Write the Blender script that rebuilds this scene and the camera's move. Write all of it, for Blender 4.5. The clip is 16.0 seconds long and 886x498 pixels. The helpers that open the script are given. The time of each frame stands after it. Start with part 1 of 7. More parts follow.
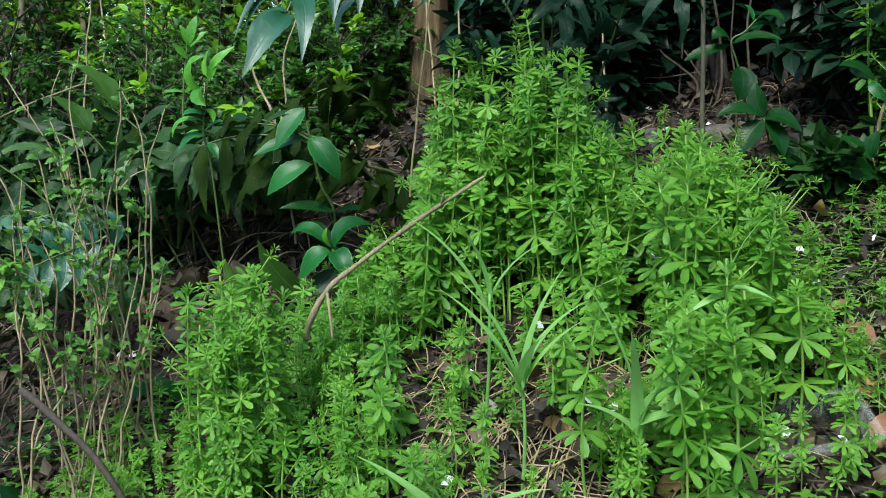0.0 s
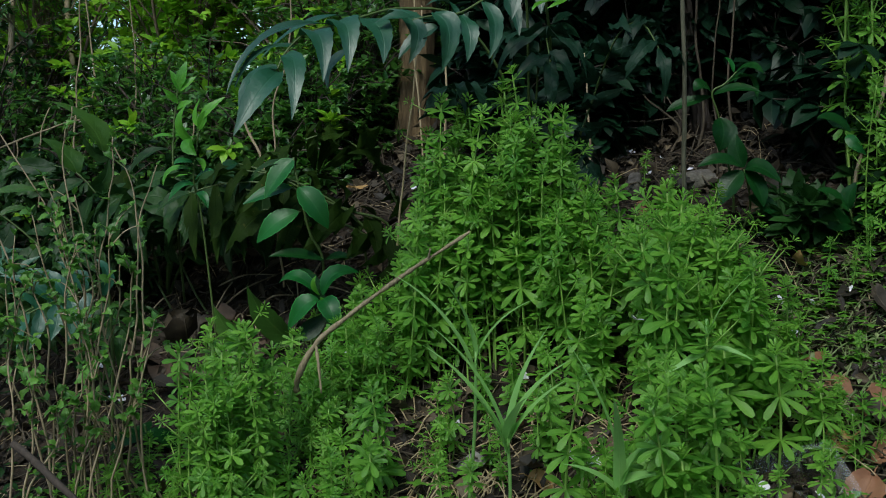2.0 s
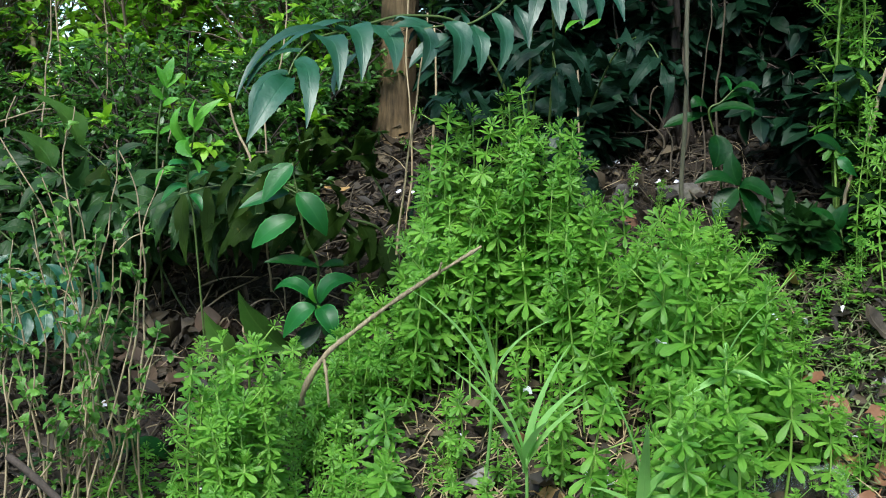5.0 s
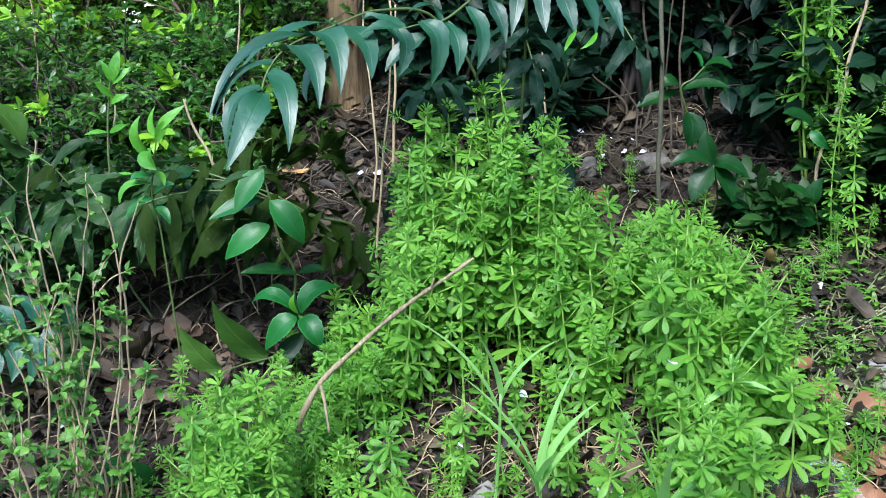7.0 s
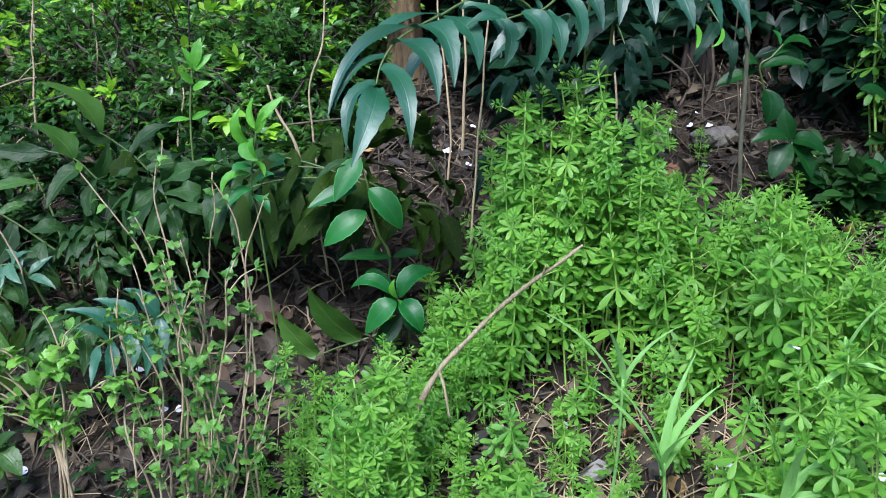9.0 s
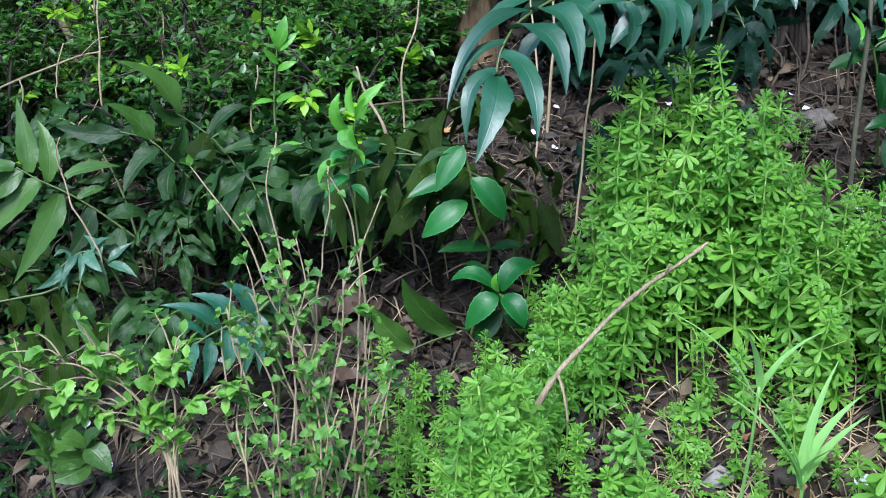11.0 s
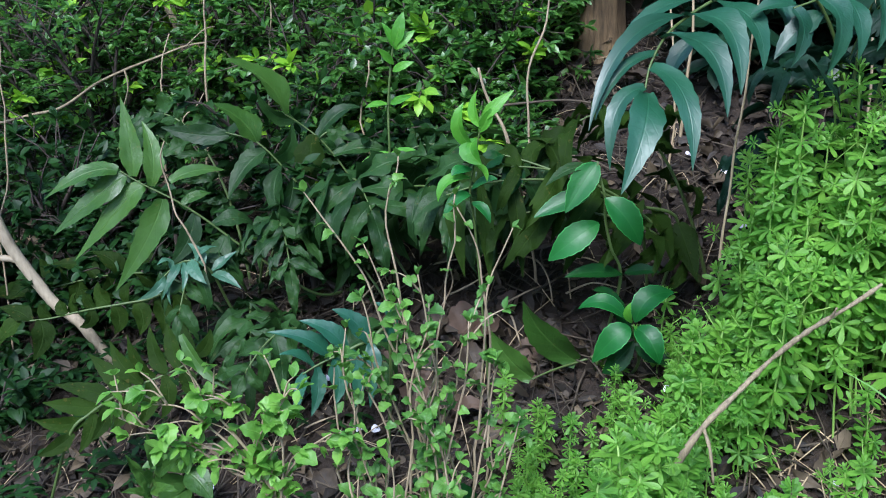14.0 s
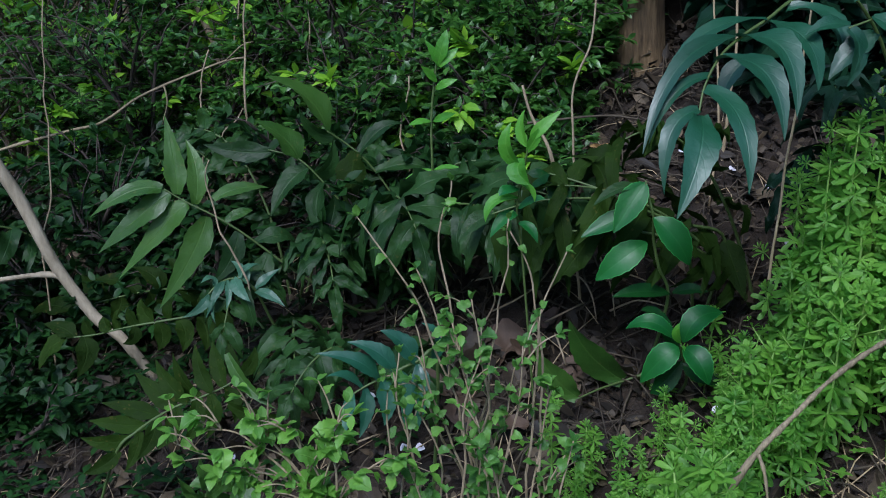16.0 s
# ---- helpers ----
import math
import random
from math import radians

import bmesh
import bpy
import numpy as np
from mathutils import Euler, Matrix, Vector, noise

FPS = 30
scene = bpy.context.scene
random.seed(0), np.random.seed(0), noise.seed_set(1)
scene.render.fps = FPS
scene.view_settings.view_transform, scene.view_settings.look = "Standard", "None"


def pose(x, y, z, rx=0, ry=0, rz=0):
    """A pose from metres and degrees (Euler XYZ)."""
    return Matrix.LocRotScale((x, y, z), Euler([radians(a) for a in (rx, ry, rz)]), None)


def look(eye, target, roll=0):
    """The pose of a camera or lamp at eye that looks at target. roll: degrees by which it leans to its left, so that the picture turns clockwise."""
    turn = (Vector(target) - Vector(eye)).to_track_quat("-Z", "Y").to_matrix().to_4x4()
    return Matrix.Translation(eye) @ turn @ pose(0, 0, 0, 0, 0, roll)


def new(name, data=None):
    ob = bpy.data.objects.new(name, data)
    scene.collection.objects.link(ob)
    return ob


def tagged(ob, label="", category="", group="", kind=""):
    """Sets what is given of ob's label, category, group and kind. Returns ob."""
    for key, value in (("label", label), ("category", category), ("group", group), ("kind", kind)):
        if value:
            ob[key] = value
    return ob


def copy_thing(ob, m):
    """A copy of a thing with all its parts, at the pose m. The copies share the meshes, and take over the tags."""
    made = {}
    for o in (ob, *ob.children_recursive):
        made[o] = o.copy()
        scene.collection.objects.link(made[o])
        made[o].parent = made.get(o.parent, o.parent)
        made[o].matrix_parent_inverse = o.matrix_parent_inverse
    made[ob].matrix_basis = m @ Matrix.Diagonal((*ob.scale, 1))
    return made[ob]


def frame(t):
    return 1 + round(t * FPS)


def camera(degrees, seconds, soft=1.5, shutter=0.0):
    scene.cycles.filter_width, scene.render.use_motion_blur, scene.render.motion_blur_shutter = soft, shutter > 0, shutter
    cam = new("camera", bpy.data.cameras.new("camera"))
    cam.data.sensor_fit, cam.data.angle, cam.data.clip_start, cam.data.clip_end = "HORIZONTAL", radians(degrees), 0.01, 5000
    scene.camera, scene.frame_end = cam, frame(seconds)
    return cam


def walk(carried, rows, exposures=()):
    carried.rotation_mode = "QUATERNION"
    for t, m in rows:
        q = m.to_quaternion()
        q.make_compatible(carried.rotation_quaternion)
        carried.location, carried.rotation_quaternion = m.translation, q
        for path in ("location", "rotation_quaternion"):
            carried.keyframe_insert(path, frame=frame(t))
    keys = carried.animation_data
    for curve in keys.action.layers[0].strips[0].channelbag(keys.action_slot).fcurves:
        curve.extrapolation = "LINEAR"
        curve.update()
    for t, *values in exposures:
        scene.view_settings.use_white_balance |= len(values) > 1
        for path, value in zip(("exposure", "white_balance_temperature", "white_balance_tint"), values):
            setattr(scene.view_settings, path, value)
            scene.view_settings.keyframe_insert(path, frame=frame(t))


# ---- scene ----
cam = camera(48.0, 16.0, soft=1.05)
PATH = [
    (0, (0.15, 0.021, 0.519), (-0.023, 2.001, 0.295), -0.5),
    (0.5, (0.181, 0.019, 0.565), (0.001, 1.996, 0.318), -0.9),
    (1, (0.191, -0.001, 0.590), (0.012, 1.976, 0.350), -1),
    (1.5, (0.18, -0.001, 0.611), (0.012, 1.977, 0.371), -0.9),
    (2, (0.15, 0.004, 0.568), (0.006, 1.989, 0.370), -0.3),
    (2.5, (0.069, 0.004, 0.568), (-0.024, 1.991, 0.365), 0.8),
    (3, (0.091, 0.019, 0.584), (-0.008, 2.006, 0.376), 1.7),
    (3.5, (0.14, 0.027, 0.586), (0.011, 2.012, 0.381), 1.6),
    (4, (0.13, 0.022, 0.592), (0.017, 2.008, 0.392), 1.7),
    (4.2, (0.119, 0.011, 0.589), (0.019, 1.998, 0.389), 1.7),
    (6.3, (-0.021, 0.018, 0.657), (0.139, 1.985, 0.333), 0.7),
    (6.5, (-0.01, 0.015, 0.674), (0.141, 1.979, 0.327), -0),
    (7, (-0.026, 0.064, 0.707), (0.136, 2.017, 0.309), -0.9),
    (7.5, (-0.067, 0.067, 0.725), (0.082, 2.013, 0.289), -1.9),
    (8, (-0.137, 0.068, 0.754), (0.042, 2.001, 0.274), -1.9),
    (8.2, (-0.138, 0.06, 0.747), (0.028, 1.998, 0.279), -2),
    (10.3, (-0.268, 0.089, 0.787), (-0.02, 1.993, 0.227), -1.4),
    (10.5, (-0.276, 0.105, 0.768), (-0.05, 2.016, 0.222), -1.3),
    (11, (-0.284, 0.136, 0.786), (-0.113, 2.046, 0.215), -1.6),
    (11.5, (-0.304, 0.145, 0.796), (-0.184, 2.057, 0.222), -1.2),
    (12, (-0.303, 0.176, 0.799), (-0.242, 2.087, 0.214), -1.2),
    (12.5, (-0.296, 0.207, 0.822), (-0.27, 2.112, 0.215), -0.7),
    (13, (-0.292, 0.225, 0.829), (-0.29, 2.129, 0.216), -0.9),
    (13.5, (-0.289, 0.238, 0.832), (-0.304, 2.137, 0.206), -1.3),
    (14, (-0.314, 0.257, 0.818), (-0.329, 2.156, 0.191), -1.9),
    (14.5, (-0.305, 0.261, 0.817), (-0.342, 2.158, 0.186), -2.2),
    (15, (-0.307, 0.256, 0.822), (-0.358, 2.155, 0.197), -2.7),
    (15.5, (-0.333, 0.263, 0.826), (-0.381, 2.163, 0.205), -2.6),
    (16, (-0.342, 0.266, 0.837), (-0.4, 2.166, 0.216), -2.4),
]
SKY, SUN = 0.165, 2.3
EXPOSURES = [(0, 1.14, 6160, 1), (0.5, 1.19, 6160, 1), (1, 1.09, 6160, 1), (1.5, 0.49, 6160, 1), (2, 0.04, 6160, 1), (2.5, 0.74, 6160, 1), (3, 1.29, 6160, 1), (3.5, 1.14, 6160, 1), (4.2, 1.14, 6160, 1), (6.3, 1.44, 5930, 9), (7, 1.64, 5730, 10), (7.5, 1.29, 5730, 10), (8.2, 1.34, 5680, 13),
             (10.5, 1.59, 5580, 15), (11.1, 1.49, 5530, 15), (11.7, 1.04, 5480, 15), (12.3, 0.49, 5500, 15), (13, 0.69, 5500, 15), (13.5, 0.84, 5500, 15), (14, 1.31, 5500, 15), (14.5, 0.76, 5500, 15), (15, 0.81, 5500, 15), (15.5, 0.66, 5450, 15), (16, 0.41, 5400, 15)]
walk(cam, [(t, look(eye, target, roll)) for t, eye, target, roll in PATH], EXPOSURES)

# ---- sky and daylight: open shade under a bright overcast sky ----
world = bpy.data.worlds.new("sky")
scene.world = world
world.use_nodes = True
wn = world.node_tree
sky = wn.nodes.new("ShaderNodeTexSky")
sky.sky_type, sky.sun_disc = "NISHITA", False
sky.sun_elevation, sky.sun_rotation = radians(52), radians(198)
sky.air_density, sky.dust_density = 1.0, 1.0
wn.links.new(sky.outputs[0], wn.nodes["Background"].inputs[0])
wn.nodes["Background"].inputs[1].default_value = SKY
sun = new("sun", bpy.data.lights.new("sun", "SUN"))
sun.data.energy, sun.data.angle, sun.data.color = SUN, radians(22), (1.0, 0.97, 0.90)
sun.matrix_world = look((-0.9, -2.7, 3.65), (0, 0, 0))


# ---- materials ----
class Nodes:
    """A short hand for node materials."""

    def __init__(self, name):
        self.mat = bpy.data.materials.new(name)
        self.mat.use_nodes = True
        self.tree = self.mat.node_tree
        self.bsdf = self.tree.nodes["Principled BSDF"]
        self.out = self.tree.nodes["Material Output"]

    def node(self, kind):
        return self.tree.nodes.new(kind)

    def link(self, a, b):
        self.tree.links.new(a, b)

    def value(self, socket, v):
        if isinstance(v, bpy.types.NodeSocket):
            self.link(v, socket)
        else:
            socket.default_value = v

    def math(self, op, a, b=0.0, c=0.0, clamp=False):
        n = self.node("ShaderNodeMath")
        n.operation, n.use_clamp = op, clamp
        for s, v in zip(n.inputs, (a, b, c)):
            self.value(s, v)
        return n.outputs[0]

    def mix(self, fac, a, b, blend="MIX"):
        n = self.node("ShaderNodeMix")
        n.data_type, n.blend_type = "RGBA", blend
        for s, v in ((n.inputs[0], fac), (n.inputs[6], a), (n.inputs[7], b)):
            self.value(s, (*v, 1) if isinstance(v, tuple) and len(v) == 3 else v)
        return n.outputs[2]

    def noise(self, scale, detail=4, vector=None, rough=0.55):
        n = self.node("ShaderNodeTexNoise")
        n.inputs["Scale"].default_value, n.inputs["Detail"].default_value, n.inputs["Roughness"].default_value = scale, detail, rough
        if vector is not None:
            self.link(vector, n.inputs["Vector"])
        return n.outputs[0]

    def ramp(self, fac, *stops):
        n = self.node("ShaderNodeValToRGB")
        while len(n.color_ramp.elements) < len(stops):
            n.color_ramp.elements.new(0.5)
        for e, (p, c) in zip(n.color_ramp.elements, stops):
            e.position, e.color = p, (*c, 1)
        self.link(fac, n.inputs[0])
        return n.outputs[0]

    def bump(self, height, strength, distance=0.002):
        n = self.node("ShaderNodeBump")
        n.inputs["Strength"].default_value, n.inputs["Distance"].default_value = strength, distance
        self.link(height, n.inputs["Height"])
        self.link(n.outputs[0], self.bsdf.inputs["Normal"])
        return n.outputs[0]


def leaf_material(name, dark, light, rib, rough=0.4, thin=0.25, veins=9.0, relief=0.35, joined=True, edge=0.0, plant=0.0, spots=(0.2, 0.14, 0.04), spotted=0.0, spec=0.5):
    """Foliage: two greens between leaves, a midrib and side veins along the blade, fine mottling, light that passes through."""
    m = Nodes(name)
    uv = m.node("ShaderNodeUVMap").outputs[0]
    xyz = m.node("ShaderNodeSeparateXYZ")
    m.link(uv, xyz.inputs[0])
    off = m.math("ABSOLUTE", m.math("SUBTRACT", xyz.outputs[0], 0.5))
    midrib = m.math("SUBTRACT", 1.0, m.math("MULTIPLY", off, 22.0), clamp=True)
    wave = m.math("SINE", m.math("MULTIPLY", m.math("SUBTRACT", xyz.outputs[1], m.math("MULTIPLY", off, 0.45)), veins * 6.283))
    vein = m.math("MULTIPLY", m.math("SUBTRACT", wave, 0.80, clamp=True), 2.2)
    chance = m.node("ShaderNodeNewGeometry").outputs["Random Per Island"] if joined else m.node("ShaderNodeObjectInfo").outputs["Random"]
    place = m.node("ShaderNodeTexCoord").outputs["Object"]
    if not joined:
        shift = m.node("ShaderNodeVectorMath")
        shift.operation = "ADD"
        m.link(place, shift.inputs[0])
        m.link(m.math("MULTIPLY", chance, 40.0), shift.inputs[1])
        place = shift.outputs[0]
    mottle = m.noise(38.0 if joined else 4.5, 3, place)
    fine = m.noise(260.0 if joined else 30.0, 4, place, 0.6)
    if plant:
        whole = m.node("ShaderNodeObjectInfo").outputs["Random"]
        chance = m.math("ADD", m.math("MULTIPLY", chance, 1 - plant), m.math("MULTIPLY", whole, plant))
    tone = m.math("ADD", m.math("MULTIPLY", chance, 0.75), m.math("MULTIPLY", m.math("SUBTRACT", mottle, 0.5), 0.9), clamp=True)
    colour = m.mix(tone, dark, light)
    colour = m.mix(m.math("MULTIPLY", m.math("SUBTRACT", fine, 0.5), 0.35, clamp=True), colour, tuple(min(1, 1.7 * c) for c in light))
    colour = m.mix(m.math("MULTIPLY", midrib, 0.35), colour, rib)
    colour = m.mix(m.math("MULTIPLY", vein, 0.14), colour, rib)
    if edge:
        rim = m.math("MULTIPLY", m.math("SUBTRACT", off, 0.452, clamp=True), 24.0, clamp=True)
        colour = m.mix(m.math("MULTIPLY", rim, edge), colour, tuple(min(1, 2.2 * c) for c in rib))
    if spotted:
        colour = m.mix(m.math("MULTIPLY", m.math("GREATER_THAN", m.noise(75.0 if joined else 11.0, 4, place), 0.66), spotted), colour, spots)
    m.link(colour, m.bsdf.inputs["Base Color"])
    m.value(m.bsdf.inputs["Roughness"], m.math("ADD", rough - 0.16, m.math("ADD", m.math("MULTIPLY", fine, 0.2), m.math("MULTIPLY", mottle, 0.14))))
    m.bsdf.inputs["Specular IOR Level"].default_value = spec
    height = m.math("SUBTRACT", m.math("ADD", m.math("MULTIPLY", fine, 0.6 if joined else 0.22), m.math("MULTIPLY", mottle, 0.0 if joined else 2.6)), m.math("MULTIPLY", m.math("ADD", midrib, m.math("MULTIPLY", vein, 0.45)), 1.0 if joined else 0.5))
    normal = m.bump(height, min(1.0, relief * (1.0 if joined else 2.2)), 0.0012 if joined else 0.0022)
    glow = m.node("ShaderNodeBsdfTranslucent")
    m.link(m.mix(0.5, colour, tuple(min(1, 1.5 * c) for c in light)), glow.inputs[0])
    m.link(normal, glow.inputs["Normal"])
    both = m.node("ShaderNodeMixShader")
    both.inputs[0].default_value = thin
    m.link(m.bsdf.outputs[0], both.inputs[1])
    m.link(glow.outputs[0], both.inputs[2])
    m.link(both.outputs[0], m.out.inputs[0])
    return m.mat


def bark_material(name, dark, light, along=(60, 60, 6), rough=0.85, relief=0.7):
    m = Nodes(name)
    place = m.node("ShaderNodeTexCoord").outputs["Object"]
    stretch = m.node("ShaderNodeMapping")
    stretch.inputs["Scale"].default_value = along
    m.link(place, stretch.inputs[0])
    grain = m.noise(1.0, 6, stretch.outputs[0], 0.65)
    patch = m.noise(14.0, 4, place)
    tone = m.math("ADD", m.math("MULTIPLY", grain, 0.7), m.math("MULTIPLY", patch, 0.45))
    m.link(m.ramp(tone, (0.36, dark), (0.72, light)), m.bsdf.inputs["Base Color"])
    m.bsdf.inputs["Roughness"].default_value = rough
    m.bump(grain, relief, 0.004)
    return m.mat


def soil_material():
    m = Nodes("leaf_mould")
    place = m.node("ShaderNodeTexCoord").outputs["Object"]
    broad, mid, fine = m.noise(3.2, 4, place), m.noise(34.0, 6, place, 0.65), m.noise(240.0, 4, place, 0.7)
    tone = m.math("ADD", m.math("MULTIPLY", mid, 0.65), m.math("MULTIPLY", fine, 0.4))
    brown = m.ramp(tone, (0.36, (0.006, 0.004, 0.002)), (0.52, (0.022, 0.014, 0.008)), (0.66, (0.048, 0.032, 0.018)), (0.8, (0.10, 0.072, 0.045)))
    m.link(m.mix(m.math("MULTIPLY", broad, 0.55), brown, (0.028, 0.019, 0.011)), m.bsdf.inputs["Base Color"])
    m.bsdf.inputs["Roughness"].default_value = 0.95
    m.bump(m.math("ADD", mid, m.math("MULTIPLY", fine, 0.5)), 0.9, 0.012)
    return m.mat


def dead_leaf_material(name, a, b, c):
    m = Nodes(name)
    chance = m.node("ShaderNodeNewGeometry").outputs["Random Per Island"]
    place = m.node("ShaderNodeTexCoord").outputs["Object"]
    uv = m.node("ShaderNodeSeparateXYZ")
    m.link(m.node("ShaderNodeUVMap").outputs[0], uv.inputs[0])
    rib = m.math("SUBTRACT", 1.0, m.math("MULTIPLY", m.math("ABSOLUTE", m.math("SUBTRACT", uv.outputs[0], 0.5)), 24.0), clamp=True)
    mottle, fine = m.noise(45.0, 5, place, 0.6), m.noise(300.0, 3, place)
    tone = m.math("ADD", m.math("MULTIPLY", chance, 0.8), m.math("SUBTRACT", m.math("MULTIPLY", mottle, 0.8), 0.3))
    colour = m.ramp(tone, (0.05, a), (0.5, b), (0.95, c))
    m.link(m.mix(m.math("MULTIPLY", rib, 0.4), colour, c), m.bsdf.inputs["Base Color"])
    m.bsdf.inputs["Roughness"].default_value = 0.7
    m.bump(m.math("SUBTRACT", m.math("ADD", mottle, m.math("MULTIPLY", fine, 0.4)), rib), 0.5, 0.002)
    return m.mat


def stone_material():
    m = Nodes("grey_stone")
    place = m.node("ShaderNodeTexCoord").outputs["Object"]
    a, b = m.noise(22.0, 6, place, 0.65), m.noise(180.0, 4, place, 0.6)
    moss = m.noise(9.0, 4, place)
    grey = m.ramp(m.math("ADD", m.math("MULTIPLY", a, 0.7), m.math("MULTIPLY", b, 0.4)), (0.35, (0.035, 0.03, 0.026)), (0.7, (0.15, 0.135, 0.12)))
    m.link(m.mix(m.math("MULTIPLY", m.math("SUBTRACT", moss, 0.5, clamp=True), 2.2, clamp=True), grey, (0.08, 0.085, 0.03)), m.bsdf.inputs["Base Color"])
    m.bsdf.inputs["Roughness"].default_value = 0.9
    m.bump(m.math("ADD", a, m.math("MULTIPLY", b, 0.4)), 0.8, 0.006)
    return m.mat


def petal_material():
    m = Nodes("white_petal")
    place = m.node("ShaderNodeTexCoord").outputs["Object"]
    n = m.noise(120.0, 3, place)
    m.link(m.ramp(n, (0.3, (0.62, 0.58, 0.66)), (0.7, (0.84, 0.82, 0.86))), m.bsdf.inputs["Base Color"])
    m.bsdf.inputs["Roughness"].default_value = 0.5
    m.bump(n, 0.2, 0.001)
    return m.mat


def plastic_material():
    m = Nodes("clear_plastic")
    place = m.node("ShaderNodeTexCoord").outputs["Object"]
    n = m.noise(60.0, 4, place)
    m.bsdf.inputs["Base Color"].default_value = (0.80, 0.86, 0.90, 1)
    m.value(m.bsdf.inputs["Roughness"], m.math("MULTIPLY", n, 0.35))
    m.bump(n, 0.12, 0.002)
    clear, both = m.node("ShaderNodeBsdfTransparent"), m.node("ShaderNodeMixShader")
    both.inputs[0].default_value = 0.11
    m.link(clear.outputs[0], both.inputs[1])
    m.link(m.bsdf.outputs[0], both.inputs[2])
    m.link(both.outputs[0], m.out.inputs[0])
    return m.mat


SOIL = soil_material()
CLEAVERS = leaf_material("cleavers_leaf", (0.058, 0.192, 0.019), (0.242, 0.475, 0.060), (0.28, 0.51, 0.10), 0.48, 0.42, 0.0, 0.25, plant=0.55, spec=0.38)
CLEAVERS_STEM = leaf_material("cleavers_stem", (0.20, 0.36, 0.06), (0.34, 0.52, 0.12), (0.34, 0.52, 0.14), 0.55, 0.2, 0.0, 0.1)
FERN = leaf_material("glossy_fern", (0.005, 0.048, 0.020), (0.012, 0.085, 0.036), (0.02, 0.11, 0.04), 0.46, 0.12, 7.0, 0.12, False, spec=0.85)
FERN_DULL = leaf_material("matt_fern", (0.010, 0.034, 0.007), (0.030, 0.080, 0.015), (0.045, 0.11, 0.03), 0.48, 0.2, 7.0, 0.2, False, spotted=0.15, spec=0.24)
# Darkened fern green with the shade under the shrubs mixed into it.
FERN_SHADE = leaf_material("fern_shade_in_colour", (0.005, 0.020, 0.010), (0.012, 0.042, 0.021), (0.02, 0.055, 0.028), 0.5, 0.14, 7.0, 0.2, False, spec=0.2)
FERN_OLIVE = leaf_material("olive_fern", (0.011, 0.026, 0.003), (0.025, 0.054, 0.006), (0.038, 0.075, 0.012), 0.62, 0.22, 7.0, 0.2, False, spotted=0.2, spec=0.08)
FERN_GLOSS = leaf_material("low_glossy_fern", (0.010, 0.070, 0.034), (0.028, 0.125, 0.066), (0.04, 0.15, 0.08), 0.42, 0.15, 7.0, 0.12, False, spec=0.8)
FERN_BLUISH = leaf_material("bluish_fern", (0.035, 0.105, 0.055), (0.085, 0.20, 0.115), (0.12, 0.25, 0.15), 0.36, 0.25, 7.0, 0.18, False, spotted=0.1, spec=0.5)
FERN_PALE = leaf_material("pale_fern", (0.034, 0.094, 0.013), (0.080, 0.178, 0.028), (0.12, 0.24, 0.05), 0.40, 0.30, 7.0, 0.18, False, spotted=0.2, spec=0.45)
RACHIS = leaf_material("fern_stalk", (0.05, 0.085, 0.02), (0.10, 0.15, 0.04), (0.1, 0.16, 0.05), 0.5, 0.0, 0.0, 0.1)
GLOSSY = leaf_material("glossy_evergreen", (0.007, 0.088, 0.012), (0.017, 0.142, 0.020), (0.045, 0.20, 0.04), 0.44, 0.18, 6.0, 0.07, False, edge=0.6, spec=0.45)
# Darker copy of GLOSSY: the shade on low and rear leaves is in its colour.
SHADE_LEAF = leaf_material("evergreen_shade_in_colour", (0.004, 0.032, 0.006), (0.012, 0.068, 0.011), (0.03, 0.10, 0.025), 0.38, 0.16, 6.0, 0.08, False, spotted=0.1, spec=0.2)
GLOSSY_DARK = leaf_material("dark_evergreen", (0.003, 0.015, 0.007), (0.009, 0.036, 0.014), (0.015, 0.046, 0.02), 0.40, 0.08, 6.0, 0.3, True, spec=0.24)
YOUNG = leaf_material("young_shoot", (0.055, 0.22, 0.016), (0.135, 0.38, 0.03), (0.2, 0.42, 0.07), 0.4, 0.3, 6.0, 0.1, False)
SMALL_LEAF = leaf_material("twig_leaf", (0.045, 0.145, 0.022), (0.185, 0.39, 0.058), (0.22, 0.42, 0.09), 0.46, 0.34, 6.0, 0.4)
SPRIG = leaf_material("sprig_leaf", (0.085, 0.225, 0.028), (0.225, 0.46, 0.060), (0.26, 0.46, 0.10), 0.44, 0.36, 6.0, 0.4)
AZALEA = leaf_material("azalea_leaf", (0.013, 0.060, 0.011), (0.125, 0.30, 0.045), (0.13, 0.28, 0.07), 0.34, 0.38, 5.0, 0.3, spec=0.6)
AZALEA_NEW = leaf_material("azalea_new_growth", (0.13, 0.33, 0.02), (0.31, 0.55, 0.03), (0.4, 0.55, 0.08), 0.45, 0.35, 5.0, 0.3)
FAR_LEAF = leaf_material("woodland_leaf", (0.010, 0.055, 0.008), (0.040, 0.150, 0.018), (0.05, 0.15, 0.03), 0.48, 0.25, 5.0, 0.2, spec=0.3)
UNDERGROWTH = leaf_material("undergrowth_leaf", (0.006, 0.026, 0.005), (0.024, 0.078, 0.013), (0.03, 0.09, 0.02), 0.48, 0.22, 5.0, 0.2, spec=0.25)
MAGENTA = leaf_material("magenta_petal", (0.50, 0.06, 0.36), (0.65, 0.12, 0.48), (0.6, 0.1, 0.45), 0.5, 0.3, 0.0, 0.2)
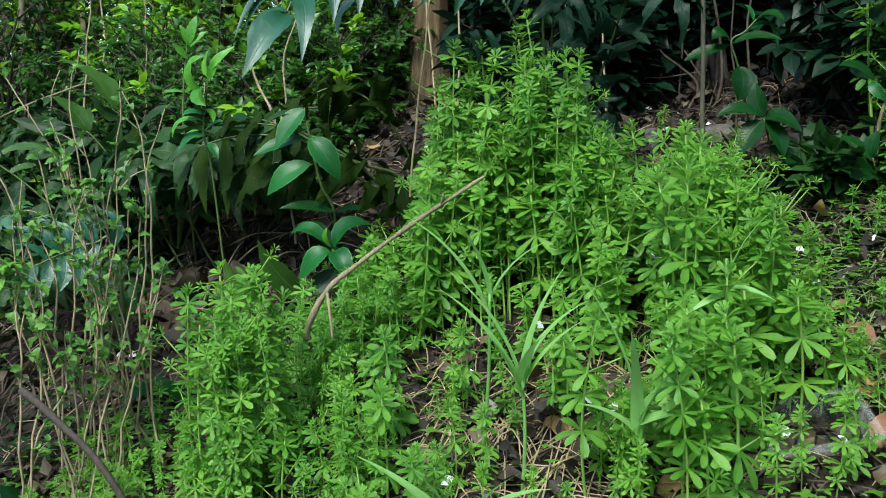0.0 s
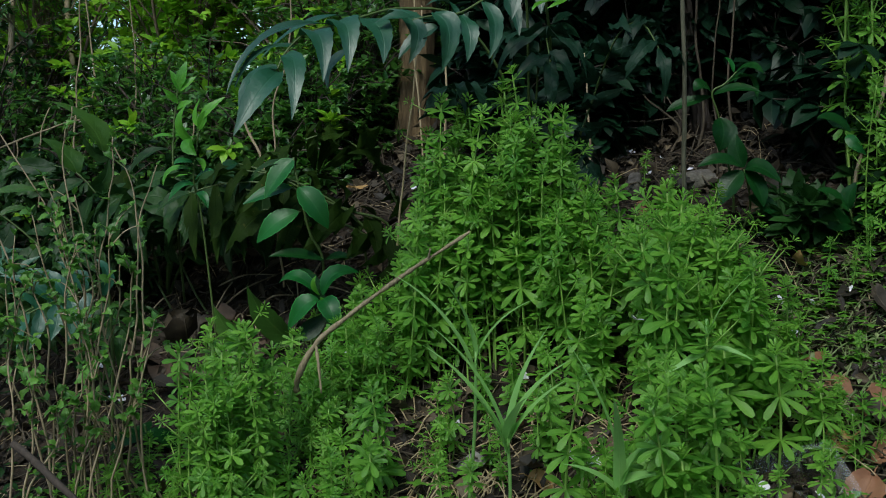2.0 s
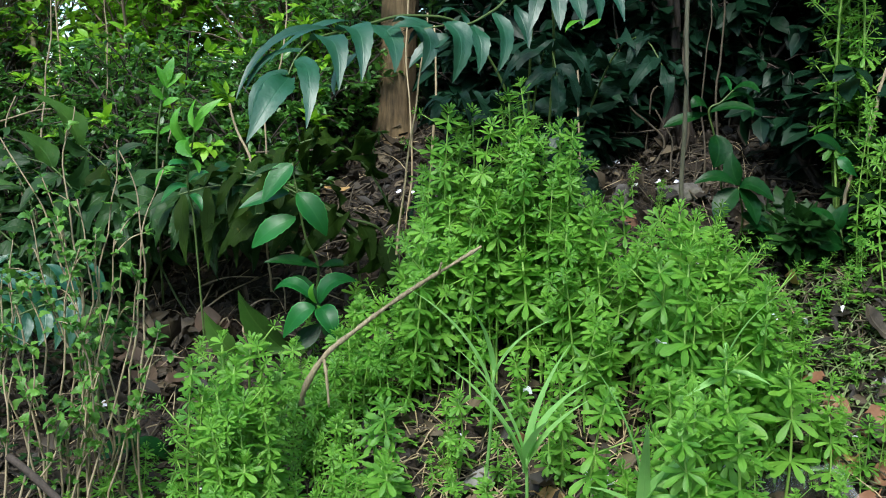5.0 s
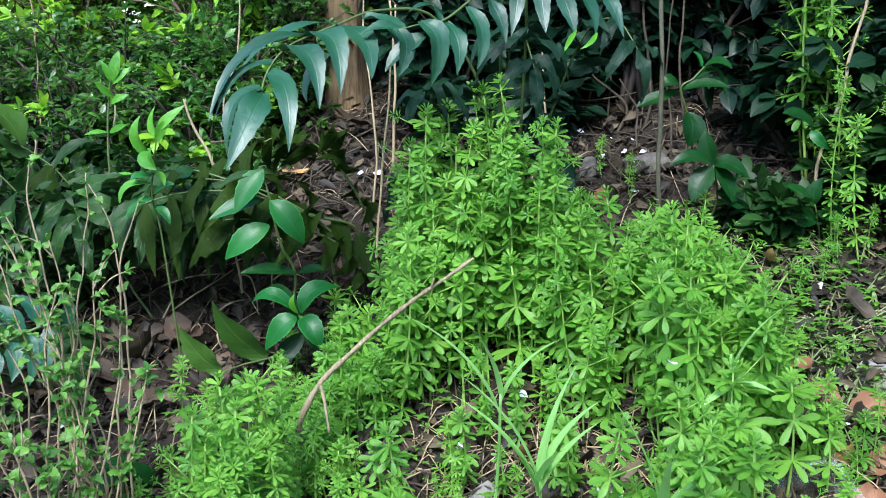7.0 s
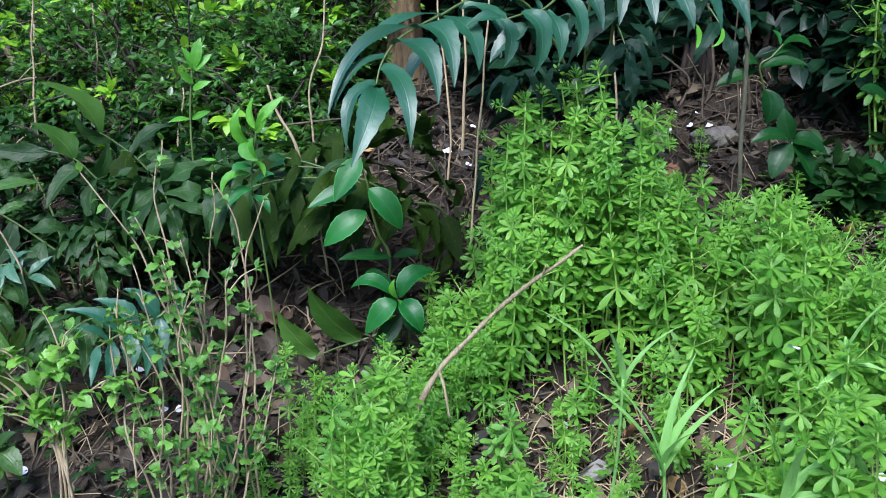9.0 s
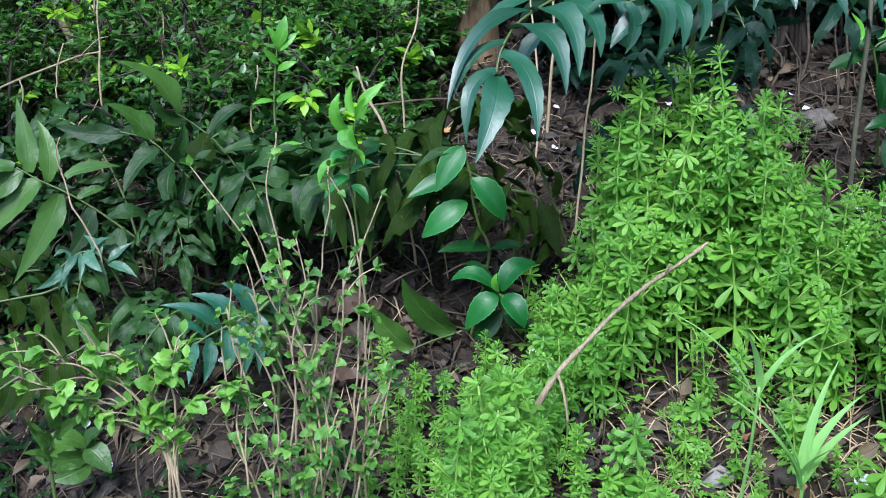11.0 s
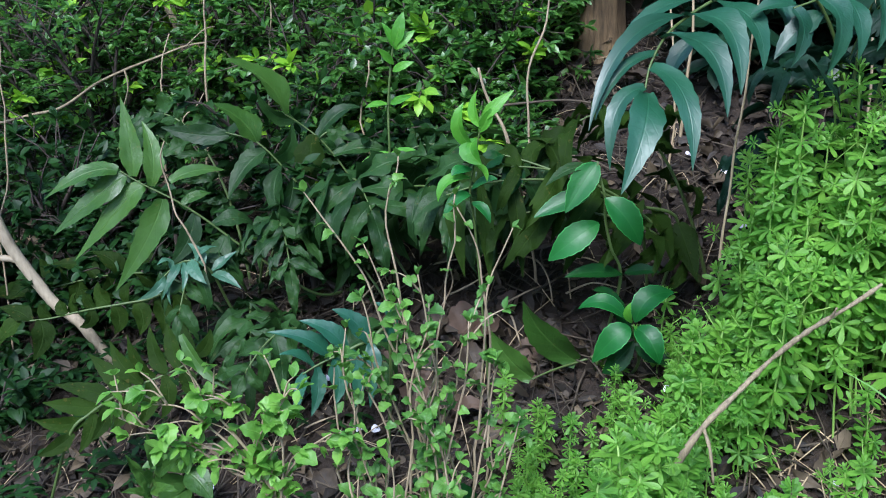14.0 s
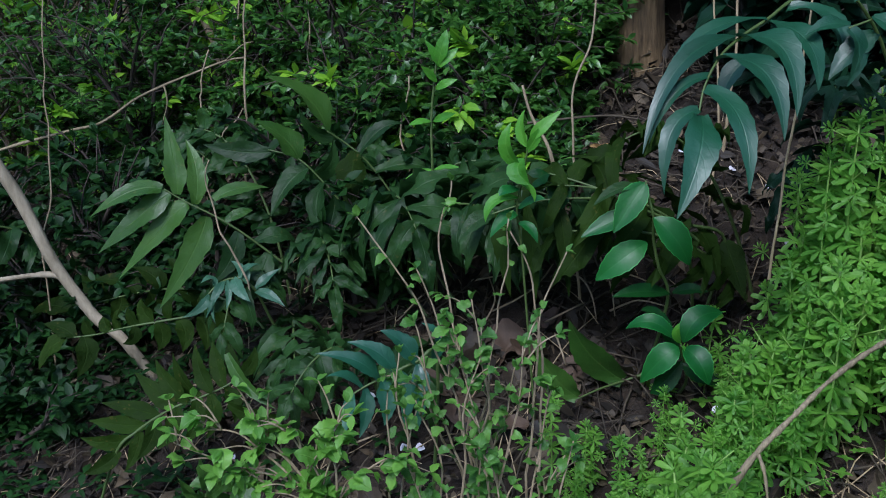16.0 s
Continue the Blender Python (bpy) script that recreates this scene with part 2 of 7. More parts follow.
WILTED = leaf_material("wilted_stalk", (0.11, 0.17, 0.05), (0.27, 0.30, 0.14), (0.3, 0.32, 0.15), 0.6, 0.1, 0.0, 0.1)
GRASS = leaf_material("grass_blade", (0.19, 0.41, 0.10), (0.30, 0.54, 0.16), (0.38, 0.60, 0.22), 0.5, 0.35, 0.0, 0.3)
DEAD = dead_leaf_material("brown_leaf_litter", (0.0055, 0.004, 0.002), (0.024, 0.0165, 0.0085), (0.112, 0.082, 0.045))
YELLOW = dead_leaf_material("yellowed_leaf", (0.22, 0.11, 0.035), (0.34, 0.20, 0.07), (0.45, 0.30, 0.12))
GREYED = dead_leaf_material("grey_leaf", (0.09, 0.08, 0.07), (0.17, 0.155, 0.14), (0.28, 0.26, 0.24))
BROWN = dead_leaf_material("brown_leaf", (0.030, 0.018, 0.010), (0.072, 0.044, 0.026), (0.14, 0.092, 0.058))
RUSSET = dead_leaf_material("russet_leaf", (0.10, 0.042, 0.022), (0.20, 0.09, 0.045), (0.30, 0.16, 0.08))
STICK = bark_material("dry_stick", (0.085, 0.066, 0.036), (0.34, 0.275, 0.165), (300, 300, 60), 0.8, 0.5)
STRAW = bark_material("straw", (0.24, 0.17, 0.09), (0.50, 0.39, 0.23), (400, 400, 40), 0.75, 0.3)
TWIG = bark_material("brown_twig", (0.16, 0.115, 0.07), (0.44, 0.35, 0.22), (400, 400, 80), 0.8, 0.4)
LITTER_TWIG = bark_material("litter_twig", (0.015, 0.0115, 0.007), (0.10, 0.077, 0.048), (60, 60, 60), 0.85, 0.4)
PALE_WOOD = bark_material("pale_branch", (0.18, 0.145, 0.09), (0.42, 0.355, 0.245), (130, 130, 30), 0.75, 0.4)
GREY_STEM = bark_material("sapling_bark", (0.03, 0.034, 0.02), (0.11, 0.105, 0.065), (300, 300, 50), 0.8, 0.4)
TRUNK = bark_material("trunk_bark", (0.03, 0.020, 0.010), (0.25, 0.17, 0.085), (130, 130, 16), 0.9, 1.0)
DARK_WOOD = bark_material("dark_branch", (0.018, 0.013, 0.010), (0.07, 0.052, 0.04), (150, 150, 30), 0.85, 0.5)
SHRUB_WOOD = bark_material("red_brown_bark", (0.09, 0.06, 0.042), (0.25, 0.18, 0.13))
STONE = stone_material()
PETAL = petal_material()
PLASTIC = plastic_material()


# ---- mesh tools ----
def outline(kind, s):
    """Half-width of a blade, 0 to 1, at the way s from base to tip."""
    if kind == "pinna":
        return min(1.0, 0.35 + 3.0 * s) * max(0.0, 1 - s ** 2.7) ** 0.9
    if kind == "sickle":
        return min(1.0, 0.32 + 2.4 * s) * max(0.0, 1 - (max(0.0, s - 0.28) / 0.72) ** 1.7)
    if kind == "cleaver":
        return min(1.0, 0.22 + 1.25 * s) * (1.0 if s < 0.85 else 0.5)
    if kind == "blade":
        return min(1.0, 0.45 + 4 * s) * max(0.0, 1 - s ** 1.5)
    if kind == "round":
        return math.sin(math.pi * min(1, s * 0.97 + 0.02) ** 0.75) ** 0.75
    return math.sin(math.pi * min(1, s * 0.98 + 0.01) ** 0.88) ** 0.9


class Shape:
    """Gathers tubes and leaf blades into one mesh with blade coordinates as its UV map."""

    def __init__(self):
        self.v, self.f, self.uv = [], [], []

    def tube(self, points, r0, r1, sides=5, knots=0.0, rng=random):
        pts = [Vector(p) for p in points]
        start, n = len(self.v), len(pts)
        side = Vector((1, 0.13, 0.07))
        for i, p in enumerate(pts):
            way = (pts[min(i + 1, n - 1)] - pts[max(i - 1, 0)]).normalized()
            a = way.cross(side).normalized()
            b = way.cross(a)
            r = (r0 + (r1 - r0) * i / (n - 1)) * (1 + knots * rng.uniform(-1, 1))
            for k in range(sides):
                w = 2 * math.pi * k / sides
                self.v.append(p + r * (math.cos(w) * a + math.sin(w) * b))
                self.uv.append((0.15 + 0.2 * k / sides, i / n))
        for i in range(n - 1):
            for k in range(sides):
                q = start + i * sides
                self.f.append((q + k, q + (k + 1) % sides, q + sides + (k + 1) % sides, q + sides + k))
        self.f.append(tuple(start + k for k in reversed(range(sides))))
        self.f.append(tuple(start + (n - 1) * sides + k for k in range(sides)))

    def blade(self, m, length, width, kind="oval", seg=4, curl=0.3, fold=0.25, sickle=0.0, wave=0.0, teeth=0.0, cols=2, phase=0.0):
        start, y, z = len(self.v), 0.0, 0.0
        for i in range(seg + 1):
            s = i / seg
            a = -curl * s
            if i:
                y += math.cos(a) * length / seg
                z += math.sin(a) * length / seg
            w = 0.5 * width * max(0.03, outline(kind, s)) * (1 + teeth * (1 if i % 2 else -1) * (0 < i < seg))
            for c in range(cols + 1):
                u = 2 * c / cols - 1
                up = abs(u) * w * fold + wave * width * (math.sin(s * 9 + phase + 2.2 * u) + 0.5 * math.sin(s * 21 + 3 * phase - 1.5 * u)) * abs(u)
                self.v.append(m @ Vector((u * w + sickle * length * s * s, y - abs(u) * teeth * 0.5 * w, z + up)))
                self.uv.append((0.5 + 0.5 * u, s))
        for i in range(seg):
            for c in range(cols):
                q = start + i * (cols + 1) + c
                self.f.append((q, q + 1, q + cols + 2, q + cols + 1))

    def mesh(self, name, material):
        me = bpy.data.meshes.new(name)
        me.from_pydata(self.v, [], self.f)
        layer = me.uv_layers.new(name="UVMap")
        index = np.empty(len(me.loops), np.int32)
        me.loops.foreach_get("vertex_index", index)
        layer.data.foreach_set("uv", np.array(self.uv, np.float32)[index].ravel())
        me.polygons.foreach_set("use_smooth", np.ones(len(me.polygons), bool))
        me.materials.append(material)
        me.update()
        return me


def part(name, shape, material, parent, label="", m=None):
    """Links a shape, or a mesh that is shared, as one part of a thing."""
    ob = new(name, shape.mesh(name, material) if isinstance(shape, Shape) else shape)
    ob.parent = parent
    if m is not None:
        ob.matrix_basis = m
    if label:
        ob["label"] = label
    return ob


def thing(name, place, label, category, group="", kind=""):
    ob = new(name)
    ob.empty_display_size = 0.02
    ob.matrix_world = Matrix.Translation(place)
    return tagged(ob, label, category, group, kind)


def basis(p, way, normal):
    """A pose whose y axis runs along way, and whose z axis is near normal."""
    y = Vector(way).normalized()
    x = y.cross(Vector(normal))
    x = x.normalized() if x.length > 1e-4 else y.orthogonal().normalized()
    z = x.cross(y)
    m = Matrix((x, y, z)).transposed().to_4x4()
    m.translation = p
    return m


def bezier(points, n):
    """n + 1 points along the curve that a control polygon bends."""
    out = []
    for i in range(n + 1):
        s, row = i / n, [Vector(p) for p in points]
        while len(row) > 1:
            row = [a.lerp(b, s) for a, b in zip(row, row[1:])]
        out.append(row[0])
    return out


def smooth(points, n):
    """Points through all the given ones, with n steps between each two."""
    pts = [Vector(p) for p in points]
    out = []
    for i in range(len(pts) - 1):
        a, b, c, d = pts[max(i - 1, 0)], pts[i], pts[i + 1], pts[min(i + 2, len(pts) - 1)]
        for k in range(n):
            s = k / n
            out.append(0.5 * (2 * b + (c - a) * s + (2 * a - 5 * b + 4 * c - d) * s * s + (3 * b - a - 3 * c + d) * s ** 3))
    return out + [pts[-1]]


UP = Vector((0, 0, 1))


def bank(x, y):
    """The broad slope of the ground."""
    z = 0.20 + 0.48 * (max(-0.5, min(y, 2.0)) - 1.12) + 0.18 * max(0.0, min(y, 5.0) - 2.0)
    x = max(-1.6, min(x, 1.6))
    return z + (0.16 * x if x > 0 else 0.30 * x)


def ground_at(x, y):
    fade = max(0.0, 1 - max(0.0, abs(x) - 2, y - 4, -y - 1) / 3)
    p = Vector((x, y, 0))
    return bank(x, y) + fade * (0.022 * noise.noise(p * 3.1) + 0.010 * noise.noise(p * 11.0) + 0.004 * noise.noise(p * 31.0))


def on_ground(x, y, lift=0.0):
    return Vector((x, y, ground_at(x, y) + lift))


def ground_normal(x, y, e=0.03):
    return Vector((ground_at(x - e, y) - ground_at(x + e, y), ground_at(x, y - e) - ground_at(x, y + e), 2 * e)).normalized()


# ---- ground: one sheet, fine on the bank, coarse to the horizon ----
def make_ground():
    def axis(lo, hi, step, far):
        inner = list(np.arange(lo, hi + step / 2, step))
        grow = [step * 1.7 ** k for k in range(1, 40)]
        out, left, right = inner, [], []
        for d in np.cumsum(grow):
            if d > far:
                break
            left.append(lo - d)
            right.append(hi + d)
        return left[::-1] + out + right

    xs, ys = axis(-2.0, 1.6, 0.018, 400), axis(0.0, 3.2, 0.018, 400)
    verts = [(x, y, ground_at(x, y)) for y in ys for x in xs]
    w = len(xs)
    faces = [(j * w + i, j * w + i + 1, (j + 1) * w + i + 1, (j + 1) * w + i) for j in range(len(ys) - 1) for i in range(w - 1)]
    me = bpy.data.meshes.new("ground")
    me.from_pydata(verts, [], faces)
    me.polygons.foreach_set("use_smooth", np.ones(len(me.polygons), bool))
    me.materials.append(SOIL)
    tagged(new("ground", me), "dark leaf mould on a sloping woodland bank", "ground", kind="structure")


make_ground()


# ---- trunk, saplings, branches and sticks ----
def woody(name, points, r0, r1, material, label, category, sides=7, knots=0.06, steps=5, side_twigs=()):
    """A stem, stick or branch through its bends, with side twigs as parts."""
    base = Vector(points[0])
    ob = thing(name, base, label, category)
    rng = random.Random(len(name) * 31 + int(abs(base.x) * 1000))
    s = Shape()
    wob = 0.011 if category == "stem" and name != "dry_stalk" else 0.004
    s.tube([p - base + wob * Vector((noise.noise(p * 14), noise.noise(p * 14 + Vector((7, 0, 0))), 0)) for p in smooth(points, steps)], r0, r1, sides, knots, rng)
    part("stem" if category != "stick" else "wood", s, material, ob)
    for pts, a, b in side_twigs:
        t = Shape()
        t.tube([p - base for p in smooth(pts, 4)], a, b, 5, knots, rng)
        part("side_twig", t, material, ob)
    return ob


def tree_trunk():
    base = on_ground(-0.05, 1.99, -0.02)
    ob = thing("tree_trunk", base, "young tree trunk with yellow-brown furrowed bark", "tree")
    sides, rings = 44, 110
    v, f, uv = [], [], []
    for j in range(rings + 1):
        h = 2.6 * j / rings
        r = 0.035 + 0.012 * math.exp(-h * 14) - 0.004 * h
        for k in range(sides):
            w = 2 * math.pi * k / sides
            furrow = noise.noise(Vector((math.cos(w) * 3.2, math.sin(w) * 3.2, h * 2.5))) * 0.20
            furrow += 0.07 * noise.noise(Vector((math.cos(w) * 9, math.sin(w) * 9, h * 9)))
            flare = 0.08 * math.exp(-h * 14) * math.cos(3 * w + 0.6)
            rr = r * (1 + furrow + flare)
            v.append(Vector((rr * math.cos(w) + 0.012 * math.sin(h * 3), rr * math.sin(w), h)))
            uv.append((k / sides, h))
    for j in range(rings):
        for k in range(sides):
            f.append((j * sides + k, j * sides + (k + 1) % sides, (j + 1) * sides + (k + 1) % sides, (j + 1) * sides + k))
    s = Shape()
    s.v, s.f, s.uv = v, f, uv
    part("trunk", s, TRUNK, ob)
    rng = random.Random(55)
    leaves = Shape()
    for k in range(13):
        a = 2 * math.pi * k / 13
        end = Vector((0.75 + 1.4 * math.cos(a) * rng.uniform(0.5, 1), 0.35 + 1.3 * math.sin(a) * rng.uniform(0.5, 1), rng.uniform(2.1, 2.8)))
        line = smooth([Vector((0, 0, rng.uniform(1.5, 2.4))), 0.5 * end + Vector((0, 0, 1.1)), end], 6)
        limb = Shape()
        limb.tube(line, 0.02, 0.006, 6, 0.06, rng)
        part("limb", limb, DARK_WOOD, ob)
        for j in range(380):
            q = rng.uniform(0.3, 1)
            p = line[min(len(line) - 1, int(q * len(line)))] + Vector((rng.gauss(0, 0.22), rng.gauss(0, 0.22), rng.gauss(0, 0.12)))
            size = rng.uniform(0.06, 0.11)
            leaves.blade(basis(p, Vector((rng.uniform(-1, 1), rng.uniform(-1, 1), rng.uniform(-0.8, 0.2))), UP), size, size * 0.5, "oval", 3, 0.5, 0.2)
    part("crown", leaves, FAR_LEAF, ob, "green leaf crown")["kind"] = "stuff"


tree_trunk()

woody("dry_stick", [(-0.092, 1.20, 0.209), (-0.099, 1.145, 0.262), (-0.098, 1.115, 0.303), (-0.076, 1.112, 0.350), (-0.042, 1.125, 0.378), (0.0, 1.14, 0.408), (0.05, 1.146, 0.442), (0.097, 1.151, 0.474)],
      0.0040, 0.0021, STICK, "knotty pale brown dead stick leaning among the cleavers", "stick", 8, 0.30, 10,
      [([(-0.077, 1.112, 0.348), (-0.072, 1.10, 0.330), (-0.068, 1.095, 0.295)], 0.0024, 0.0013), ([(0.05, 1.146, 0.442), (0.053, 1.14, 0.455)], 0.002, 0.001)])
woody("fallen_branch", [(-0.40, 1.03, 0.25), (-0.35, 1.01, 0.225), (-0.295, 0.99, 0.185), (-0.25, 0.97, 0.12), (-0.235, 0.96, 0.06)], 0.0045, 0.0036, DARK_WOOD, "dark brown dead branch lying among the stems", "stick", 7, 0.1, 5)
woody("pale_branch", [(-1.06, 1.66, 0.62), (-1.01, 1.66, 0.498), (-0.976, 1.66, 0.407), (-0.952, 1.66, 0.354), (-0.915, 1.655, 0.294), (-0.875, 1.645, 0.262), (-0.842, 1.64, 0.212), (-0.82, 1.63, 0.17)],
      0.0098, 0.0078, PALE_WOOD, "pale bare branch leaning down to the leaf litter", "branch", 9, 0.05, 5,
      [([(-0.952, 1.66, 0.354), (-0.976, 1.655, 0.363), (-1.027, 1.65, 0.361), (-1.12, 1.65, 0.35)], 0.0058, 0.0036)])
woody("bare_vine", [(-1.30, 1.98, 0.45), (-1.157, 1.98, 0.491), (-1.094, 1.98, 0.506), (-1.033, 1.98, 0.519), (-0.982, 1.98, 0.53), (-0.917, 1.98, 0.568), (-0.865, 1.98, 0.59), (-0.814, 1.98, 0.608), (-0.754, 1.98, 0.628), (-0.719, 1.98, 0.633)],
      0.0030, 0.0018, STICK, "bare pale brown vine slung between the shrubs", "vine", 6, 0.15, 6,
      [([(-0.865, 1.98, 0.59), (-0.86, 1.97, 0.56), (-0.88, 1.97, 0.51)], 0.0016, 0.001), ([(-0.754, 1.98, 0.628), (-0.72, 1.97, 0.655), (-0.70, 1.97, 0.66)], 0.0014, 0.0008)])
woody("fallen_log", [(-0.07, 1.945, 0.588), (-0.127, 1.925, 0.556), (-0.172, 1.905, 0.530), (-0.216, 1.89, 0.508)], 0.011, 0.008, DARK_WOOD, "broken dark brown branch lying by the tree trunk", "branch", 9, 0.12, 5)
woody("fallen_twig", [(-0.258, 1.66, 0.565), (-0.201, 1.66, 0.569), (-0.145, 1.66, 0.571), (-0.097, 1.66, 0.563)], 0.0019, 0.0013, LITTER_TWIG, "dry twig lying across the litter", "stick", 6, 0.1, 5)
for pts in (
    [(-0.457, 1.588, 0.294), (-0.425, 1.585, 0.328), (-0.402, 1.634, 0.333)],
    [(-0.355, 1.662, 0.363), (-0.334, 1.633, 0.378), (-0.311, 1.679, 0.383)],
    [(-0.318, 1.557, 0.321), (-0.284, 1.537, 0.346), (-0.257, 1.546, 0.36), (-0.227, 1.604, 0.371)],
    [(-0.218, 1.586, 0.366), (-0.196, 1.542, 0.373), (-0.186, 1.509, 0.361), (-0.182, 1.49, 0.332)],
    [(-0.246, 1.508, 0.323), (-0.22, 1.486, 0.347), (-0.192, 1.523, 0.344)],
    [(-0.396, 1.474, 0.259), (-0.353, 1.42, 0.274), (-0.317, 1.437, 0.267)],
    [(-0.51, 1.413, 0.197), (-0.48, 1.389, 0.222), (-0.457, 1.419, 0.213)],
    [(-0.345, 1.619, 0.344), (-0.288, 1.583, 0.367), (-0.24, 1.598, 0.366)],
    [(-0.285, 1.477, 0.296), (-0.263, 1.469, 0.323), (-0.253, 1.459, 0.295)],
    [(-0.33, 1.537, 0.31), (-0.313, 1.548, 0.343), (-0.32, 1.622, 0.351)],
    [(-0.236, 1.488, 0.315), (-0.232, 1.431, 0.314), (-0.227, 1.434, 0.292)],
    [(-0.204, 1.637, 0.394), (-0.171, 1.606, 0.415), (-0.135, 1.605, 0.402)],
    [(-0.165, 1.548, 0.363), (-0.138, 1.518, 0.384), (-0.104, 1.521, 0.37)],
    [(-0.163, 1.497, 0.341), (-0.129, 1.472, 0.364), (-0.091, 1.48, 0.352)],
    [(-0.163, 1.599, 0.388), (-0.161, 1.513, 0.375), (-0.158, 1.484, 0.338)],
):
    woody("fallen_twig", pts, 0.0016, 0.0009, TWIG, "thin brown dead twig arching over the leaf litter", "stick", 5, 0.1, 5)
woody("sapling_stem", [on_ground(0.395, 1.40, -0.01), (0.385, 1.39, 0.50), (0.377, 1.37, 0.62), (0.372, 1.36, 0.74), (0.366, 1.37, 0.9), (0.35, 1.40, 1.25)],
      0.0036, 0.0026, GREY_STEM, "slim upright grey-green sapling stem", "sapling", 8, 0.04)
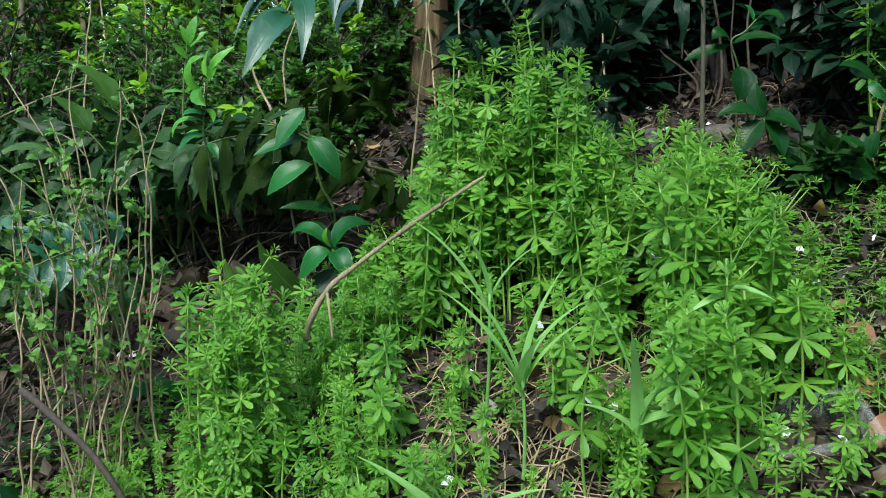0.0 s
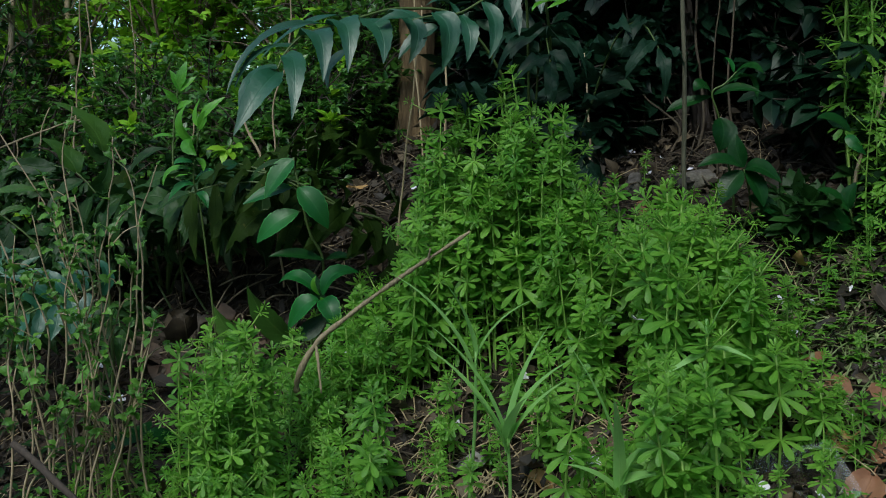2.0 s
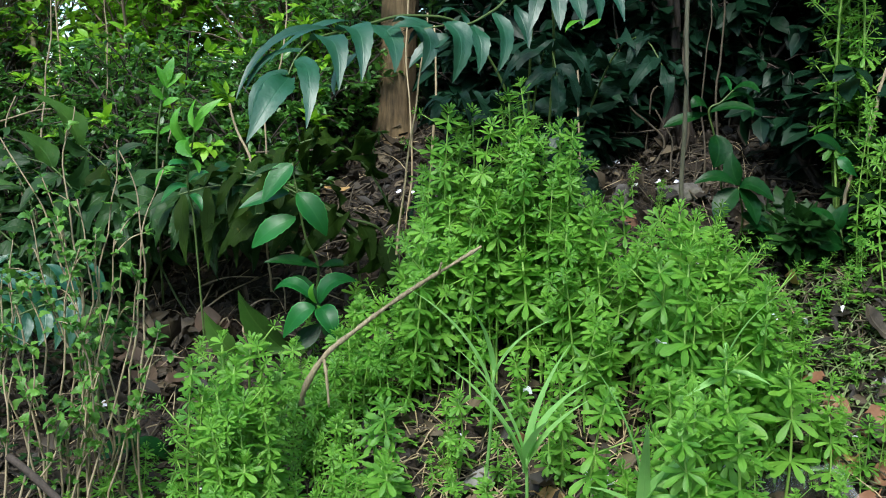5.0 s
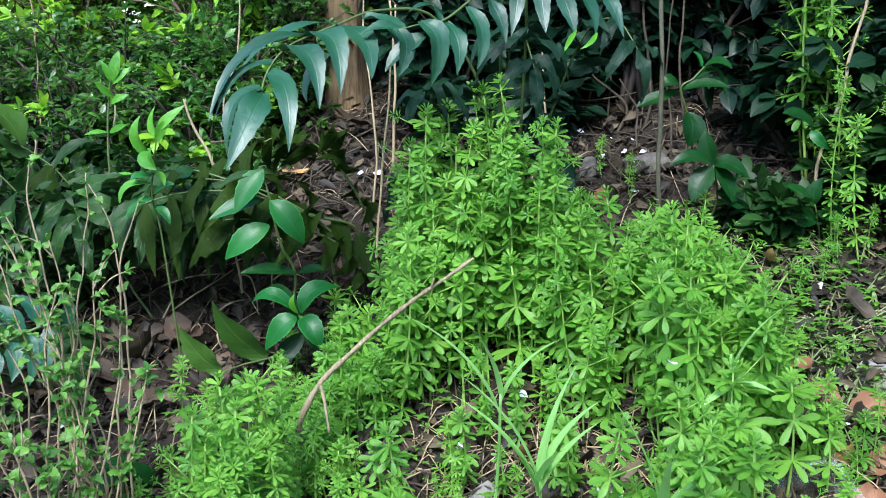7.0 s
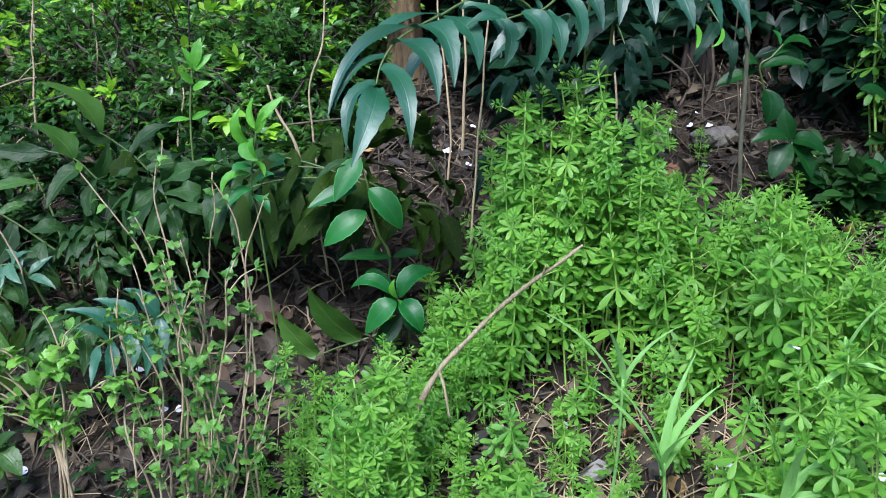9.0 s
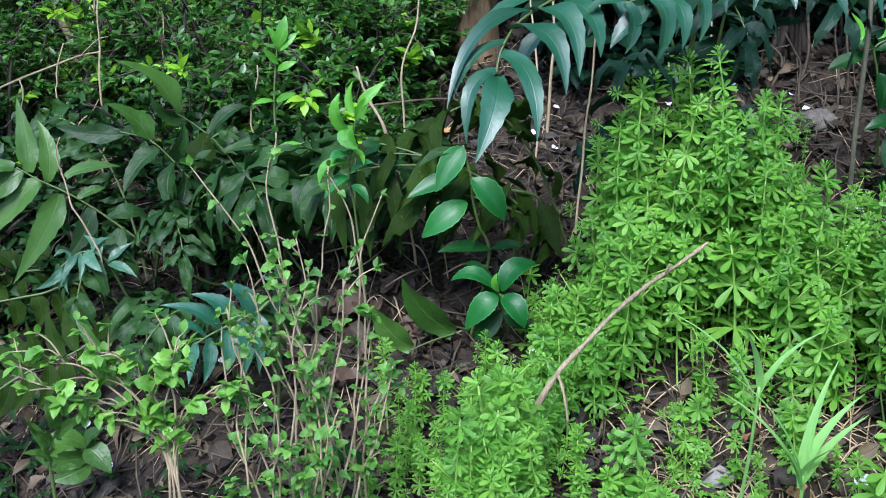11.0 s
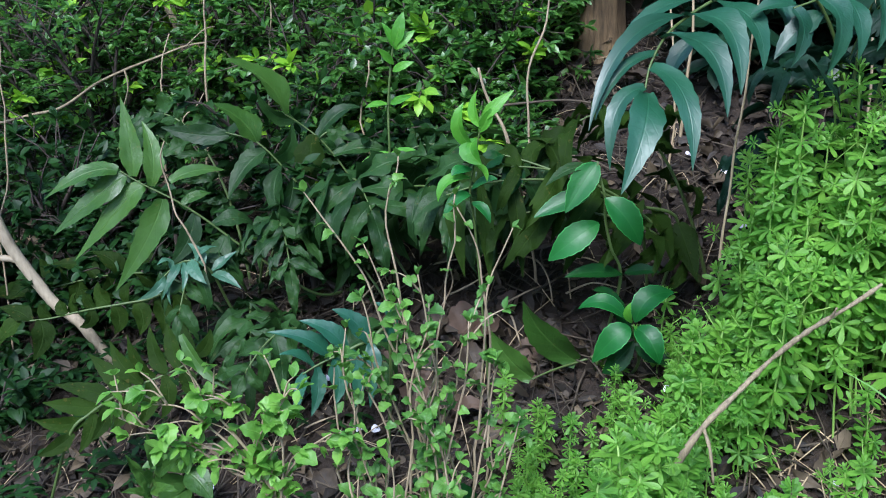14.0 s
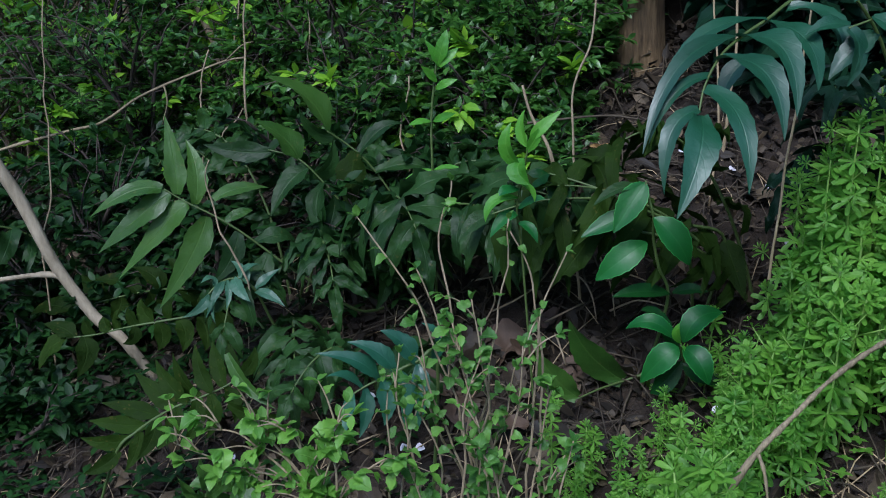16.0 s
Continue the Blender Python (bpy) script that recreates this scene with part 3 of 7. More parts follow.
for pts, r, label in (
    ([(-0.006, 1.33, 0.44), (-0.004, 1.33, 0.464), (0.005, 1.335, 0.56), (0.018, 1.345, 0.672), (0.026, 1.35, 0.76)], 0.0026, "dry straw-coloured dead stalk standing upright"),
    ([(0.03, 1.70, 0.47), (0.03, 1.69, 0.55), (0.034, 1.68, 0.66), (0.03, 1.68, 0.78)], 0.004, "thin tan cane beside the tree trunk"),
    ([(-0.005, 1.62, 0.44), (0.0, 1.62, 0.6), (-0.012, 1.62, 0.74), (-0.01, 1.63, 0.9)], 0.0026, "thin tan cane beside the tree trunk"),
    ([(-0.205, 1.49, 0.36), (-0.209, 1.49, 0.514), (-0.212, 1.49, 0.59), (-0.208, 1.49, 0.655), (-0.188, 1.49, 0.715), (-0.178, 1.49, 0.84)], 0.0027, "wavy thin dry vine hanging upright"),
    ([(-0.725, 1.9, 0.36), (-0.718, 1.9, 0.503), (-0.705, 1.9, 0.57), (-0.698, 1.9, 0.637), (-0.691, 1.9, 0.735), (-0.68, 1.9, 0.9)], 0.0034, "twisted pale brown climbing stem"),
    ([(-0.64, 1.5, 0.34), (-0.652, 1.5, 0.435), (-0.673, 1.5, 0.474), (-0.681, 1.5, 0.527), (-0.67, 1.5, 0.563)], 0.0022, "thin crooked dry twig caught in the fern"),
    ([(-0.80, 1.92, 0.36), (-0.791, 1.92, 0.554), (-0.779, 1.92, 0.591), (-0.764, 1.92, 0.655)], 0.0028, "thin grey-brown upright twig"),
    ([(-0.62, 1.95, 0.36), (-0.616, 1.95, 0.533), (-0.604, 1.95, 0.59), (-0.607, 1.95, 0.637), (-0.60, 1.95, 0.692), (-0.61, 1.95, 0.9)], 0.0029, "twisted pale brown climbing stem"),
    ([(-1.01, 1.7, 0.15), (-0.997, 1.7, 0.376), (-0.974, 1.7, 0.492), (-0.958, 1.7, 0.601), (-0.946, 1.7, 0.689), (-0.94, 1.7, 0.85)], 0.0022, "thin pale upright twig"),
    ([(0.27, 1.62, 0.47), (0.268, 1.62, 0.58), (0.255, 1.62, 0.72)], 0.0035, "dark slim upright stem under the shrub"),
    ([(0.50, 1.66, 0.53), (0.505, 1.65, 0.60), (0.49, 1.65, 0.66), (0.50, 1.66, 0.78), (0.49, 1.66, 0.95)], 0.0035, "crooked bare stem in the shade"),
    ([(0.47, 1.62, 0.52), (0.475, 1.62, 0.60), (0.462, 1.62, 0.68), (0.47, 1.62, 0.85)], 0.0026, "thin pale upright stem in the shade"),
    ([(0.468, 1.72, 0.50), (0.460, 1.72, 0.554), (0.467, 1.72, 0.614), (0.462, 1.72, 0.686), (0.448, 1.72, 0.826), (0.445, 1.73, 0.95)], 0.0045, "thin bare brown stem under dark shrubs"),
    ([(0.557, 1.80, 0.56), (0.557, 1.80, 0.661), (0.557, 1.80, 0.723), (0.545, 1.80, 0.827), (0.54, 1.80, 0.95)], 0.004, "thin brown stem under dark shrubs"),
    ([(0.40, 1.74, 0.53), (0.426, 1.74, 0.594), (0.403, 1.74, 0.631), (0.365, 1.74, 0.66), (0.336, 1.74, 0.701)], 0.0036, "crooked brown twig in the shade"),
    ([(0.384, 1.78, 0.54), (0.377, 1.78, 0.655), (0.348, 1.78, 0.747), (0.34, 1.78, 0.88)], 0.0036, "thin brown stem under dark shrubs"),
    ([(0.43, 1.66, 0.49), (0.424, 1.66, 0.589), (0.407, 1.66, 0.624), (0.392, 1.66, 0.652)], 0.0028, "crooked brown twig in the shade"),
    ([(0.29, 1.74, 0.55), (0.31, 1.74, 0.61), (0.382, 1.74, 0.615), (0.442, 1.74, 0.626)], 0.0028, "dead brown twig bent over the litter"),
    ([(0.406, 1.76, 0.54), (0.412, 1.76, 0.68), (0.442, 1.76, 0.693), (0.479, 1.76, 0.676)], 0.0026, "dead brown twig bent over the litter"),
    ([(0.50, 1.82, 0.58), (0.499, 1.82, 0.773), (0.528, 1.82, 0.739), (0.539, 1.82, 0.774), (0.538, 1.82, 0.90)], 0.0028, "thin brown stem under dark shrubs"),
    ([(0.60, 1.42, 0.44), (0.63, 1.42, 0.56), (0.66, 1.42, 0.68), (0.70, 1.43, 0.85)], 0.0045, "brown twig leaning up through the weeds"),
    ([(-0.215, 1.53, 0.44), (-0.231, 1.52, 0.541), (-0.256, 1.52, 0.593), (-0.275, 1.52, 0.64)], 0.0042, "dead brown twig leaning in the fern"),
    ([(-0.80, 2.30, 0.35), (-0.839, 2.3, 0.561), (-0.862, 2.3, 0.663), (-0.885, 2.3, 0.78), (-0.90, 2.32, 1.05)], 0.014, "dark slim trunk inside the shrubs"),
    ([(-1.05, 2.2, 0.25), (-1.034, 2.2, 0.413), (-0.998, 2.2, 0.59), (-0.986, 2.2, 0.748), (-0.97, 2.22, 1.05)], 0.014, "dark slim trunk inside the shrubs"),
    ([(-0.74, 1.9, 0.44), (-0.757, 1.9, 0.511), (-0.73, 1.9, 0.541), (-0.712, 1.9, 0.56)], 0.0022, "thin pale crooked twig"),
    ([(-0.44, 1.78, 0.38), (-0.442, 1.78, 0.5), (-0.435, 1.78, 0.62)], 0.003, "dark slim stem under the shrubs"),
    ([(-0.74, 2.1, 0.40), (-0.76, 2.1, 0.62), (-0.75, 2.1, 0.80), (-0.77, 2.1, 1.05)], 0.0035, "grey-brown upright twig in the shrub"),
):
    # Stems in shade take the darker LITTER_TWIG, which puts the shade into their colour.
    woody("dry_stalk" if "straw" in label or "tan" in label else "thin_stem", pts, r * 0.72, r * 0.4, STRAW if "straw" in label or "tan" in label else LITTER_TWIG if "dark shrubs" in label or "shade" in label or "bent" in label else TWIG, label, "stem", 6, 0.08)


# ---- ferns ----
PINNAE = {}


def bezier_through(points):
    """27 even steps along a smooth line through the given points."""
    line = smooth(points, 12)
    way = np.cumsum([0.0] + [(b - a).length for a, b in zip(line, line[1:])])
    out = []
    for d in np.linspace(0, way[-1], 27):
        i = min(len(line) - 2, int(np.searchsorted(way, d, "right")) - 1)
        out.append(line[i].lerp(line[i + 1], (d - way[i]) / max(1e-6, way[i + 1] - way[i])))
    return out



def pinna_meshes(material):
    """Nine fern leaflets: three bends by three outlines."""
    if material.name not in PINNAE:
        made = []
        for bend in (0.45, 1.05, 1.75):
            for k in range(3):
                s = Shape()
                s.blade(Matrix.Identity(4), 1.0, ((0.31, 0.38, 0.34)[k] * (1.0 if material is FERN else 0.84)), "pinna", 12, bend, (0.18, 0.28, 0.10)[k], (0.10, 0.16, 0.05)[k], (0.12 if material is FERN else 0.25) + 0.06 * k, 0.03, 4, k * 2.0)
                made.append(s.mesh("pinna", material))
        PINNAE[material.name] = made
    return PINNAE[material.name]


def fern(name, label, crown, fronds, material, seed):
    """A fern crown with its fronds. A frond: control points from crown to tip, pairs, leaflet length, where the leaflets begin, bend (0 to 2), roll, how far they lean to the tip."""
    rng = random.Random(seed)
    crown = Vector(crown)
    ob = thing(name, crown, label, "fern")
    meshes = pinna_meshes(material)
    for points, pairs, size, first, bend, roll, lean, *sag in fronds:
        pts = [q - crown for q in (bezier(points, 26) if len(points) < 5 else bezier_through(points))]
        s = Shape()
        s.tube(pts, 0.0028, 0.0009, 6)
        stalk = part("frond", s, RACHIS, ob)
        for k in range(pairs):
            q = first + (0.97 - first) * k / max(1, pairs - 1)
            i = min(25, int(q * 26))
            p, way = pts[i].lerp(pts[i + 1], q * 26 - i), (pts[i + 1] - pts[i]).normalized()
            normal = (UP - way * way.dot(UP))
            normal = normal.normalized() if normal.length > 0.05 else Vector((0, -1, 0.3)).normalized()
            side = way.cross(normal).normalized()
            normal, side = math.cos(roll) * normal + math.sin(roll) * side, math.cos(roll) * side - math.sin(roll) * normal
            for flank in (-1, 1):
                length = size * (0.62 + 0.5 * math.sin(math.pi * (0.12 + 0.75 * k / max(1, pairs - 1)))) * rng.uniform(0.72, 1.15)
                out = flank * side + (lean + 0.5 * k / pairs + rng.uniform(-0.25, 0.2)) * way + (rng.uniform(-0.25, 0.2) + 0.26 * bend) * normal - (sag[0] if sag else 0.08) * UP
                m = basis(p, out, normal + rng.uniform(-0.5, 0.5) * way + rng.uniform(-0.3, 0.3) * side)
                pick = meshes[3 * max(0, min(2, bend + rng.choice((0, 0, 0, 1, -1)))) + rng.randrange(3)]
                part("pinna", pick, material, stalk, "", m @ Matrix.Diagonal((length * -flank * 1.0, length, length, 1)))
        m = basis(pts[-1], pts[-1] - pts[-3], Vector((0, -0.4, 1)))
        part("pinna", meshes[3 + rng.randrange(3)], material, stalk, "", m @ Matrix.Diagonal((size * 0.85, size * 0.85, size * 0.85, 1)))
    return ob


def add_frond(ob, points, leaflets, material, rng, wide=1.0):
    """A frond whose few large leaflets are set one by one: stalk points, and (base, tip, facing) for each leaflet."""
    base = Vector(ob.location)
    meshes = pinna_meshes(material)
    s = Shape()
    s.tube([q - base for q in smooth(points, 6)], 0.0026, 0.0011, 6)
    stalk = part("frond", s, RACHIS, ob)
    for a, b, normal in leaflets:
        chord = Vector(b) - Vector(a)
        pick = rng.choice((0, 1, 2, 0, 3))
        half = 0.5 * (0.45, 1.05, 1.75)[pick // 3]
        n = Vector(normal)
        n = (n - chord * n.dot(chord) / chord.length_squared).normalized()
        way = math.cos(half) * chord.normalized() + math.sin(half) * n
        k = chord.length * half / math.sin(half) * 1.04
        part("pinna", meshes[pick], material, stalk, "", basis(Vector(a) - base, way, math.cos(half) * n - math.sin(half) * chord.normalized()) @ Matrix.Diagonal((k * rng.choice((-1, 1)) * wide, k, k, 1)))


def spread_fern(name, label, crown, fronds, material, seed, wide=1.0):
    rng = random.Random(seed)
    ob = thing(name, crown, label, "fern")
    for points, leaflets in fronds:
        add_frond(ob, points, leaflets, material, rng, wide)
    return ob


def stalk_line(ob, points, r0, r1):
    """A frond's stalk or a seedling's stem, as a part of its plant."""
    base = Vector(ob.location)
    s = Shape()
    s.tube([q - base for q in smooth(points, 6)], r0, r1, 6)
    return part("frond" if ob["category"] == "fern" else "stem", s, RACHIS, ob)


LEAF_RNG = random.Random(321)


def leaflet(stalk, a, m, b, width, material, face=0.85, kind="sickle"):
    """One leaf from its base over its shoulder to its tip, arched and folded along the midrib, wavy and toothed at the edge."""
    ob = stalk.parent
    a, m, b = Vector(a), Vector(m), Vector(b)
    length = (m - a).length + (b - m).length
    crown = m - 0.5 * (a + b)
    lift = crown.normalized() * min(1.0, crown.length / (0.22 * length)) if crown.length > 1e-4 else Vector((0, 0, 0))
    facing = lift + face * Vector((-0.05, -0.8, 0.6))
    control = 2 * m - 0.5 * (a + b)
    seg, cols, phase = 14, 4, LEAF_RNG.uniform(0, 6)
    fold, wave, teeth = (LEAF_RNG.uniform(0.12, 0.32), 0.10, 0.05) if kind == "sickle" else (LEAF_RNG.uniform(0.18, 0.34), 0.02, 0.03)
    s = Shape()
    for i in range(seg + 1):
        q = i / seg
        p = (1 - q) ** 2 * a + 2 * q * (1 - q) * control + q * q * b
        way = (2 * (1 - q) * (control - a) + 2 * q * (b - control)).normalized()
        n = (facing - way * facing.dot(way)).normalized()
        side = way.cross(n)
        w = 0.5 * width * max(0.02, outline(kind, q)) * (1 + teeth * (1 if i % 2 else -1) * (0 < i < seg))
        for c in range(cols + 1):
            u = 2 * c / cols - 1
            up = abs(u) * w * fold + wave * width * math.sin(q * 10 + phase + 1.8 * u) * abs(u) * (1 - q)
            s.v.append((p + u * w * side + up * n - a) / length)
            s.uv.append((0.5 + 0.5 * u, q))
    for i in range(seg):
        for c in range(cols):
            k = i * (cols + 1) + c
            s.f.append((k, k + 1, k + cols + 2, k + cols + 1))
    fern_leaf = ob["category"] == "fern"
    part("pinna" if fern_leaf else "leaf", s, material, stalk if fern_leaf else ob, "", Matrix.Translation(a - Vector(ob.location)) @ Matrix.Scale(length, 4))


TO_EYE, RISING = (0.1, -0.8, 0.6), (-0.1, -0.6, 0.8)
# Rear fronds of the holly fern's crown; the darker green paints in their shade.
fern("old_fern", "fern fronds drooping behind the weeds, shade put into their colour", on_ground(0.17, 1.48),
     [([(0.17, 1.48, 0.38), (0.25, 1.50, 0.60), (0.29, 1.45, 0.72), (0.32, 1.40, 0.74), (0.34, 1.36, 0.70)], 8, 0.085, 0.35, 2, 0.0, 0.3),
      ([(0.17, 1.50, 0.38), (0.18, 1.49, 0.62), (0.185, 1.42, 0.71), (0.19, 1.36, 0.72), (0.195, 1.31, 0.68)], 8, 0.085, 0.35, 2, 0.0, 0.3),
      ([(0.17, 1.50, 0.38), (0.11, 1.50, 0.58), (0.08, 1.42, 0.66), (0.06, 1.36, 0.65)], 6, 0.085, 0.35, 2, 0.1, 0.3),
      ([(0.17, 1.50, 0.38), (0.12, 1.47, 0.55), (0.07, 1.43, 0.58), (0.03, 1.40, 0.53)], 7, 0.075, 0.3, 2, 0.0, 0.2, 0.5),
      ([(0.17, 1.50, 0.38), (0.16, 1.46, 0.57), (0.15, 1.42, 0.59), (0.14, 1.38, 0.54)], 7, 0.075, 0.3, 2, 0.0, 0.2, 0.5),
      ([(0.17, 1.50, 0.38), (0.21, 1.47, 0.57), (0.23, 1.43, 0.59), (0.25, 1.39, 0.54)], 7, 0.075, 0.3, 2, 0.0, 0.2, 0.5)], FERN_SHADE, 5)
holly = thing("holly_fern", on_ground(0.17, 1.48), "holly fern with broad glossy blue-green arching fronds", "fern")
arch = stalk_line(holly, [(0.17, 1.48, 0.38), (0.15, 1.42, 0.62), (0.08, 1.37, 0.74), (0.005, 1.32, 0.752), (-0.045, 1.27, 0.735), (-0.075, 1.245, 0.723), (-0.103, 1.213, 0.709), (-0.122, 1.19, 0.686), (-0.13, 1.175, 0.663)], 0.0024, 0.001)
leaflet(arch, (-0.046, 1.27, 0.736), (-0.11, 1.25, 0.726), (-0.16, 1.215, 0.679), 0.0220, FERN)
leaflet(arch, (-0.078, 1.245, 0.723), (-0.146, 1.19, 0.704), (-0.185, 1.15, 0.632), 0.0219, FERN)
leaflet(arch, (-0.114, 1.2, 0.693), (-0.153, 1.175, 0.681), (-0.178, 1.16, 0.639), 0.0144, FERN)
leaflet(arch, (-0.13, 1.175, 0.666), (-0.159, 1.155, 0.649), (-0.166, 1.143, 0.596), 0.0212, FERN)
leaflet(arch, (-0.128, 1.175, 0.661), (-0.14, 1.125, 0.634), (-0.163, 1.1, 0.585), 0.0339, FERN, 0.6)
leaflet(arch, (-0.122, 1.19, 0.683), (-0.101, 1.14, 0.66), (-0.099, 1.11, 0.602), 0.0281, FERN)
leaflet(arch, (-0.106, 1.213, 0.707), (-0.075, 1.16, 0.698), (-0.066, 1.127, 0.645), 0.0335, FERN)
leaflet(arch, (-0.078, 1.245, 0.722), (-0.05, 1.195, 0.714), (-0.044, 1.165, 0.658), 0.0362, FERN)
leaflet(arch, (-0.045, 1.27, 0.734), (-0.015, 1.235, 0.715), (-0.009, 1.215, 0.672), 0.0353, FERN)
leaflet(arch, (-0.017, 1.3, 0.742), (0.019, 1.27, 0.73), (0.025, 1.25, 0.685), 0.0340, FERN)
leaflet(arch, (-0.054, 1.28, 0.701), (-0.081, 1.27, 0.674), (-0.085, 1.26, 0.645), 0.0227, FERN)
arch = stalk_line(holly, [(0.18, 1.48, 0.38), (0.17, 1.44, 0.62), (0.16, 1.36, 0.795), (0.112, 1.3, 0.76), (0.079, 1.27, 0.738), (0.049, 1.25, 0.733), (0.024, 1.24, 0.727)], 0.0024, 0.001)
leaflet(arch, (0.05, 1.25, 0.736), (0.069, 1.235, 0.711), (0.06, 1.235, 0.663), 0.0346, FERN)
leaflet(arch, (0.055, 1.25, 0.72), (0.027, 1.24, 0.703), (0.007, 1.235, 0.679), 0.0256, FERN)
leaflet(arch, (0.082, 1.27, 0.736), (0.094, 1.25, 0.71), (0.091, 1.24, 0.675), 0.0260, FERN)
leaflet(arch, (0.11, 1.29, 0.754), (0.125, 1.27, 0.721), (0.117, 1.26, 0.68), 0.0250, FERN)
leaflet(arch, (0.136, 1.3, 0.766), (0.149, 1.29, 0.739), (0.155, 1.28, 0.71), 0.0223, FERN)
leaflet(arch, (0.029, 1.25, 0.729), (0.004, 1.24, 0.731), (-0.02, 1.23, 0.723), 0.0195, FERN)
leaflet(arch, (0.024, 1.24, 0.727), (0.032, 1.23, 0.705), (0.021, 1.225, 0.673), 0.0254, FERN)
leaflet(arch, (0.077, 1.28, 0.738), (0.06, 1.28, 0.755), (0.038, 1.27, 0.748), 0.0203, FERN)
arch = stalk_line(holly, [(0.19, 1.48, 0.38), (0.20, 1.42, 0.66), (0.19, 1.34, 0.76), (0.175, 1.3, 0.838), (0.176, 1.2, 0.809), (0.179, 1.12, 0.784), (0.191, 1.06, 0.768), (0.209, 1.02, 0.756)], 0.0024, 0.001)
leaflet(arch, (0.176, 1.2, 0.809), (0.178, 1.17, 0.756), (0.179, 1.15, 0.72), 0.0233, FERN, 0.3)
leaflet(arch, (0.179, 1.12, 0.784), (0.189, 1.09, 0.746), (0.194, 1.07, 0.716), 0.0231, FERN, 0.3)
leaflet(arch, (0.191, 1.06, 0.768), (0.201, 1.04, 0.743), (0.203, 1.02, 0.714), 0.0222, FERN, 0.3)
leaflet(arch, (0.209, 1.02, 0.756), (0.217, 1.01, 0.74), (0.225, 1, 0.713), 0.0178, FERN, 0.3)
leaflet(arch, (0.169, 1.25, 0.821), (0.157, 1.2, 0.764), (0.146, 1.18, 0.718), 0.0237, FERN, 0.3)
leaflet(arch, (0.193, 1.06, 0.721), (0.173, 1, 0.71), (0.166, 0.99, 0.7), 0.0056, YOUNG)
leaflet(arch, (0.204, 1.02, 0.718), (0.191, 0.99, 0.709), (0.18, 0.985, 0.703), 0.0050, YOUNG)
fern("old_fern", "dull dark fern fronds hanging over the litter", on_ground(0.02, 1.46),
     [([(0.02, 1.46, 0.34), (-0.04, 1.42, 0.45), (-0.13, 1.40, 0.54), (-0.24, 1.40, 0.54)], 6, 0.10, 0.2, 2, -0.6, 0.1),
      ([(0.02, 1.46, 0.34), (-0.03, 1.42, 0.46), (-0.14, 1.39, 0.50), (-0.25, 1.40, 0.48)], 6, 0.09, 0.3, 2, -0.5, 0.1),
      ([(0.02, 1.46, 0.34), (-0.02, 1.48, 0.55), (-0.10, 1.46, 0.62), (-0.16, 1.44, 0.58)], 6, 0.10, 0.3, 2, 0.2, 0.1)], FERN_OLIVE, 8)
fern("old_fern", "dull dark fern with long hanging leaflets", on_ground(-0.44, 1.64),
     [([(-0.44, 1.64, 0.31), (-0.40, 1.58, 0.50), (-0.30, 1.50, 0.545), (-0.20, 1.46, 0.49)], 8, 0.115, 0.25, 2, 0.6, 0.1),
      ([(-0.44, 1.64, 0.31), (-0.40, 1.56, 0.48), (-0.36, 1.47, 0.53), (-0.30, 1.42, 0.49)], 7, 0.11, 0.3, 2, 0.5, 0.1),
      ([(-0.44, 1.64, 0.31), (-0.46, 1.58, 0.50), (-0.44, 1.50, 0.54), (-0.41, 1.44, 0.48)], 7, 0.105, 0.3, 2, 0.3, 0.1),
      ([(-0.44, 1.64, 0.31), (-0.38, 1.60, 0.46), (-0.28, 1.56, 0.51), (-0.20, 1.54, 0.46)], 7, 0.105, 0.3, 2, 0.7, 0.1),
      ([(-0.44, 1.64, 0.31), (-0.43, 1.62, 0.50), (-0.36, 1.62, 0.56), (-0.28, 1.62, 0.50)], 7, 0.09, 0.3, 2, 0.5, 0.1)], FERN_DULL, 11)
left = thing("left_fern", on_ground(-0.46, 1.62), "mid-green fern with broad pale drooping leaflets", "fern")
frond = stalk_line(left, [on_ground(-0.46, 1.62), (-0.506, 1.58, 0.32), (-0.57, 1.56, 0.376), (-0.605, 1.55, 0.409), (-0.642, 1.545, 0.444), (-0.679, 1.54, 0.474), (-0.722, 1.54, 0.499), (-0.748, 1.54, 0.517)], 0.0024, 0.001)
leaflet(frond, (-0.751, 1.54, 0.517), (-0.791, 1.53, 0.517), (-0.845, 1.52, 0.487), 0.0319, FERN_PALE)
leaflet(frond, (-0.741, 1.54, 0.511), (-0.782, 1.53, 0.483), (-0.841, 1.52, 0.437), 0.0373, FERN_PALE)
leaflet(frond, (-0.72, 1.54, 0.497), (-0.751, 1.53, 0.469), (-0.818, 1.52, 0.4), 0.0371, FERN_PALE)
leaflet(frond, (-0.696, 1.54, 0.477), (-0.719, 1.53, 0.427), (-0.769, 1.52, 0.355), 0.0390, FERN_PALE)
leaflet(frond, (-0.731, 1.54, 0.509), (-0.733, 1.55, 0.551), (-0.744, 1.57, 0.61), 0.0300, FERN_PALE)
leaflet(frond, (-0.709, 1.54, 0.495), (-0.705, 1.55, 0.538), (-0.72, 1.57, 0.577), 0.0281, FERN_PALE)
leaflet(frond, (-0.671, 1.54, 0.47), (-0.651, 1.55, 0.478), (-0.637, 1.56, 0.478), 0.0175, FERN_PALE)
leaflet(frond, (-0.685, 1.545, 0.499), (-0.654, 1.56, 0.509), (-0.617, 1.58, 0.504), 0.0246, FERN_PALE)
leaflet(frond, (-0.656, 1.545, 0.454), (-0.668, 1.53, 0.418), (-0.692, 1.52, 0.39), 0.0299, FERN_DULL)
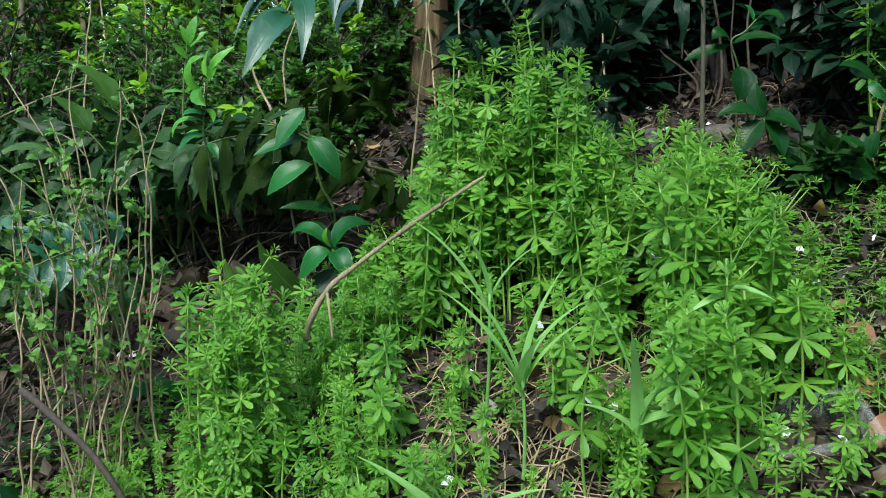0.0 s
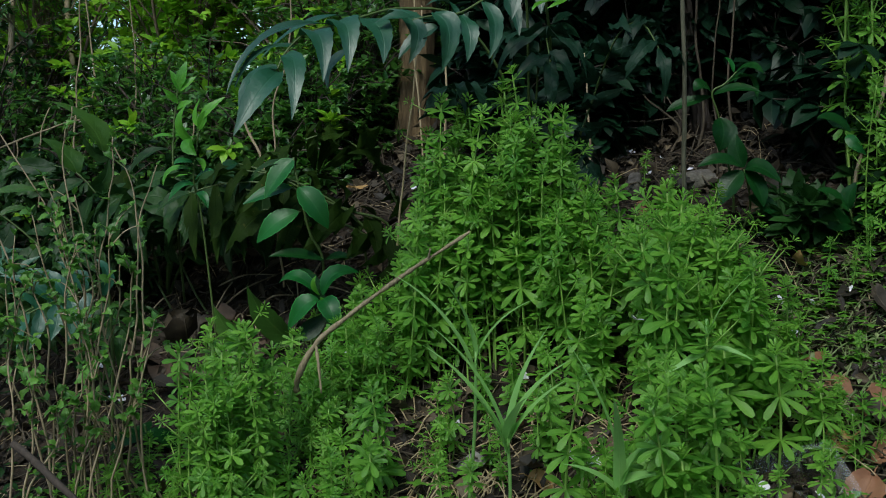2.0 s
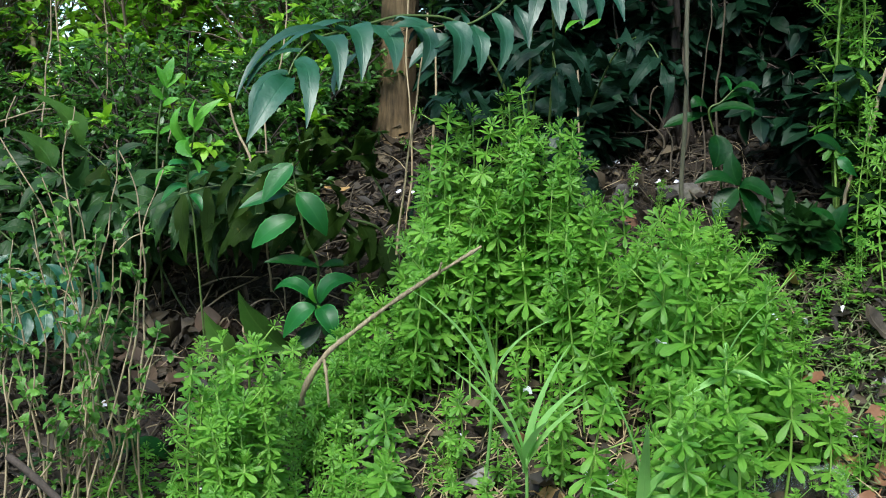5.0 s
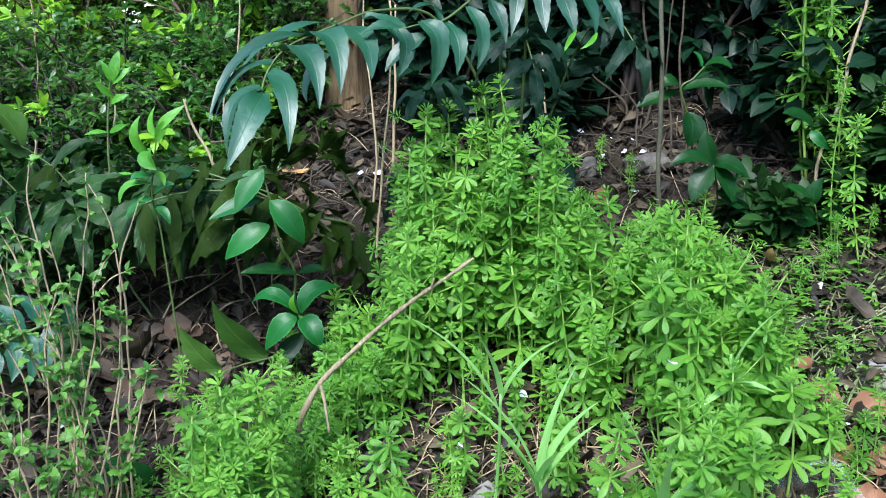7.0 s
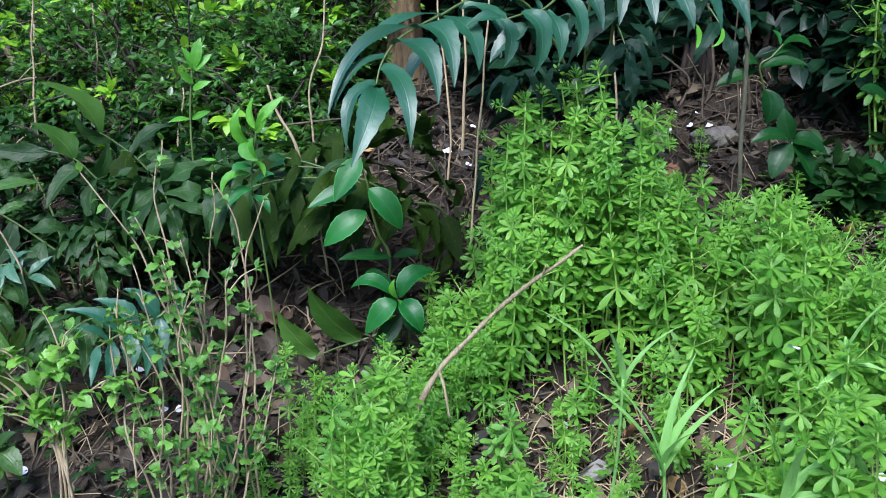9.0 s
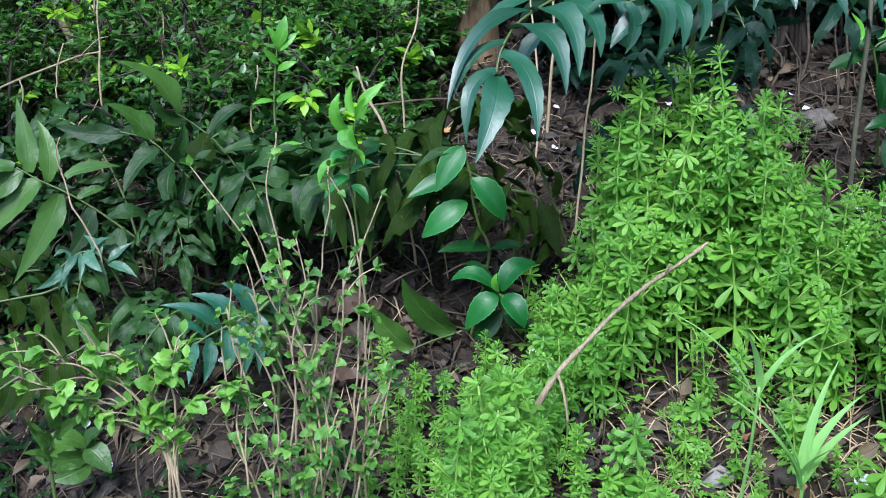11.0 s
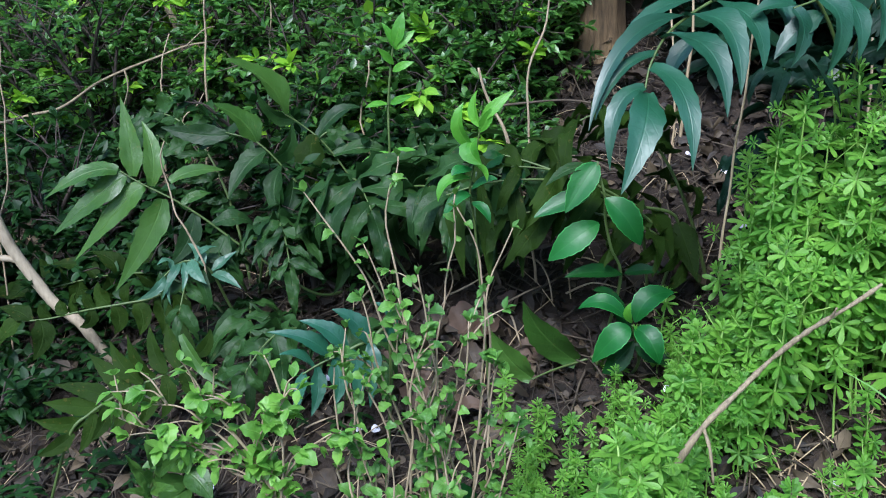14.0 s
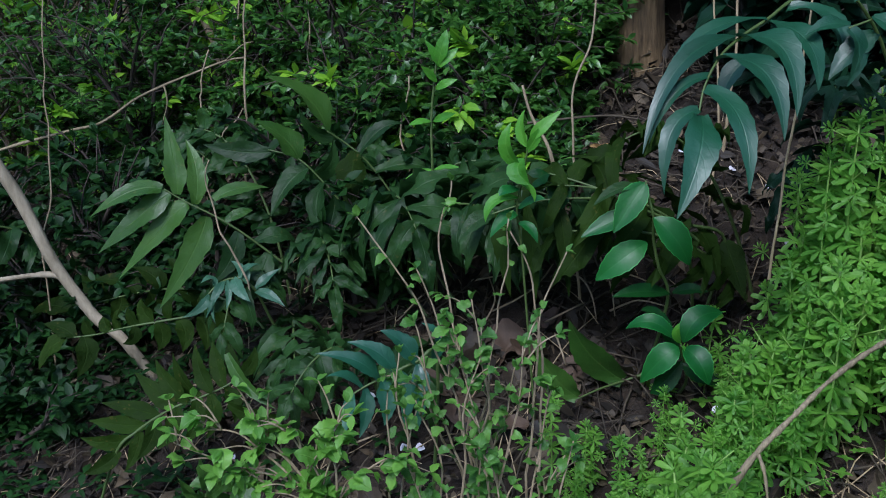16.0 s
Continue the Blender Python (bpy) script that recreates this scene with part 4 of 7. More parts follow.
leaflet(frond, (-0.637, 1.55, 0.436), (-0.603, 1.56, 0.442), (-0.585, 1.58, 0.424), 0.0265, FERN_DULL)
leaflet(frond, (-0.619, 1.55, 0.422), (-0.629, 1.53, 0.392), (-0.643, 1.52, 0.36), 0.0298, FERN_DULL)
leaflet(frond, (-0.601, 1.55, 0.407), (-0.585, 1.57, 0.406), (-0.562, 1.58, 0.402), 0.0178, FERN_PALE)
frond = stalk_line(left, [on_ground(-0.44, 1.61), (-0.394, 1.56, 0.29), (-0.442, 1.6, 0.354), (-0.492, 1.62, 0.417), (-0.517, 1.62, 0.458), (-0.546, 1.62, 0.497), (-0.579, 1.62, 0.533), (-0.623, 1.63, 0.546)], 0.0024, 0.001)
leaflet(frond, (-0.579, 1.62, 0.533), (-0.599, 1.62, 0.565), (-0.633, 1.61, 0.591), 0.0450, FERN_PALE)
leaflet(frond, (-0.619, 1.63, 0.543), (-0.666, 1.63, 0.545), (-0.713, 1.63, 0.557), 0.0312, FERN_DULL)
leaflet(frond, (-0.546, 1.62, 0.5), (-0.557, 1.6, 0.466), (-0.546, 1.58, 0.421), 0.0341, FERN_DULL)
leaflet(frond, (-0.568, 1.62, 0.52), (-0.596, 1.6, 0.5), (-0.617, 1.58, 0.464), 0.0358, FERN_DULL)
leaflet(frond, (-0.532, 1.62, 0.478), (-0.544, 1.6, 0.433), (-0.572, 1.58, 0.398), 0.0324, FERN_DULL)
leaflet(frond, (-0.513, 1.62, 0.455), (-0.506, 1.6, 0.415), (-0.515, 1.58, 0.363), 0.0342, FERN_DULL)
leaflet(frond, (-0.561, 1.62, 0.51), (-0.538, 1.63, 0.521), (-0.532, 1.64, 0.557), 0.0308, FERN_DULL)
leaflet(frond, (-0.517, 1.62, 0.459), (-0.494, 1.63, 0.464), (-0.477, 1.64, 0.494), 0.0327, FERN_OLIVE)
leaflet(frond, (-0.492, 1.62, 0.417), (-0.526, 1.6, 0.416), (-0.544, 1.58, 0.406), 0.0253, FERN_PALE)
leaflet(frond, (-0.472, 1.61, 0.394), (-0.464, 1.58, 0.361), (-0.481, 1.57, 0.323), 0.0269, FERN_DULL)
frond = stalk_line(left, [on_ground(-0.43, 1.61), (-0.339, 1.56, 0.288), (-0.381, 1.6, 0.343), (-0.424, 1.63, 0.412), (-0.454, 1.64, 0.473), (-0.487, 1.64, 0.523), (-0.517, 1.64, 0.551), (-0.538, 1.63, 0.569)], 0.0024, 0.001)
leaflet(frond, (-0.538, 1.63, 0.569), (-0.563, 1.63, 0.617), (-0.614, 1.61, 0.651), 0.0520, FERN_PALE)
leaflet(frond, (-0.528, 1.64, 0.559), (-0.559, 1.64, 0.57), (-0.576, 1.64, 0.602), 0.0272, FERN_DULL)
leaflet(frond, (-0.502, 1.64, 0.537), (-0.509, 1.63, 0.498), (-0.513, 1.62, 0.455), 0.0453, FERN_OLIVE)
leaflet(frond, (-0.476, 1.64, 0.507), (-0.427, 1.64, 0.516), (-0.396, 1.64, 0.504), 0.0289, FERN_DULL)
leaflet(frond, (-0.498, 1.64, 0.532), (-0.465, 1.65, 0.565), (-0.434, 1.66, 0.57), 0.0272, FERN_DULL)
limp = thing("old_fern", on_ground(-0.06, 1.46), "dull olive fern with limp leaflets hanging over the litter", "fern")
frond = stalk_line(limp, [on_ground(-0.06, 1.46), (-0.08, 1.44, 0.465), (-0.132, 1.42, 0.497), (-0.175, 1.41, 0.517), (-0.223, 1.4, 0.524), (-0.27, 1.4, 0.521), (-0.317, 1.4, 0.508)], 0.0024, 0.001)
leaflet(frond, (-0.31, 1.4, 0.508), (-0.306, 1.38, 0.468), (-0.298, 1.37, 0.414), 0.0224, FERN_OLIVE)
leaflet(frond, (-0.276, 1.4, 0.519), (-0.271, 1.38, 0.467), (-0.268, 1.37, 0.409), 0.0210, FERN_OLIVE)
leaflet(frond, (-0.239, 1.4, 0.523), (-0.233, 1.38, 0.473), (-0.229, 1.37, 0.411), 0.0210, FERN_OLIVE)
leaflet(frond, (-0.257, 1.41, 0.518), (-0.25, 1.4, 0.489), (-0.252, 1.39, 0.449), 0.0303, FERN_DULL)
leaflet(frond, (-0.219, 1.41, 0.52), (-0.209, 1.4, 0.494), (-0.217, 1.39, 0.466), 0.0364, FERN_DULL)
leaflet(frond, (-0.297, 1.4, 0.513), (-0.311, 1.39, 0.48), (-0.322, 1.38, 0.441), 0.0271, FERN_DULL)
leaflet(frond, (-0.198, 1.41, 0.521), (-0.186, 1.4, 0.487), (-0.194, 1.39, 0.448), 0.0274, FERN_OLIVE)
leaflet(frond, (-0.171, 1.41, 0.517), (-0.162, 1.4, 0.479), (-0.17, 1.39, 0.44), 0.0260, FERN_OLIVE)
leaflet(frond, (-0.283, 1.4, 0.518), (-0.275, 1.42, 0.54), (-0.254, 1.43, 0.557), 0.0259, FERN_DULL)
leaflet(frond, (-0.243, 1.4, 0.523), (-0.228, 1.42, 0.539), (-0.203, 1.43, 0.549), 0.0275, FERN_OLIVE)
leaflet(frond, (-0.202, 1.41, 0.521), (-0.191, 1.42, 0.537), (-0.166, 1.43, 0.541), 0.0230, FERN_DULL)
leaflet(frond, (-0.314, 1.4, 0.508), (-0.337, 1.39, 0.501), (-0.358, 1.38, 0.481), 0.0254, FERN_DULL)
leaflet(frond, (-0.139, 1.42, 0.499), (-0.132, 1.41, 0.471), (-0.124, 1.4, 0.442), 0.0248, FERN_OLIVE)
frond = stalk_line(limp, [on_ground(-0.05, 1.46), (-0.03, 1.44, 0.452), (-0.084, 1.42, 0.481), (-0.114, 1.41, 0.494), (-0.149, 1.4, 0.513), (-0.186, 1.4, 0.532), (-0.222, 1.41, 0.544), (-0.248, 1.42, 0.55)], 0.0024, 0.001)
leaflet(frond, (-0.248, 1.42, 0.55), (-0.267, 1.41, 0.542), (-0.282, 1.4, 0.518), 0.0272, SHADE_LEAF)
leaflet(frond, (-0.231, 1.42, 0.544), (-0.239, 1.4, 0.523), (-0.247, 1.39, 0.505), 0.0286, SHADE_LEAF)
leaflet(frond, (-0.215, 1.41, 0.542), (-0.208, 1.42, 0.557), (-0.186, 1.43, 0.566), 0.0304, FERN_OLIVE)
leaflet(frond, (-0.186, 1.4, 0.532), (-0.177, 1.39, 0.507), (-0.172, 1.38, 0.492), 0.0241, FERN_OLIVE)
leaflet(frond, (-0.03, 1.44, 0.452), (-0.023, 1.42, 0.425), (-0.013, 1.4, 0.388), 0.0337, FERN_OLIVE)
leaflet(frond, (-0.068, 1.43, 0.473), (-0.052, 1.42, 0.448), (-0.045, 1.4, 0.411), 0.0286, FERN_OLIVE)
low = thing("low_fern", on_ground(-0.14, 1.40), "low fern frond with two broad dull leaflets", "fern")
frond = stalk_line(low, [on_ground(-0.14, 1.40), (-0.134, 1.39, 0.299), (-0.162, 1.385, 0.292), (-0.192, 1.37, 0.29), (-0.221, 1.355, 0.285)], 0.0024, 0.001)
leaflet(frond, (-0.161, 1.385, 0.293), (-0.203, 1.38, 0.333), (-0.228, 1.376, 0.379), 0.0484, FERN_PALE, 0.5)
leaflet(frond, (-0.22, 1.355, 0.287), (-0.249, 1.355, 0.316), (-0.27, 1.356, 0.352), 0.0400, FERN_PALE, 0.5)
leaflet(frond, (-0.137, 1.39, 0.299), (-0.121, 1.38, 0.287), (-0.115, 1.37, 0.261), 0.0272, FERN_OLIVE)
fern("shade_fern", "dark fern filling the shade under the shrubs", on_ground(-0.62, 1.70),
     [([(-0.62, 1.70, 0.23), (-0.58, 1.64, 0.44), (-0.54, 1.55, 0.48), (-0.52, 1.46, 0.40)], 9, 0.075, 0.3, 1, 0.0, 0.25),
      ([(-0.62, 1.70, 0.23), (-0.64, 1.64, 0.42), (-0.66, 1.55, 0.44), (-0.67, 1.46, 0.34)], 9, 0.075, 0.3, 2, 0.1, 0.25),
      ([(-0.62, 1.70, 0.23), (-0.64, 1.74, 0.50), (-0.72, 1.78, 0.57), (-0.80, 1.82, 0.54)], 9, 0.07, 0.3, 1, -0.4, 0.25),
      ([(-0.62, 1.70, 0.23), (-0.55, 1.74, 0.50), (-0.50, 1.76, 0.55), (-0.46, 1.78, 0.50)], 8, 0.07, 0.35, 1, 0.3, 0.25),
      ([(-0.62, 1.70, 0.23), (-0.60, 1.58, 0.34), (-0.58, 1.48, 0.35), (-0.57, 1.40, 0.29)], 8, 0.075, 0.3, 2, 0.0, 0.25)], FERN_DULL, 25)
fern("shade_fern", "dark dull fern in deep shade among stems", on_ground(-0.95, 1.85),
     [([(-0.95, 1.85, 0.2), (-1.03, 1.78, 0.44), (-1.10, 1.70, 0.46), (-1.15, 1.62, 0.40)], 8, 0.08, 0.3, 1, -0.3, 0.25),
      ([(-0.95, 1.85, 0.2), (-0.88, 1.84, 0.50), (-0.80, 1.80, 0.56), (-0.74, 1.76, 0.50)], 8, 0.075, 0.3, 1, 0.3, 0.25)], FERN_DULL, 27)
fern("shade_fern", "dark glossy fern in deep shade among stems", on_ground(-0.46, 1.45),
     [([(-0.46, 1.45, 0.2), (-0.48, 1.42, 0.36), (-0.52, 1.38, 0.38), (-0.56, 1.32, 0.32)], 7, 0.07, 0.3, 1, -0.3, 0.25),
      ([(-0.46, 1.45, 0.2), (-0.44, 1.42, 0.34), (-0.42, 1.38, 0.37), (-0.40, 1.34, 0.32)], 6, 0.07, 0.3, 2, 0.0, 0.25)], FERN_DULL, 28)
glossy = thing("low_fern", on_ground(-0.40, 1.30), "small glossy fern frond arching over the litter", "fern")
frond = stalk_line(glossy, [on_ground(-0.40, 1.30), (-0.384, 1.27, 0.378), (-0.407, 1.25, 0.387), (-0.434, 1.24, 0.379), (-0.459, 1.235, 0.369), (-0.477, 1.23, 0.36)], 0.0024, 0.001)
leaflet(frond, (-0.406, 1.25, 0.386), (-0.421, 1.25, 0.412), (-0.443, 1.25, 0.426), 0.0247, FERN_GLOSS)
leaflet(frond, (-0.428, 1.24, 0.381), (-0.448, 1.24, 0.406), (-0.478, 1.24, 0.418), 0.0232, FERN_GLOSS)
leaflet(frond, (-0.447, 1.24, 0.372), (-0.469, 1.235, 0.398), (-0.511, 1.23, 0.41), 0.0219, FERN_GLOSS)
leaflet(frond, (-0.465, 1.235, 0.366), (-0.48, 1.23, 0.383), (-0.499, 1.22, 0.388), 0.0151, FERN_GLOSS)
leaflet(frond, (-0.404, 1.25, 0.385), (-0.402, 1.235, 0.36), (-0.406, 1.225, 0.32), 0.0207, FERN_GLOSS)
leaflet(frond, (-0.424, 1.24, 0.382), (-0.417, 1.23, 0.356), (-0.422, 1.22, 0.323), 0.0220, FERN_GLOSS)
leaflet(frond, (-0.443, 1.24, 0.373), (-0.438, 1.23, 0.352), (-0.442, 1.22, 0.328), 0.0249, FERN_GLOSS)
leaflet(frond, (-0.462, 1.235, 0.366), (-0.461, 1.225, 0.342), (-0.469, 1.215, 0.317), 0.0180, FERN_GLOSS)
leaflet(frond, (-0.474, 1.23, 0.362), (-0.481, 1.225, 0.341), (-0.486, 1.215, 0.317), 0.0153, FERN_GLOSS)
leaflet(frond, (-0.39, 1.265, 0.38), (-0.382, 1.26, 0.412), (-0.399, 1.26, 0.429), 0.0179, FERN_GLOSS)
bluish = thing("low_fern", on_ground(-0.58, 1.56), "small limp fern frond with pale blue-green leaflets", "fern")
frond = stalk_line(bluish, [on_ground(-0.58, 1.56), (-0.614, 1.53, 0.316), (-0.634, 1.51, 0.382), (-0.656, 1.5, 0.402), (-0.679, 1.5, 0.395), (-0.696, 1.49, 0.38)], 0.0024, 0.001)
leaflet(frond, (-0.658, 1.5, 0.403), (-0.647, 1.48, 0.393), (-0.632, 1.47, 0.38), 0.0188, FERN_BLUISH)
leaflet(frond, (-0.671, 1.5, 0.399), (-0.679, 1.48, 0.387), (-0.693, 1.47, 0.358), 0.0120, FERN_BLUISH)
leaflet(frond, (-0.691, 1.49, 0.384), (-0.702, 1.475, 0.37), (-0.724, 1.47, 0.361), 0.0130, FERN_BLUISH)
leaflet(frond, (-0.683, 1.5, 0.392), (-0.689, 1.5, 0.404), (-0.7, 1.49, 0.4), 0.0139, FERN_BLUISH)
leaflet(frond, (-0.641, 1.5, 0.394), (-0.649, 1.51, 0.411), (-0.664, 1.52, 0.42), 0.0156, FERN_BLUISH)
leaflet(frond, (-0.65, 1.5, 0.402), (-0.641, 1.51, 0.414), (-0.625, 1.52, 0.414), 0.0138, FERN_BLUISH)
leaflet(frond, (-0.634, 1.51, 0.382), (-0.619, 1.52, 0.394), (-0.601, 1.53, 0.404), 0.0139, FERN_BLUISH)
leaflet(frond, (-0.667, 1.5, 0.401), (-0.662, 1.48, 0.386), (-0.665, 1.47, 0.37), 0.0094, FERN_BLUISH)
leaflet(frond, (-0.634, 1.51, 0.38), (-0.613, 1.5, 0.377), (-0.592, 1.49, 0.364), 0.0155, FERN_BLUISH)
leaflet(frond, (-0.675, 1.5, 0.397), (-0.684, 1.48, 0.375), (-0.681, 1.47, 0.351), 0.0086, FERN_BLUISH)
dark = thing("low_fern", on_ground(-0.86, 1.38), "dark olive fern frond lying low over the litter", "fern")
frond = stalk_line(dark, [on_ground(-0.86, 1.38), (-0.798, 1.36, 0.218), (-0.766, 1.365, 0.252), (-0.721, 1.37, 0.279), (-0.685, 1.375, 0.291), (-0.653, 1.38, 0.303), (-0.635, 1.39, 0.313)], 0.0024, 0.001)
leaflet(frond, (-0.715, 1.37, 0.28), (-0.739, 1.38, 0.297), (-0.771, 1.4, 0.317), 0.0267, FERN_OLIVE)
leaflet(frond, (-0.698, 1.37, 0.288), (-0.723, 1.38, 0.309), (-0.742, 1.4, 0.334), 0.0249, FERN_OLIVE)
leaflet(frond, (-0.684, 1.375, 0.292), (-0.708, 1.39, 0.309), (-0.721, 1.405, 0.34), 0.0250, FERN_OLIVE)
leaflet(frond, (-0.669, 1.375, 0.298), (-0.685, 1.39, 0.322), (-0.693, 1.41, 0.349), 0.0231, FERN_OLIVE)
leaflet(frond, (-0.655, 1.38, 0.303), (-0.664, 1.395, 0.327), (-0.671, 1.41, 0.352), 0.0222, FERN_OLIVE)
leaflet(frond, (-0.641, 1.385, 0.309), (-0.647, 1.4, 0.33), (-0.651, 1.41, 0.349), 0.0213, FERN_OLIVE)
leaflet(frond, (-0.738, 1.37, 0.27), (-0.776, 1.385, 0.274), (-0.817, 1.395, 0.278), 0.0239, FERN_OLIVE)
leaflet(frond, (-0.754, 1.365, 0.259), (-0.793, 1.38, 0.255), (-0.835, 1.39, 0.256), 0.0240, FERN_OLIVE)
leaflet(frond, (-0.774, 1.365, 0.243), (-0.809, 1.37, 0.235), (-0.845, 1.38, 0.238), 0.0224, FERN_OLIVE)
leaflet(frond, (-0.789, 1.36, 0.228), (-0.809, 1.35, 0.214), (-0.833, 1.345, 0.206), 0.0206, FERN_OLIVE)
leaflet(frond, (-0.712, 1.37, 0.281), (-0.719, 1.355, 0.257), (-0.736, 1.345, 0.238), 0.0232, FERN_OLIVE)
leaflet(frond, (-0.691, 1.375, 0.289), (-0.69, 1.36, 0.264), (-0.705, 1.35, 0.238), 0.0231, FERN_OLIVE)
leaflet(frond, (-0.672, 1.375, 0.296), (-0.666, 1.36, 0.27), (-0.675, 1.35, 0.249), 0.0213, FERN_OLIVE)
leaflet(frond, (-0.653, 1.38, 0.303), (-0.641, 1.37, 0.284), (-0.641, 1.36, 0.262), 0.0212, FERN_OLIVE)
leaflet(frond, (-0.74, 1.37, 0.268), (-0.746, 1.355, 0.245), (-0.763, 1.345, 0.224), 0.0218, FERN_OLIVE)
leaflet(frond, (-0.762, 1.365, 0.252), (-0.767, 1.355, 0.23), (-0.78, 1.345, 0.208), 0.0203, FERN_OLIVE)
leaflet(frond, (-0.635, 1.39, 0.313), (-0.622, 1.4, 0.325), (-0.618, 1.41, 0.342), 0.0196, FERN_OLIVE)
leaflet(frond, (-0.643, 1.37, 0.352), (-0.619, 1.35, 0.319), (-0.582, 1.33, 0.296), 0.0190, FERN_PALE)
leaflet(frond, (-0.646, 1.36, 0.289), (-0.61, 1.35, 0.276), (-0.574, 1.345, 0.28), 0.0240, FERN_OLIVE)
crossing = thing("low_fern", on_ground(-0.70, 1.60), "dark fern frond with small rounded leaflets across a pale branch", "fern")
frond = stalk_line(crossing, [on_ground(-0.70, 1.60), (-0.694, 1.58, 0.327), (-0.751, 1.575, 0.32), (-0.797, 1.57, 0.315), (-0.841, 1.57, 0.308), (-0.883, 1.57, 0.299), (-0.926, 1.57, 0.295)], 0.0024, 0.001)
leaflet(frond, (-0.723, 1.58, 0.321), (-0.727, 1.585, 0.34), (-0.719, 1.595, 0.356), 0.0244, FERN_OLIVE)
leaflet(frond, (-0.773, 1.575, 0.316), (-0.777, 1.58, 0.332), (-0.768, 1.59, 0.346), 0.0246, FERN_OLIVE)
leaflet(frond, (-0.797, 1.57, 0.315), (-0.813, 1.58, 0.33), (-0.817, 1.59, 0.345), 0.0305, FERN_OLIVE)
leaflet(frond, (-0.821, 1.57, 0.311), (-0.833, 1.58, 0.324), (-0.835, 1.585, 0.337), 0.0269, FERN_OLIVE)
leaflet(frond, (-0.844, 1.57, 0.307), (-0.852, 1.575, 0.319), (-0.848, 1.58, 0.333), 0.0250, FERN_OLIVE)
leaflet(frond, (-0.885, 1.57, 0.299), (-0.899, 1.58, 0.311), (-0.9, 1.585, 0.322), 0.0293, FERN_OLIVE)
leaflet(frond, (-0.862, 1.57, 0.304), (-0.869, 1.575, 0.314), (-0.872, 1.58, 0.323), 0.0232, FERN_OLIVE)
leaflet(frond, (-0.792, 1.57, 0.315), (-0.784, 1.56, 0.297), (-0.79, 1.55, 0.28), 0.0283, FERN_OLIVE)
leaflet(frond, (-0.763, 1.575, 0.317), (-0.751, 1.56, 0.299), (-0.755, 1.55, 0.277), 0.0281, FERN_OLIVE)
leaflet(frond, (-0.734, 1.58, 0.319), (-0.722, 1.565, 0.299), (-0.724, 1.555, 0.275), 0.0280, FERN_OLIVE)
leaflet(frond, (-0.826, 1.57, 0.31), (-0.826, 1.56, 0.296), (-0.84, 1.555, 0.29), 0.0210, FERN_OLIVE)
leaflet(frond, (-0.914, 1.57, 0.296), (-0.935, 1.58, 0.307), (-0.965, 1.59, 0.31), 0.0277, FERN_OLIVE)
leaflet(frond, (-0.901, 1.57, 0.297), (-0.895, 1.555, 0.273), (-0.909, 1.545, 0.245), 0.0330, FERN_OLIVE)
leaflet(frond, (-0.926, 1.57, 0.295), (-0.949, 1.56, 0.282), (-0.964, 1.55, 0.256), 0.0335, FERN_OLIVE)
leaflet(frond, (-0.709, 1.58, 0.325), (-0.695, 1.57, 0.303), (-0.693, 1.56, 0.276), 0.0261, FERN_OLIVE)
frond = stalk_line(crossing, [on_ground(-0.70, 1.64), (-0.653, 1.62, 0.281), (-0.734, 1.66, 0.323), (-0.791, 1.68, 0.325), (-0.86, 1.7, 0.313), (-0.934, 1.7, 0.297), (-0.99, 1.7, 0.281)], 0.0024, 0.001)
leaflet(frond, (-0.821, 1.69, 0.32), (-0.834, 1.7, 0.34), (-0.866, 1.71, 0.352), 0.0348, FERN_OLIVE)
leaflet(frond, (-0.86, 1.7, 0.313), (-0.888, 1.71, 0.329), (-0.936, 1.72, 0.33), 0.0355, FERN_OLIVE)
leaflet(frond, (-0.906, 1.7, 0.303), (-0.934, 1.71, 0.32), (-0.952, 1.72, 0.34), 0.0359, FERN_OLIVE)
leaflet(frond, (-0.774, 1.68, 0.323), (-0.786, 1.69, 0.351), (-0.808, 1.7, 0.367), 0.0342, FERN_OLIVE)
leaflet(frond, (-0.838, 1.69, 0.318), (-0.834, 1.68, 0.296), (-0.846, 1.67, 0.282), 0.0307, FERN_OLIVE)
leaflet(frond, (-0.888, 1.7, 0.307), (-0.891, 1.69, 0.29), (-0.903, 1.68, 0.278), 0.0312, FERN_OLIVE)
leaflet(frond, (-0.943, 1.7, 0.295), (-0.951, 1.69, 0.278), (-0.966, 1.68, 0.269), 0.0317, FERN_OLIVE)
leaflet(frond, (-0.971, 1.7, 0.287), (-1.006, 1.71, 0.292), (-1.044, 1.72, 0.275), 0.0367, FERN_OLIVE)
leaflet(frond, (-0.791, 1.68, 0.324), (-0.764, 1.67, 0.307), (-0.764, 1.66, 0.287), 0.0300, FERN_OLIVE)
